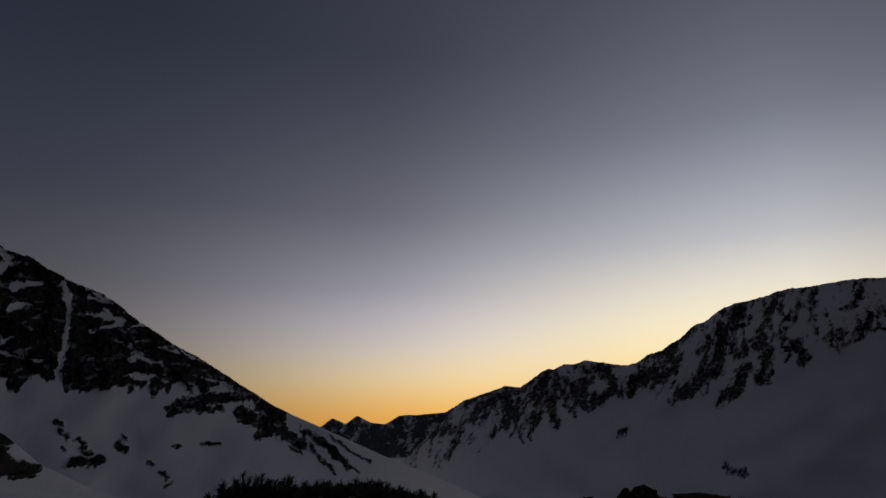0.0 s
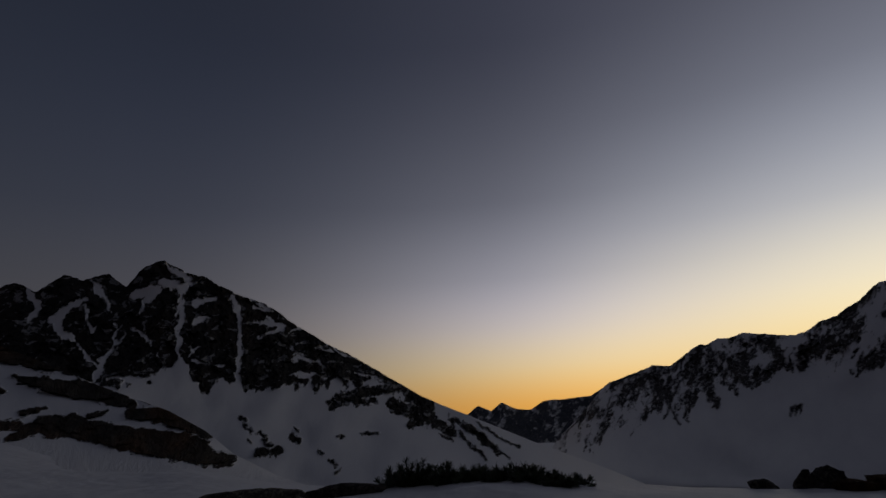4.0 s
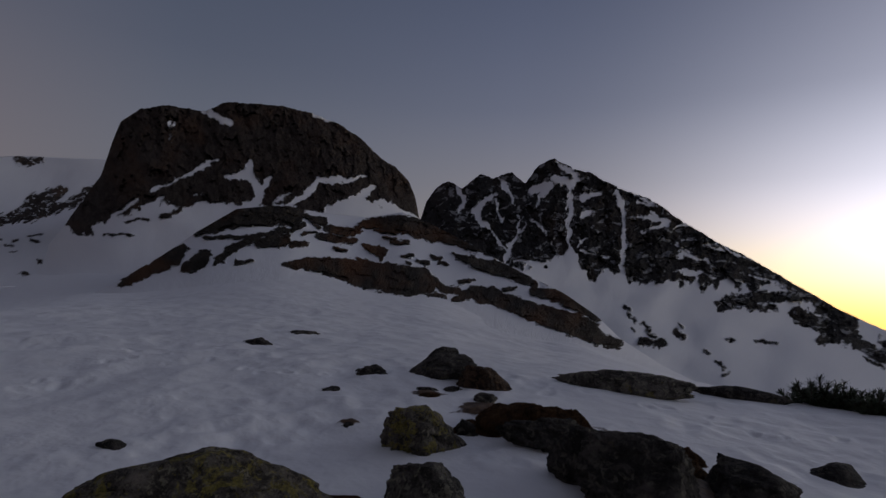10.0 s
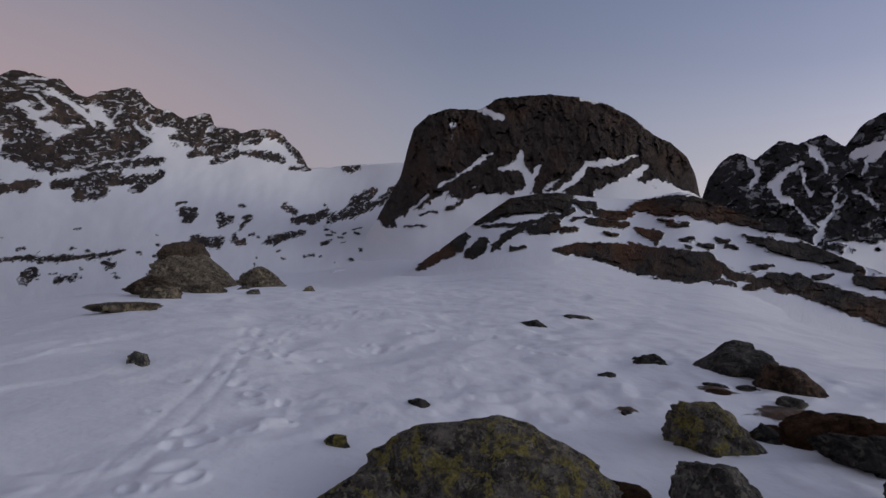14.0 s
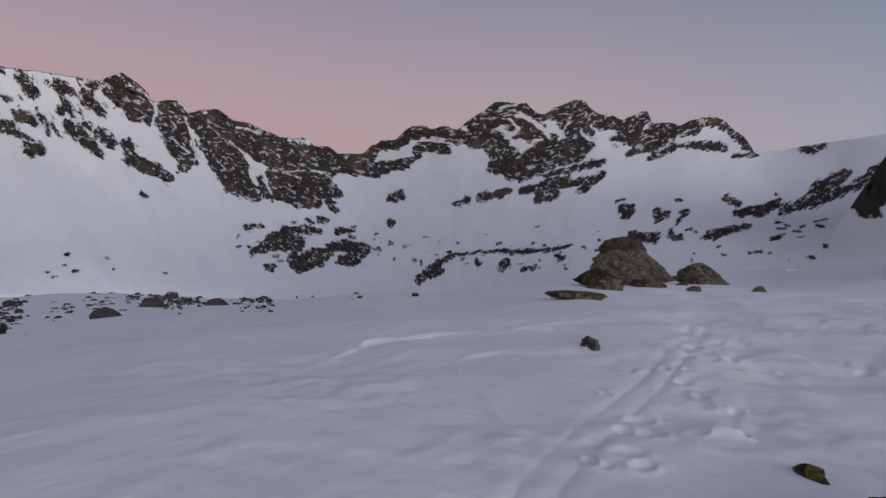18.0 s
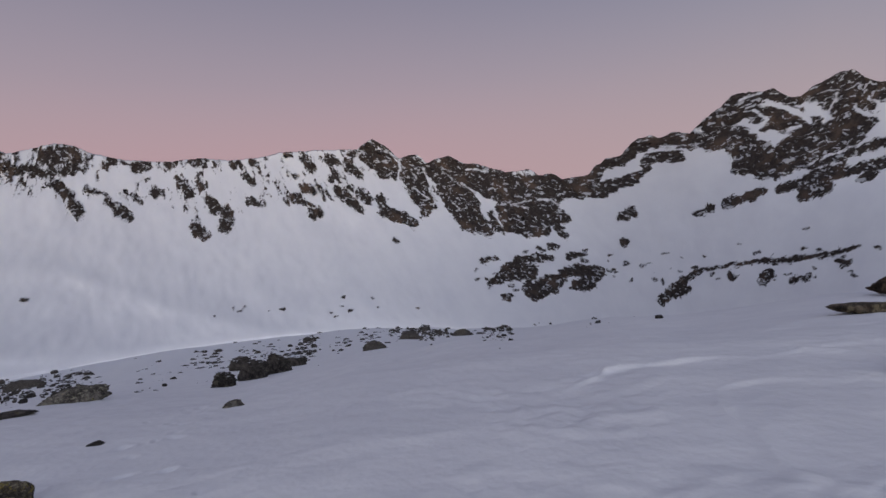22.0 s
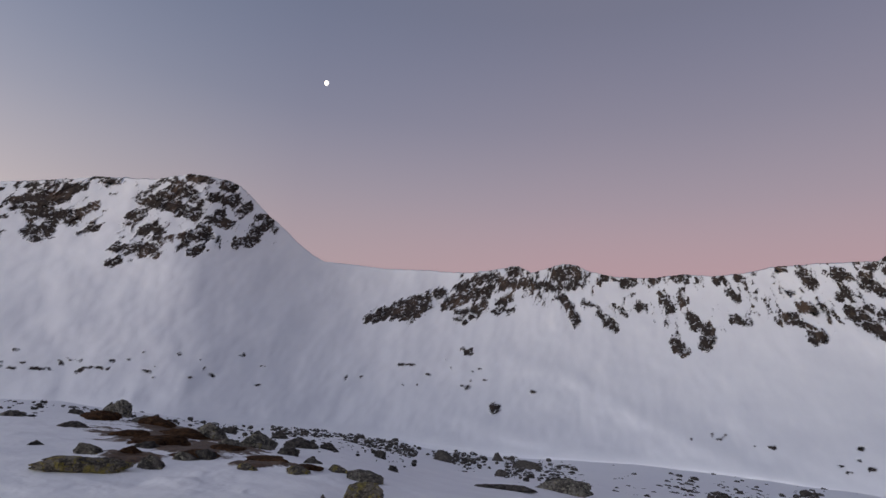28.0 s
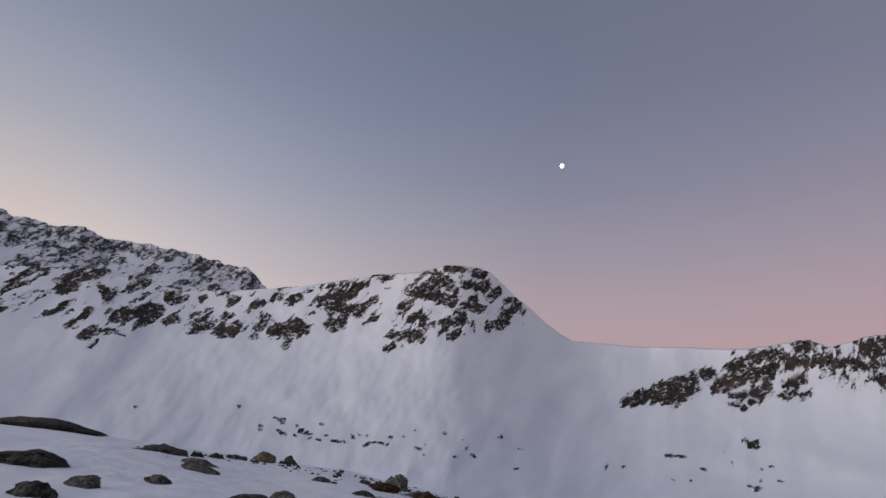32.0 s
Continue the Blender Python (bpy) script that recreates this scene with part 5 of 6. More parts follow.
# the horned peak
mountain("horned_peak", "dark craggy peak with snow gullies above a snow apron", ROCK_PEAK, -8, 64,
         crest=[(64, 3), (58, 4), (55.2, 5.0), (54.6, 7.4), (53.4, 9.0), (52.3, 9.6), (50.9, 8.8), (49, 10.5), (47.8, 10.0), (45.7, 10.8), (44.2, 9.6), (43.1, 11.3), (41.4, 12.3), (39.3, 11.1), (37.6, 10.8), (35.6, 9.7), (33.9, 8.9), (31.8, 8.2), (30.2, 7.1), (28.6, 5.9), (26.1, 4.3), (23.1, 2.7), (20.9, 1.3), (18.7, 0), (16.5, -1.4), (14.3, -2.5), (11.7, -3.6), (5.3, -6.4), (-1.3, -8.9), (-5, -10.4), (-8, -11.5)],
         foot=[(64, -3), (50, -4), (36, -9), (26, -10.2), (12, -11), (-8, -12)], r_crest=[(-8, 420), (5, 480), (12, 520), (20, 560), (41, 620), (64, 600)], r_foot=[(-8, 270), (12, 260), (64, 220)],
         rock_line=[(64, -1), (50, 0.6), (46.4, 0.9), (44.3, 1.1), (41.7, 0.9), (41.0, 1.8), (39.8, 2.6), (38.5, 2.1), (38.0, 0.9), (36.8, -0.3), (36.1, 0.4), (34.3, 0.7), (33.4, 0.2), (31.9, -0.4), (29.8, 0.1), (25.5, 0.1), (20.1, -0.1), (17.9, -1.2), (15, -2.2), (12, -3.2), (5, -5), (-8, -9)],
         cover=[(64, 1.3), (24, 1.3), (20, 0.9), (17, 0.5), (14, 0.1), (-8, 0)], step=0.09, rows=220, jag=[(-8, 0), (10, 0.03), (16, 0.12), (22, 0.3), (64, 0.32)], streak=0.12, seed=5.1, relief=1.8, edge=0.1, block=(0.85, 0.6), lean=6, ribs=0.3,
         shrink=0.1, bare_strokes=PEAK_ROCK + PEAK_ROCK_MID, snow_strokes=PEAK_SNOW + PEAK_SNOW_MID + PEAK_SNOW_LOW)
# the dome-shaped crag
mountain("dome_crag", "massive dark dome-shaped rock crag with snow ledges", ROCK_CRAG, 53.5, 92,
         crest=[(92, -3.2), (90, -1.5), (88.7, 0.6), (87.6, 2.6), (86.4, 5.0), (85.3, 7.1), (84.6, 10.3), (84.1, 12.1), (82.6, 13.5), (80.3, 14.2), (78.1, 14.1), (77.1, 14.2), (75.4, 15.3), (73.3, 15.5), (70, 15.7), (67.2, 15.4), (64.2, 14.6), (61.8, 13.3), (59.9, 11.7), (58.1, 10.7), (56.6, 9.4), (55.8, 7.7), (55.3, 5.6), (53.5, 4)],
         foot=[(92, -3), (84, -2.5), (70, 1), (53.5, 1)], r_crest=260, r_foot=150,
         rock_line=[(92, 2), (87.5, 2.2), (85.1, 2.4), (83.8, 3.8), (80.3, 5.4), (76.4, 6.0), (72.3, 5.5), (68.7, 5.6), (64.5, 6.0), (61.6, 7.4), (59.2, 7.2), (55.9, 5.4)], cover=[(92, 1.3), (53, 1.3)],
         step=0.09, rows=190, jag=0.24, streak=-0.15, seed=7.3, relief=0.9, bend=0.8, edge=0.25, block=(1.3, 0.5),
         bare_strokes=CRAG_ROCK, snow_strokes=CRAG_SNOW + CRAG_SNOW_MID)
# rocky rib between the snowfield and the crag
RIB_CREST = [(90, -5.6), (87, -4.6), (84.2, -2.9), (80, 0.2), (77.1, 2.7), (73.7, 5.2), (69.4, 6.0), (65, 5.4), (60.7, 5.3), (57, 6.1), (54.2, 5.1), (50, 3.2), (45.6, 1.0), (42, -0.6), (39.7, -1.6), (36.5, -3.6), (34.0, -5.8), (30, -8.0), (26.7, -9.3), (24, -10)]
RIB_FOOT = [(90, -5.6), (84, -4.6), (70, -4.2), (55, -5.4), (40, -7.6), (30, -9.4), (24, -10.8)]
RIB_FAR = [(90, 60), (75, 110), (60, 140), (54, 130), (45, 75), (38, 45), (30, 28), (24, 22)]
RIB_NEAR = [(90, 30), (70, 22), (45, 18), (24, 15)]
mountain("rock_rib", "rounded snow rib with rock outcrops and turf", ROCK_RIB, 24, 90, crest=RIB_CREST, foot=RIB_FOOT, r_crest=RIB_FAR, r_foot=RIB_NEAR,
         rock_line=[(90, -9), (24, -12)], cover=[(90, -2), (24, -2)], step=0.075, rows=230, jag=0.1, streak=0, seed=8.9, relief=1.7, bulge=0.02, block=(0.5, 1.4), wander=0.22, comb=(1.1, 2.4), halo=0.6,
         bare_strokes=RIB_SHEETS + RIB_SHEETS_MID + RIB_SHEETS_LOW + RIB_SHEETS_EAST)
# cirque: snow saddle, notched ridge, long wall and broad shoulder, one continuous wall
TWIN_CREST = [(78, 8), (85.2, 8.5), (88, 8.2), (90.2, 8.0), (92.4, 7.6), (94.3, 7.3), (94.9, 7.4), (95.8, 8.9), (96.9, 9.8), (97.5, 10.5), (98.3, 10.8), (99.3, 10.8), (100.5, 10.6), (101.3, 10.1), (101.8, 10.4), (102.7, 10.6), (103.8, 10.5), (104.3, 11.6), (104.9, 11.7), (105.6, 11.4), (106.6, 10.9), (107.8, 11.6), (109.0, 11.6), (109.8, 12.3), (110.5, 13.0), (111.5, 13.0), (112.3, 12.6), (113.4, 12.2), (114.3, 11.6), (115.0, 11.8), (116.3, 12.8), (117.1, 12.6), (118.2, 12.9), (119.6, 12.8)]
NOTCH_CREST = [(120.5, 12.0), (122.0, 11.2), (123.4, 10.0), (124.6, 10.4), (126.1, 10.0), (126.9, 10.4), (128.1, 10.2), (128.9, 9.7), (129.7, 8.8), (131.2, 8.7), (132.4, 8.1), (133.0, 7.3), (135.7, 7.1), (136.6, 7.8), (138.1, 7.8), (138.9, 8.5), (141.3, 8.4), (143.0, 9.0), (144.2, 9.5), (145.6, 9.6), (147.3, 10.6), (148.7, 10.4), (149.8, 10.0), (150.6, 10.9), (151.7, 10.9), (152.6, 10.6), (154.1, 12.1), (155.3, 12.8), (156.4, 12.3)]
WALL = [(157, 11.8), (161.2, 11.9), (164.8, 11.7), (167.1, 11.2), (169.5, 11.0), (172.3, 11.2), (175.1, 10.8), (178.3, 10.9), (181.3, 11.4), (182.6, 12.0), (183.9, 12.2), (185.6, 11.6), (187.2, 11.1), (188.7, 11.8), (191.4, 11.2), (194.2, 10.7), (198.2, 10.7), (202.9, 10.5), (206, 10.6)]
SHOULDER = [(207.0, 10.6), (209.3, 10.6), (210.5, 11.1), (212.4, 12.3), (213.7, 13.4), (215.6, 14.6), (217.6, 16.2), (218.7, 16.9), (219.6, 17.2), (221.5, 17.3), (223.1, 17.2), (224.3, 16.8), (225.8, 16.1), (228.9, 15.5), (231.1, 15.0), (234.3, 13.9), (238.2, 12.6), (241.5, 11.7), (245.8, 10.6), (249.4, 9.8), (252, 9.9), (255, 10.0), (258, 10), (261, 9.0), (263.3, 8.6), (276, 7)]
NOTCHED_LINE = [(a, e - 0.75) for a, e in TWIN_CREST + NOTCH_CREST]
WALL_LINE = [(157, 8), (161, 6.2), (166, 7), (170, 5.4), (173, 5.4), (177, 7.6), (182.7, 7.4), (189, 8.2), (193, 7.6), (196.8, 7.4), (202, 6.4), (204.5, 5.8), (205.5, 12)]
SHOULDER_LINE = [(210, 14), (212.5, 12.8), (215.2, 12.4), (219, 10.8), (221.6, 10.4), (226, 8.8), (228, 8.6), (230, 10.8), (233, 10.8), (235.1, 9.2), (239.5, 7.2), (245.4, 6.6), (249.2, 6.2), (256, 5.6), (265, 4)]
mountain("cirque", "", ROCK_WALL, 78, 276, crest=TWIN_CREST + NOTCH_CREST + WALL + SHOULDER,
         foot=[(78, -3), (90, -4.5), (110, -6), (128, -8.2), (139, -8.6), (150, -7.2), (168, -6.6), (188, -7.2), (205, -6.4), (216, -5.8), (240, -5.0), (276, -5)],
         r_crest=[(78, 420), (95, 560), (120, 640), (135, 700), (156, 620), (180, 600), (205, 560), (222, 470), (250, 520), (276, 560)],
         r_foot=[(78, 170), (90, 150), (110, 150), (130, 210), (156, 300), (180, 290), (205, 250), (222, 210), (250, 220), (276, 240)],
         rock_line=NOTCHED_LINE + WALL_LINE + SHOULDER_LINE,
         cover=[(78, -0.4), (94, -0.2), (97, 0.6), (120, 0.7), (128, 0.65), (153, 0.75), (157, 0.3), (165, 0.28), (180, 0.28), (184, 0.36), (190, 0.36), (195, 0.15), (199, -0.2), (206, -0.4), (212, -0.3), (216, 0.24), (226, 0.28), (236, 0.32), (246, 0.38), (276, 0.42)],
         step=0.1, rows=190, flute=1.3, jag=[(78, 0), (90, 0), (93, 0.28), (155, 0.28), (158, 0.2), (196, 0.25), (204, 0), (212, 0), (216, 0.25), (276, 0.3)], streak=[(78, 0.9), (112, 0.7), (124, 0), (134, -0.9), (156, -0.8), (165, -0.4), (180, 0), (192, 0.7), (205, 0.9), (214, 0.6), (276, 0.8)], seed=11.4, relief=1.1, block=(2.5, 1.1), edge=0.0, lean=9, ribs=0.4, bare_strokes=FLECKS + SADDLE_ROCK + SADDLE_ROCK_MID + WALL_ROCK + WALL_ROCK_MID + WALL_ROCK_LOW + WALL_ROCK_EAST + WALL_ROCK_WEST + SHOULDER_ROCK + SHOULDER_ROCK_MID + SHOULDER_ROCK_LOW + SHOULDER_ROCK_EAST + SHOULDER_ROCK_WEST + NOTCH_ROCK + NOTCH_ROCK_MID + NOTCH_ROCK_LOW + TWIN_ROCK + TWIN_ROCK_MID + TWIN_ROCK_LOW + TWIN_ROCK_EAST + TWIN_FILL, snow_strokes=NOTCH_SNOW + TWIN_SNOW, wander=0.24, halo=[(155, 0.8), (160, 0.74)], grow=0.1, swell=0.26, broken=[(155, 0.0), (160, 0.3), (205, 0.3), (215, 0.36)], shrink=0.06, 
         humps=[(188.4, 1.8, 182.5, 0.7, 1.0, 1.4), (182.5, 0.7, 177.0, -2.4, 1.0, 1.4), (177.0, -2.4, 168.4, -5.4, 1.0, 1.4), (201.3, 1.5, 194.2, 1.0, 1.0, 1.4), (244.2, 0.8, 238.1, 2.0, 1.0, 1.4), (195.6, -3.7, 186.3, -6.0, 1.0, 1.4)],
         pieces=(("notched_ridge", "snowy cirque wall under a notched brown rock ridge", -999, 156), ("long_wall", "long snowy wall with rock teeth along its crest", 156, 206.5),
                 ("broad_shoulder", "broad snowy shoulder with scattered rock faces", 206.5, 999)))
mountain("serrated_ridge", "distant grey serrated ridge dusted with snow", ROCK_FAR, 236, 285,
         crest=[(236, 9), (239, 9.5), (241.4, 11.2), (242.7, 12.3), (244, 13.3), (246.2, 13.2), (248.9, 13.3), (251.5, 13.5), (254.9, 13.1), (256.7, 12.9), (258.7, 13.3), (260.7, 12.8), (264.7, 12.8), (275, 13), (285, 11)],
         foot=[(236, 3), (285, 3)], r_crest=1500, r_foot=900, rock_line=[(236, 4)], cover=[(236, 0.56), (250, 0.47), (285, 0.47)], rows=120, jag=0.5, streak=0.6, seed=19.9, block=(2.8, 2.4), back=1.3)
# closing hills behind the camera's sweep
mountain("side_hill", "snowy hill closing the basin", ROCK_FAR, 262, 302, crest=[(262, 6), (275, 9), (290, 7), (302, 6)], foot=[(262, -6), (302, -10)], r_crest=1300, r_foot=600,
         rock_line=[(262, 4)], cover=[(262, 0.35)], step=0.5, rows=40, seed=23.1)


# ---- boulders and stones ----
def boulder_mesh(name, w, d, h, seed, sub=4, cuts=9, rough=0.14, round_=0.0, box=0.0, tail=0.0):
    """An angular, weathered block: a ball cut by random planes, then roughened; w wide (x), d deep (y), h high, base at z = 0."""
    rng = np.random.default_rng(seed)
    bm = bmesh.new()
    bmesh.ops.create_icosphere(bm, subdivisions=sub, radius=1.0)
    p = np.array([v.co[:] for v in bm.verts])
    p = np.sign(p) * np.abs(p) ** (1 - 0.5 * box)
    for k in range(cuts):
        n = rng.normal(size=3)
        n[2] = abs(n[2]) * (1.2 if k % 3 == 0 else 0.5)
        n /= np.linalg.norm(n)
        lim = rng.uniform(0.48, 0.85) + round_
        over = p @ n - lim
        p = p - np.clip(over, 0, None)[:, None] * n * 0.85
    s = rng.uniform(0, 50)
    p = p * (1 + rough * fbm(p[:, 0] * 1.7 + s, p[:, 1] * 1.7, p[:, 2] * 1.7 + s, 5, 0.55))[:, None]
    p = p * (1 + rough * 0.16 * ridged(p[:, 0] * 3.2 + s, p[:, 1] * 3.2, p[:, 2] * 4.5, 3))[:, None]
    p = p * (1 + rough * 0.5 * fbm(p[:, 0] * 0.9 + s, p[:, 1] * 0.9, p[:, 2] * 6.5, 3, 0.6) + rough * 0.35 * fbm(p[:, 0] * 5 + s, p[:, 1] * 5, p[:, 2] * 5, 3))[:, None]
    crack = np.abs(perlin(p[:, 0] * 2.2 + s, p[:, 1] * 2.2 + 3, p[:, 2] * 2.2))
    p = p * (1 - rough * 0.6 * np.exp(-(crack / 0.06) ** 2))[:, None]
    lo, hi_ = p.min(0), p.max(0)
    p = (p - (lo + hi_) / 2) / (hi_ - lo)
    p[:, 2] += 0.5
    p[:, 2] *= 1 - abs(tail) * np.clip(2.4 * p[:, 0] * np.sign(tail) - 0.1, 0, 1)
    p = p * np.array([w, d, h])
    for v, c in zip(bm.verts, p):
        v.co = c
    for f in bm.faces:
        f.smooth = True
    me = bpy.data.meshes.new(name)
    bm.to_mesh(me)
    bm.free()
    return me


SEED = [100]


def boulder(name, label, az, el, w, h, mat, deep=0.8, turn=0.0, group="", category="boulder", sink=0.3, sub=5, lean=0.0, **kw):
    """A block on the snow: bearing and elevation of its foot, width and height in degrees as seen from the eye."""
    SEED[0] += 1
    r = range_at(az, el)
    wm, hm = r * radians(w), 0.86 * r * radians(h)
    full = hm / (1 - sink)
    me = boulder_mesh(name, wm, wm * deep, full, SEED[0], sub=sub, **kw)
    me.materials.append(mat)
    ob = new(name, me)
    rr = r + wm * deep * 0.35
    z = float(ground_z(az, r))
    ob.matrix_basis = Matrix.Translation(bearing(az, rr, z - full * sink)) @ pose(0, 0, 0, 0, lean, az + turn)
    return tagged(ob, label, category, group)


BIG = "boulders round the viewpoint"
boulder("lichen_boulder", "broad flat boulder crusted with yellow-green lichen", 74.2, -26.6, 31, 11.2, LICHEN, 0.5, 0, BIG, sink=0.3, sub=6, cuts=16, rough=0.09, round_=0.08, box=0.3, tail=0.2)
boulder("lichen_boulder", "low rock shoulder with yellow lichen beside a boulder", 87.6, -27, 9, 4.6, LICHEN, 0.8, 0, BIG, rough=0.12, tail=-0.3)
boulder("lichen_boulder", "knobbly boulder with bright yellow lichen spots", 52.6, -18.2, 9.6, 5.0, LICHEN, 0.8, 10, BIG, rough=0.19, cuts=11, tail=0.4)
boulder("dark_boulder", "large dark grey angular boulder", 31.4, -21.8, 12.8, 8.3, DARK, 0.7, 0, BIG, sink=0.15, sub=6, cuts=9, rough=0.11, box=0.5)
boulder("dark_boulder", "dark rock block rising out of turf", 37.0, -20.2, 6.4, 6.2, DARK, 0.8, 0, BIG, sink=0.2, rough=0.14)
boulder("dark_boulder", "dark rocky ledge overgrown with turf", 40.4, -17.6, 10.5, 3.5, DARK, 0.6, 0, BIG, sink=0.25, rough=0.2, cuts=11, box=0.3)
boulder("dark_boulder", "dark rounded boulder half bare of snow", 21.7, -19.0, 9, 4.0, DARK, 0.8, 0, BIG, sink=0.2, rough=0.12, box=0.3, tail=0.35)
boulder("dark_boulder", "dark upright block with a little lichen", 52.0, -24.4, 8.8, 6.8, GNEISS, 0.8, 0, BIG, sink=0.2, sub=6, rough=0.1, round_=0.12, box=0.8, cuts=6)
boulder("dark_boulder", "dark pointed rock with a rusty flank", 51.8, -11.4, 9.4, 3.3, DARK, 0.7, 0, BIG, sink=0.5, rough=0.12, cuts=7, tail=-0.5)
boulder("rusty_rock", "rusty brown rock at the foot of a pointed one", 46.6, -12.3, 7.0, 2.7, boulder_material("rusty_gneiss", 0.0, (0.085, 0.052, 0.034)), 0.7, 0, BIG, sink=0.5, rough=0.13, tail=0.5)
boulder("rock_slab", "long low grey rock slab lying in the snow", 33.4, -11.0, 14.0, 2.3, GNEISS, 0.3, 0, BIG, category="rock", cuts=6, round_=0.1, rough=0.12)
boulder("rock_slab", "thin dark tail of a low rock slab", 23.2, -10.2, 8.4, 1.2, DARK, 0.25, 0, BIG, category="rock", cuts=6, round_=0.1, rough=0.12)
boulder("perched_boulder", "large weathered boulder with lichen on a snow rise", 105.0, -5.3, 9.0, 4.5, PERCHED, 0.8, 0, BIG, sink=0.2, sub=6, cuts=4, rough=0.12, round_=0.2, box=0.35, tail=0.55)
boulder("lichen_boulder", "flat brown block wedged against a large boulder", 109.1, -5.9, 4.4, 2.3, PERCHED_DARK, 0.6, 0, BIG, sink=0.1, lean=14, rough=0.16, cuts=8, box=0.4, tail=-0.5)
boulder("lichen_boulder", "low lichen-covered block before a large boulder", 107.8, -6.1, 3.8, 1.5, PERCHED, 0.6, 0, BIG, cuts=8, rough=0.16, box=0.3)
boulder("lichen_boulder", "low lichen-covered ledge before a large boulder", 104.0, -5.7, 4.4, 1.1, PERCHED, 0.4, 0, BIG, cuts=8, rough=0.16)
boulder("grey_boulder", "small grey rock on snow before boulders", 99.6, -5.6, 1.5, 0.6, GNEISS, 0.7, 0, BIG, cuts=8, rough=0.14)
boulder("lichen_boulder", "small lichen-covered boulder beside a large one", 98.9, -4.9, 5.2, 2.3, PERCHED, 0.8, 0, BIG, rough=0.16, tail=0.4)
boulder("rock_slab", "flat lichen-covered rock slab on the snow", 110.8, -7.5, 6.7, 1.0, PERCHED, 0.5, 0, BIG, category="rock", cuts=6, rough=0.14)
boulder("lichen_boulder", "rounded boulder blotched with yellow lichen", 203.2, -14.5, 5.4, 3.9, LICHEN, 0.8, 0, BIG, sink=0.3, rough=0.1, box=0.2)
boulder("rock_slab", "long slanting rock slab with lichen", 190.4, -17.6, 7.6, 2.3, LICHEN, 0.3, 0, BIG, category="rock", cuts=7, lean=-9, sink=0.3, rough=0.13)
boulder("lichen_boulder", "blunt lichen-covered end of a slanting slab", 187.6, -17.2, 2.9, 2.6, LICHEN, 0.8, 0, BIG, rough=0.13, box=0.4)
boulder("rock_slab", "flat slab edge lying along a snow brow", 183.4, -10.2, 5.6, 1.5, GNEISS, 0.3, 0, BIG, category="rock", cuts=7, lean=-4, rough=0.14)
boulder("rock_slab", "thin slab edge on a snow brow", 189.0, -10.4, 6.4, 0.5, DARK, 0.3, 0, BIG, category="rock", cuts=6, rough=0.14)
boulder("dark_boulder", "dark broken block on the moraine", 171.4, -10.9, 2.6, 1.7, MORAINE, 0.7, 0, BIG, rough=0.16, box=0.4)
boulder("dark_boulder", "dark block between broken blocks", 168.6, -10.6, 3.4, 2.3, MORAINE, 0.7, 0, BIG, rough=0.16)
boulder("dark_boulder", "dark angular block with snow lodged on it", 166.4, -10.3, 3.0, 2.4, MORAINE, 0.7, 0, BIG, rough=0.16, box=0.3)
boulder("dark_boulder", "dark split block leaning on its neighbour", 169.9, -9.6, 2.2, 1.5, MORAINE, 0.7, 0, BIG, rough=0.16)
boulder("dark_boulder", "low dark block at the end of a broken row", 164.6, -9.8, 2.4, 1.2, MORAINE, 0.7, 0, BIG, rough=0.16)
boulder("rock_slab", "flat dark rock on the snow", 256.4, -3.7, 9.4, 1.0, DARK, 0.5, 0, BIG, tail=0.6, category="rock", cuts=6, round_=0.1, rough=0.13)
boulder("dark_boulder", "dark sloping rock in the snow", 257.0, -6.4, 6.2, 1.5, DARK, 0.7, 0, BIG, tail=0.5, rough=0.14)
boulder("lichen_boulder", "pale green lichen slab beside turf", 227.4, -10.6, 8.0, 1.5, LICHEN, 0.35, 0, BIG, category="rock", cuts=7, rough=0.16)
boulder("grey_boulder", "grey wedge-shaped boulder beside turf", 213.6, -8.3, 4.2, 1.8, GNEISS, 0.7, 0, BIG, rough=0.13, tail=-0.3)
boulder("grey_boulder", "grey boulder among brown turf", 217.8, -7.4, 3.8, 1.7, GNEISS, 0.8, 0, BIG, rough=0.14, tail=0.4)
boulder("grey_boulder", "rounded boulder on the turf's edge", 225.6, -5.6, 2.3, 1.6, GNEISS, 0.9, 0, BIG)
boulder("grey_boulder", "grey twin boulder in the snow", 236.3, -8.9, 3.8, 1.9, GNEISS, 0.8, 0, BIG, rough=0.13, tail=-0.3)
boulder("grey_boulder", "lower dark half of a twin boulder", 239.4, -9.2, 5.0, 1.4, DARK, 0.8, 0, BIG, rough=0.14)
boulder("lichen_boulder", "lichen-tinged wedge on a snowy bench", 238.7, -4.6, 2.6, 1.1, LICHEN, 0.7, 0, BIG, rough=0.14, tail=-0.5)



def cap_rock(az, el, w, h, reach):
    """A weathered block lying on top of a boulder: bearing and elevation of its underside, size in degrees."""
    k = radians(1) * reach
    me = boulder_mesh("cap_rock", w * k, w * k * 0.8, h * k, 77, sub=5, cuts=2, rough=0.1, round_=0.3)
    me.materials.append(PERCHED_DARK)
    ob = new("cap_rock", me)
    ob.matrix_basis = Matrix.Translation(bearing(az, reach, EYE + reach * math.tan(radians(el)))) @ pose(0, 0, 0, 0, -4, az)
    tagged(ob, "dark weathered cap of rock lying on a boulder", "boulder", BIG)


cap_rock(106.1, -2.95, 4.7, 2.4, range_at(105.0, -5.3) * (1 + 0.28 * radians(9.0)))

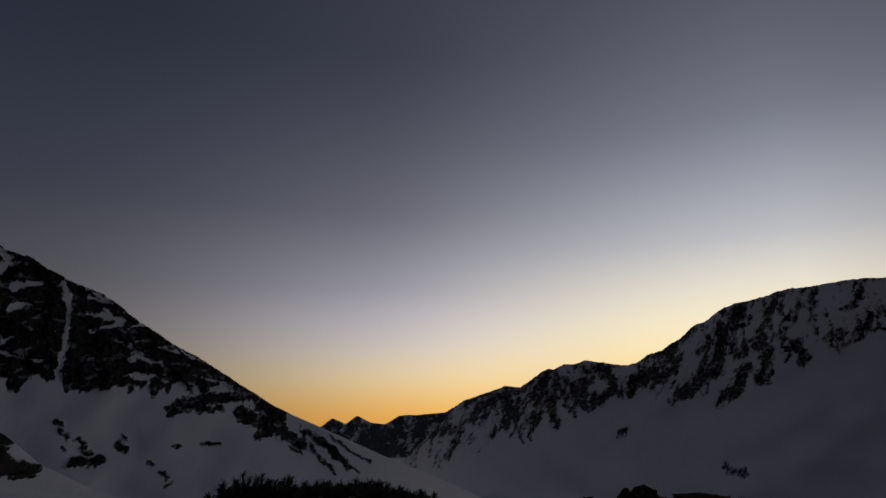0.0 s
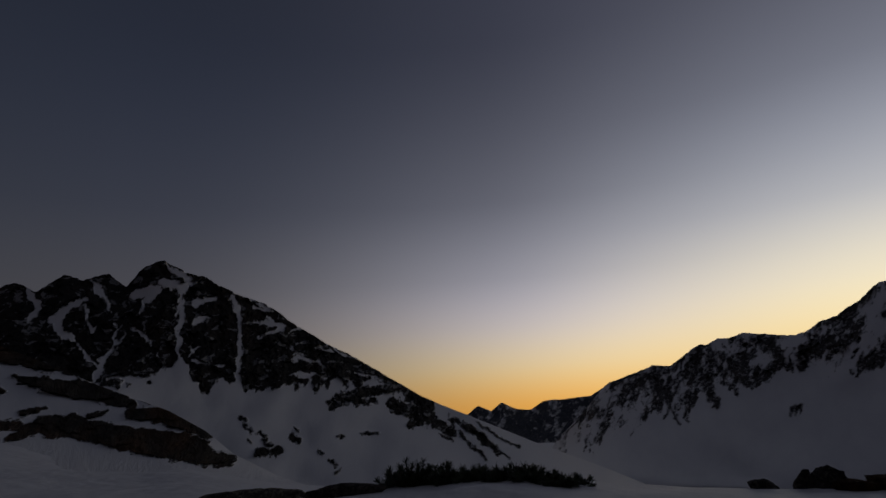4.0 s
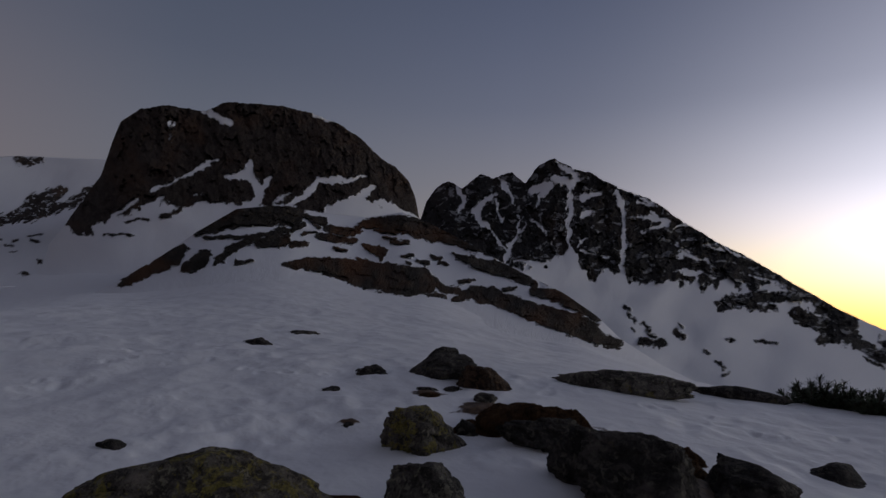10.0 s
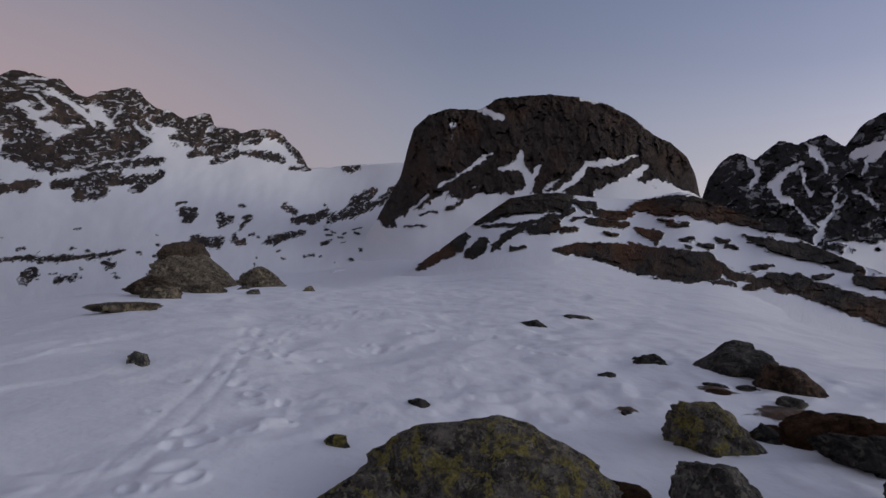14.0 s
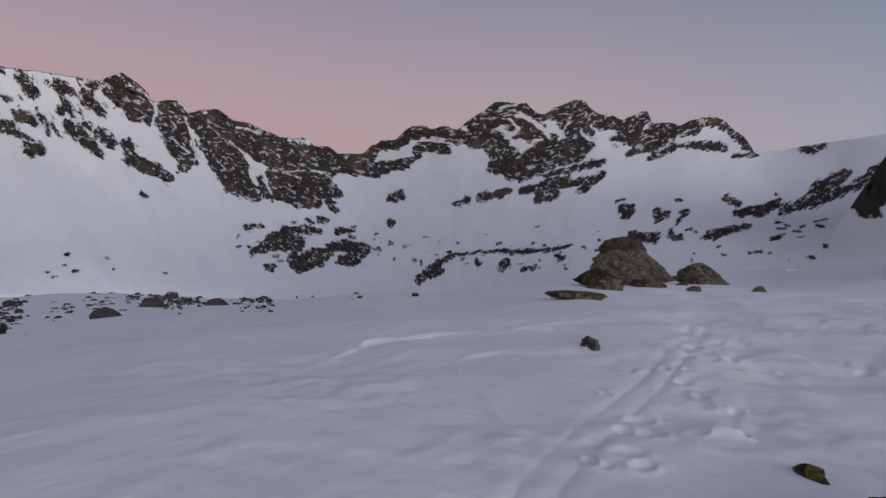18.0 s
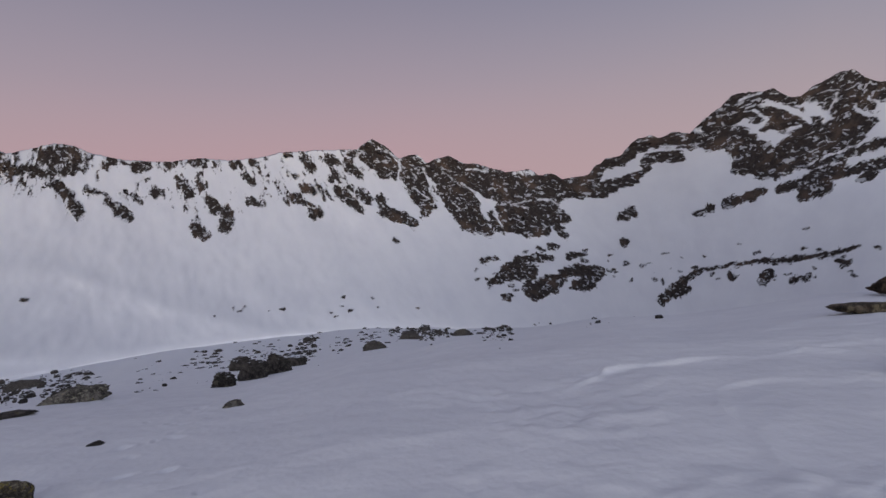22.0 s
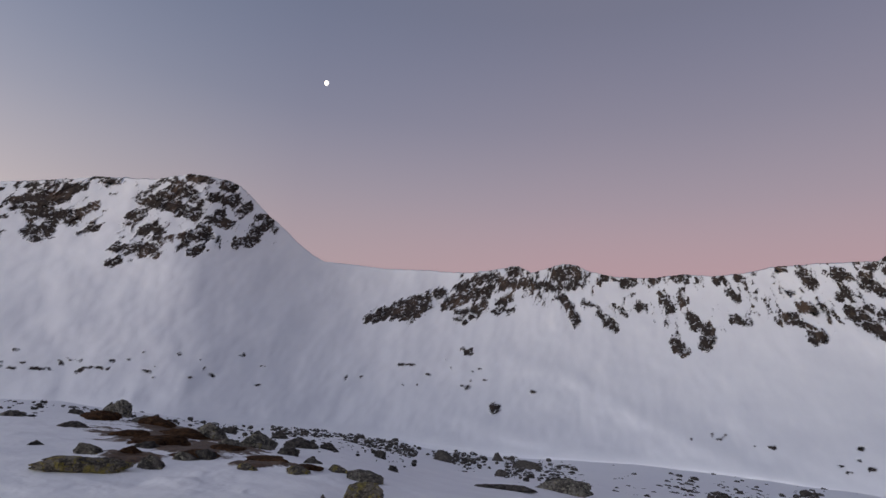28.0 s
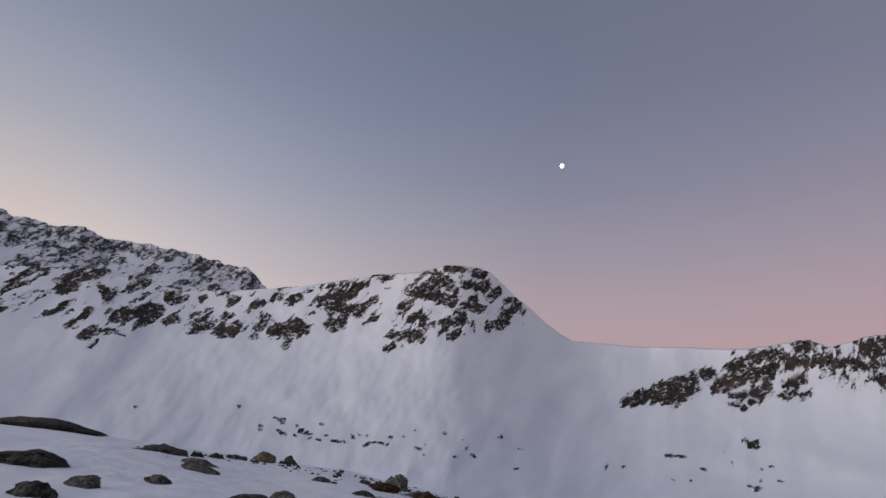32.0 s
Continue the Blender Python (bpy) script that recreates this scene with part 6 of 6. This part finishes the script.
SMALL = "stones in the snow"
STONES = [   # bearing, elevation of the foot, width, height, look (0 lichen, 1 grey, 2 dark)
    (90.2, -20.6, 4.2, 1.2, 0), (81.7, -16.7, 3.6, 1.0, 2), (60.8, -15.8, 1.5, 0.8, 2), (70.2, -8.0, 3.8, 0.8, 2), (66.0, -7.2, 3.2, 0.4, 2), (58.3, -11.2, 4.2, 1.0, 2), (60.2, -10.6, 1.0, 0.4, 2), (71.9, -18.4, 2.9, 1.3, 1),
    (109.1, -12.3, 2.3, 1.3, 1), (15.8, -15.3, 5.6, 1.3, 2), (10.7, -17.1, 5.0, 1.9, 2), (48.1, -16.5, 4.4, 1.9, 2), (46.5, -13.6, 3.3, 1.1, 1), (53.0, -12.8, 2.7, 0.5, 2), (50.4, -12.4, 2.2, 0.4, 2)]
STONES_B = [(6.6, -13.9, 2.6, 1.7, 2), (4.2, -13.6, 2.2, 1.2, 2), (-14.5, -10.0, 2.6, 0.8, 2), (-17.4, -9.8, 2.0, 1.7, 2), (-19.3, -9.7, 3.8, 1.8, 2), (-28.5, -9.2, 2.6, 0.9, 2), (-33.7, -8.9, 1.8, 0.7, 2), (-36.5, -8.9, 2.4, 0.6, 2), (94.1, -5.4, 1.6, 0.7, 0),
            (100.6, -5.2, 1.5, 0.5, 1), (156.4, -9.2, 3.3, 1.0, 2), (191.3, -13.2, 1.8, 0.7, 1), (181.9, -14.1, 2.0, 0.4, 2), (170.6, -12.9, 2.2, 0.7, 1), (195.8, -14.8, 2.4, 1.6, 1)]
STONES_C = [(198.6, -14.4, 3.4, 1.6, 0), (195.6, -14.7, 2.8, 1.4, 1), (206.8, -13.5, 1.0, 1.1, 0), (209.2, -7.9, 3.9, 1.1, 2), (218.0, -9.6, 2.6, 1.1, 2), (202.8, -15.2, 2.2, 0.9, 1), (227.3, -9.2, 2.7, 0.9, 1), (222.4, -10.2, 2.9, 1.6, 1),
            (233.2, -5.8, 2.4, 0.5, 1), (209.4, -10.7, 4.0, 0.8, 0), (203.0, -10.9, 4.4, 1.2, 1), (205.6, -10.2, 3.4, 0.8, 0), (229.0, -6.6, 3.0, 0.6, 2), (244.5, -6.1, 4.4, 0.8, 1), (247.4, -4.9, 5.4, 0.7, 2), (244.2, -5.6, 3.6, 0.6, 1)]
STONES_D = [(242.8, -4.7, 2.0, 0.6, 2), (247.0, -7.3, 3.0, 0.8, 1), (256.3, -8.9, 4.0, 1.5, 2), (253.0, -8.0, 3.6, 1.0, 1), (236.3, -4.5, 2.6, 0.9, 2), (226.3, -5.3, 1.6, 1.0, 2), (240.9, -4.6, 1.8, 0.5, 2), (231.0, -8.4, 1.4, 0.4, 2),
            (210.8, -8.8, 2.4, 0.8, 2), (200.2, -9.6, 2.0, 0.6, 2), (216.1, -6.8, 1.4, 0.7, 2), (221.0, -5.5, 1.4, 0.7, 2), (-31.5, -9.3, 1.8, 0.4, 2), (62.4, -12.6, 2.6, 0.3, 2), (189.4, -9.2, 1.6, 0.8, 2)]
STONES_E = [(228.5, -5.6, 2.0, 0.6, 2), (223.6, -6.3, 2.4, 0.8, 1), (215.8, -8.6, 3.0, 0.9, 1), (223.0, -8.6, 2.4, 0.6, 2), (219.6, -9.6, 3.0, 0.8, 1), (211.6, -7.2, 2.2, 0.8, 2), (206.5, -8.0, 2.6, 0.8, 2), (214.4, -10.6, 2.6, 0.8, 0), (208.0, -9.4, 2.2, 0.7, 1), (201.6, -8.4, 2.0, 0.8, 2),
            (189.8, -7.7, 1.6, 0.9, 2), (186.8, -8.3, 3.4, 0.8, 2), (195.1, -8.1, 2.8, 1.1, 2), (192.8, -8.0, 1.5, 0.6, 2), (152.6, -8.4, 4.1, 1.1, 2), (147.1, -8.4, 3.2, 0.8, 2)]
LOOK = ((LICHEN, "small stone with yellow-green lichen in the snow", "lichen_stone"), (GNEISS, "small grey stone half sunk in the snow", "grey_stone"), (DARK, "small dark stone half sunk in the snow", "dark_stone"))
for k, (a, e, w, h, look_) in enumerate(STONES + STONES_B + STONES_C + STONES_D + STONES_E):
    m, lab, nm = LOOK[look_]
    m = BRIGHT if k == 0 else m
    boulder(nm, lab, a, e, w, h, m, 0.6 + 0.08 * (k % 5), 19 * (k % 7 - 3), SMALL, "stone", sink=0.5, sub=4, cuts=9, rough=0.14 + 0.02 * (k % 4), tail=(0.0, 0.4, -0.4, 0.55)[k % 4], box=(0.0, 0.35, 0.1)[k % 3])

# ---- hummocks of dry turf ----
SODS = [(45.6, -15.2, 4.0, 1.4), (42.4, -14.8, 4.6, 1.5), (39.4, -14.8, 4.2, 1.5), (27.2, -16.6, 4.4, 1.6), (44.4, -16.2, 8.4, 2.8), (41.0, -16.6, 8.0, 3.9), (37.6, -16.4, 5.6, 3.6), (48.2, -16.3, 4.6, 1.3), (43.2, -14.0, 2.8, 0.7), (26.8, -17.8, 4.6, 2.0), (60.3, -23.8, 7.2, 1.9), (28.6, -19.4, 3.6, 1.8), (60.9, -15.7, 1.5, 0.5), (52.6, -13.3, 2.6, 0.3), (37.4, -16.8, 4.2, 1.6)]
SODS_B = [
        (-24.2, -9.8, 7.0, 0.9), (-30.5, -9.4, 4.4, 0.6), (-34.4, -9.2, 6.0, 0.7), (-21.0, -9.9, 4.0, 0.8), (227.0, -6.1, 4.4, 0.8), (222.4, -6.5, 4.0, 1.0), (220.0, -7.3, 5.0, 0.9), (224.6, -7.6, 4.0, 0.7), (222.0, -8.4, 6.0, 0.9), (216.0, -8.8, 4.6, 0.7),
        (218.8, -9.4, 5.0, 0.7), (212.4, -9.6, 4.6, 0.6), (224.2, -9.2, 2.6, 0.9), (208.6, -10.2, 3.4, 0.5)]
for k, (a, e, w, h) in enumerate(SODS + SODS_B):
    boulder("turf_hummock", "hummock of rusty brown dry turf in the snow", a, e, w, h, TURF_SOD, 0.75, 23 * (k % 5 - 2), "hummocks of dry turf", "turf", sink=0.4, sub=5, cuts=5, rough=0.14, round_=0.1, tail=(0.3, -0.3, 0)[k % 3])

# ---- moraine: blocks along the brow, and the scatter between them ----
ROCKS = [boulder_mesh("moraine_rock", 1, 0.8, 0.75, 300 + k, sub=3, cuts=9, rough=0.26, tail=(0, 0.5, -0.5)[k % 3], box=(0.3, 0)[k % 2]) for k in range(10)]
for me in ROCKS:
    me.materials.append(MORAINE)
rng = np.random.default_rng(21)


def scatter(count, path, spread, size, reach, label, group):
    """Blocks near a line of (bearing, elevation) pairs; size: the range of widths in degrees; reach: how far off the snow is there."""
    ba = np.array([p[0] for p in path], float)
    be = np.array([p[1] for p in path], float)
    for k in range(count):
        a = rng.uniform(ba.min(), ba.max())
        e = np.interp(a, ba, be) + rng.normal() * spread
        r = range_at(a, min(e, -1.0), 8.0) if reach is None else reach * rng.uniform(0.95, 1.05)
        z = float(ground_base(a, r))
        w = r * radians(size[0] * (size[1] / size[0]) ** (rng.uniform() ** 2.2))
        ob = new("moraine_rock", ROCKS[rng.integers(10)])
        ob.matrix_basis = Matrix.Translation(bearing(a, r, z - 0.16 * w)) @ pose(0, 0, 0, rng.uniform(-15, 15), rng.uniform(-15, 15), rng.uniform(0, 360)) @ Matrix.Diagonal((w, w, w * rng.uniform(0.45, 0.85), 1))
        tagged(ob, label, "rock", group)


MOR = "moraine rocks"
DARKROCK = "dark moraine rock partly covered with snow"
scatter(120, [(150, -7.3), (160, -7.9), (168, -8.6), (178, -9.0), (188, -8.4), (197, -7.9)], 0.5, (0.45, 1.7), None, DARKROCK, MOR)
scatter(50, [(142, -8.2), (152, -7.6), (160, -8.0), (166, -8.7)], 0.2, (0.35, 1.3), None, DARKROCK, MOR)
scatter(80, [(192, -7.9), (202, -7.2), (211, -6.3), (220, -5.4), (228, -4.9)], 0.4, (0.35, 1.4), None, DARKROCK, MOR)
scatter(50, [(214, -5.4), (226, -4.7), (236, -4.6), (246, -4.5)], 0.16, (0.35, 1.5), None, DARKROCK, MOR)
scatter(30, [(127, -7.2), (134, -7.6), (140, -7.8)], 0.3, (0.25, 1.1), None, DARKROCK, MOR)


def rubble(name, label, count, path, spread, size, seed, on=None):
    """Small stones past counting, joined into one mesh."""
    rg = np.random.default_rng(seed)
    src = [np.array([v.co[:] for v in me.vertices]) for me in RUBBLE]
    fac = np.array([p.vertices[:] for p in RUBBLE[0].polygons])
    ba = np.array([p[0] for p in path], float)
    be = np.array([p[1] for p in path], float)
    vs, fs, n = [], [], 0
    for k in range(count):
        a = rg.uniform(ba.min(), ba.max())
        if fbm(np.array([a * 0.35]), 1.7, seed, 3)[0] < -0.15:
            continue
        e = np.interp(a, ba, be) + rg.normal() * spread
        if on is None:
            r = range_at(a, min(e, -1.0), 8.0)
            z = float(ground_base(a, r))
        else:
            r = on
            z = EYE + r * math.tan(radians(e))
        w = r * radians(size[0] * (size[1] / size[0]) ** (rg.uniform() ** 2))
        p = src[k % len(src)] * np.array([w, w, w * rg.uniform(0.5, 1.0)])
        c, s = math.cos(k), math.sin(k)
        p = p @ np.array([[c, s, 0], [-s, c, 0], [0, 0, 1]])
        vs.append(p + np.array(bearing(a, r, z - 0.12 * w)))
        fs.append(fac + n)
        n += len(p)
    ob = mesh_object(name, np.concatenate(vs), np.concatenate(fs), MORAINE, smooth_faces=False)
    return tagged(ob, label, "stones", kind="stuff")


RUBBLE = [boulder_mesh("rubble", 1, 0.8, 0.7, 500 + k, sub=2, cuts=7, rough=0.24) for k in range(6)]
rubble("moraine_rubble", "small dark stones strewn over the snowy moraine", 4300, [(142, -8.3), (152, -7.7), (160, -8.0), (168, -8.4), (178, -8.8), (188, -8.3), (200, -7.5), (211, -6.4), (222, -5.3), (232, -4.8)], 0.55, (0.14, 0.8), 61)
rubble("bench_rubble", "small dark stones on a snowy bench", 300, [(214, -5.5), (226, -4.9), (236, -4.8), (250, -4.7)], 0.22, (0.14, 0.6), 62)


# ---- dwarf pines on the brow ----
def twig_material(name, a, b):
    m, nt, bs = material(name)
    co = nt.nodes.new("ShaderNodeTexCoord").outputs["Object"]
    nt.links.new(ramp_of(nt, noise_tex(nt, co, 6.0, 4, 0.6), [(0.3, a), (0.7, b)]), bs.inputs["Base Color"])
    bs.inputs["Roughness"].default_value = 0.7
    return m


NEEDLE = twig_material("pine_needles", (0.02, 0.032, 0.014), (0.05, 0.065, 0.03))
BARK = twig_material("pine_bark", (0.05, 0.035, 0.025), (0.10, 0.075, 0.055))


def tube(bm, pts, r0, r1, sides=5):
    rings = []
    for i, p in enumerate(pts):
        t = i / (len(pts) - 1)
        d = (pts[min(i + 1, len(pts) - 1)] - pts[max(i - 1, 0)]).normalized()
        s = d.cross(Vector((0.3, 0.2, 1))).normalized()
        q = d.cross(s)
        rr = r0 + (r1 - r0) * t
        rings.append([bm.verts.new(p + (s * math.cos(k * math.tau / sides) + q * math.sin(k * math.tau / sides)) * rr) for k in range(sides)])
    for a, b in zip(rings, rings[1:]):
        for k in range(sides):
            bm.faces.new((a[k], a[(k + 1) % sides], b[(k + 1) % sides], b[k]))


def dwarf_pine(az, el, w, h, shoots, seed, label):
    """A low mountain pine: branches that creep out and bend up into needled shoots."""
    rg = random.Random(seed)
    r = range_at(az, el)
    wm, hm = r * radians(w), r * radians(h)
    thing = new("dwarf_pine")
    thing.matrix_basis = Matrix.Translation(bearing(az, r + 0.3, float(ground_z(az, r + 0.3)) - 0.04)) @ pose(0, 0, 0, 0, 0, az)
    tagged(thing, label, "shrub", "dwarf pines on the brow")
    leaf = bmesh.new()
    for k in range(shoots):
        bx = rg.uniform(-0.5, 0.5) * wm
        by = rg.uniform(-0.3, 0.3) * wm * 0.5
        top = hm * rg.choice((0.35, 0.5, 0.62, 0.75, 1.0)) * rg.uniform(0.85, 1.05) * (1 - 0.55 * abs(2 * bx / wm) ** 2)
        out = Vector((bx * 0.35 + rg.uniform(-0.3, 0.3), rg.uniform(-0.25, 0.25), 0))
        p0 = Vector((bx * 0.75, by * 0.7, 0))
        pts = [p0, p0 + out * 0.6 + Vector((0, 0, top * 0.25)), p0 + out * 1.0 + Vector((0, 0, top * 0.6)), p0 + out * 1.15 + Vector((0, 0, top))]
        bm = bmesh.new()
        tube(bm, pts, 0.016, 0.006)
        part("branch", bm, BARK, thing)
        n = 70
        for j in range(n):
            t = 0.25 + 0.75 * (j + rg.random()) / n
            i = min(int(t * 3), 2)
            c = pts[i].lerp(pts[i + 1], t * 3 - i)
            ax = (pts[i + 1] - pts[i]).normalized()
            an = rg.uniform(0, math.tau)
            s = ax.cross(Vector((0.3, 0.2, 1))).normalized()
            side = s * math.cos(an) + ax.cross(s) * math.sin(an)
            ln = rg.uniform(0.08, 0.14) * (1.15 - 0.35 * t)
            tip = c + (side * 0.8 + ax * rg.uniform(0.4, 0.9)).normalized() * ln
            wd = ax.cross(side) * 0.010
            leaf.faces.new((leaf.verts.new(c - wd), leaf.verts.new(c + wd), leaf.verts.new(tip + wd * 0.3), leaf.verts.new(tip - wd * 0.3)))
    part("needles", leaf, NEEDLE, thing, "dark green pine needles")


PINE = "low dark mountain pine bush on a snow brow"
for k, (a, e, w, h, n) in enumerate([(17.2, -9.9, 3.4, 2.5, 44), (14.2, -10.0, 3.2, 2.1, 40), (11.0, -10.1, 4.2, 1.6, 50), (7.0, -10.4, 5.4, 1.4, 60), (3.0, -10.7, 4.6, 1.2, 44), (-26, -9.8, 3.0, 0.8, 25)]):
    dwarf_pine(a, e, w, h, n, 40 + k, PINE)


# ---- moon ----
def moon():
    bm = bmesh.new()
    bmesh.ops.create_icosphere(bm, subdivisions=4, radius=1.0)
    m = bpy.data.materials.new("moonlit_disc")
    m.use_nodes = True
    b = m.node_tree.nodes["Principled BSDF"]
    b.inputs["Base Color"].default_value = (0.8, 0.8, 0.78, 1)
    b.inputs["Emission Color"].default_value = (1.0, 0.98, 0.93, 1)
    b.inputs["Emission Strength"].default_value = 2.2
    me = bpy.data.meshes.new("moon")
    bm.to_mesh(me)
    bm.free()
    me.materials.append(m)
    ob = new("moon", me)
    d = 4200.0
    e = radians(28.5)
    ob.matrix_basis = Matrix.Translation(bearing(211.5, d * math.cos(e), EYE + d * math.sin(e))) @ pose(0, 0, 0, 0, 12, 211.5) @ Matrix.Diagonal((16, 18, 20, 1))
    tagged(ob, "bright gibbous moon in the dusk sky", "moon")


moon()
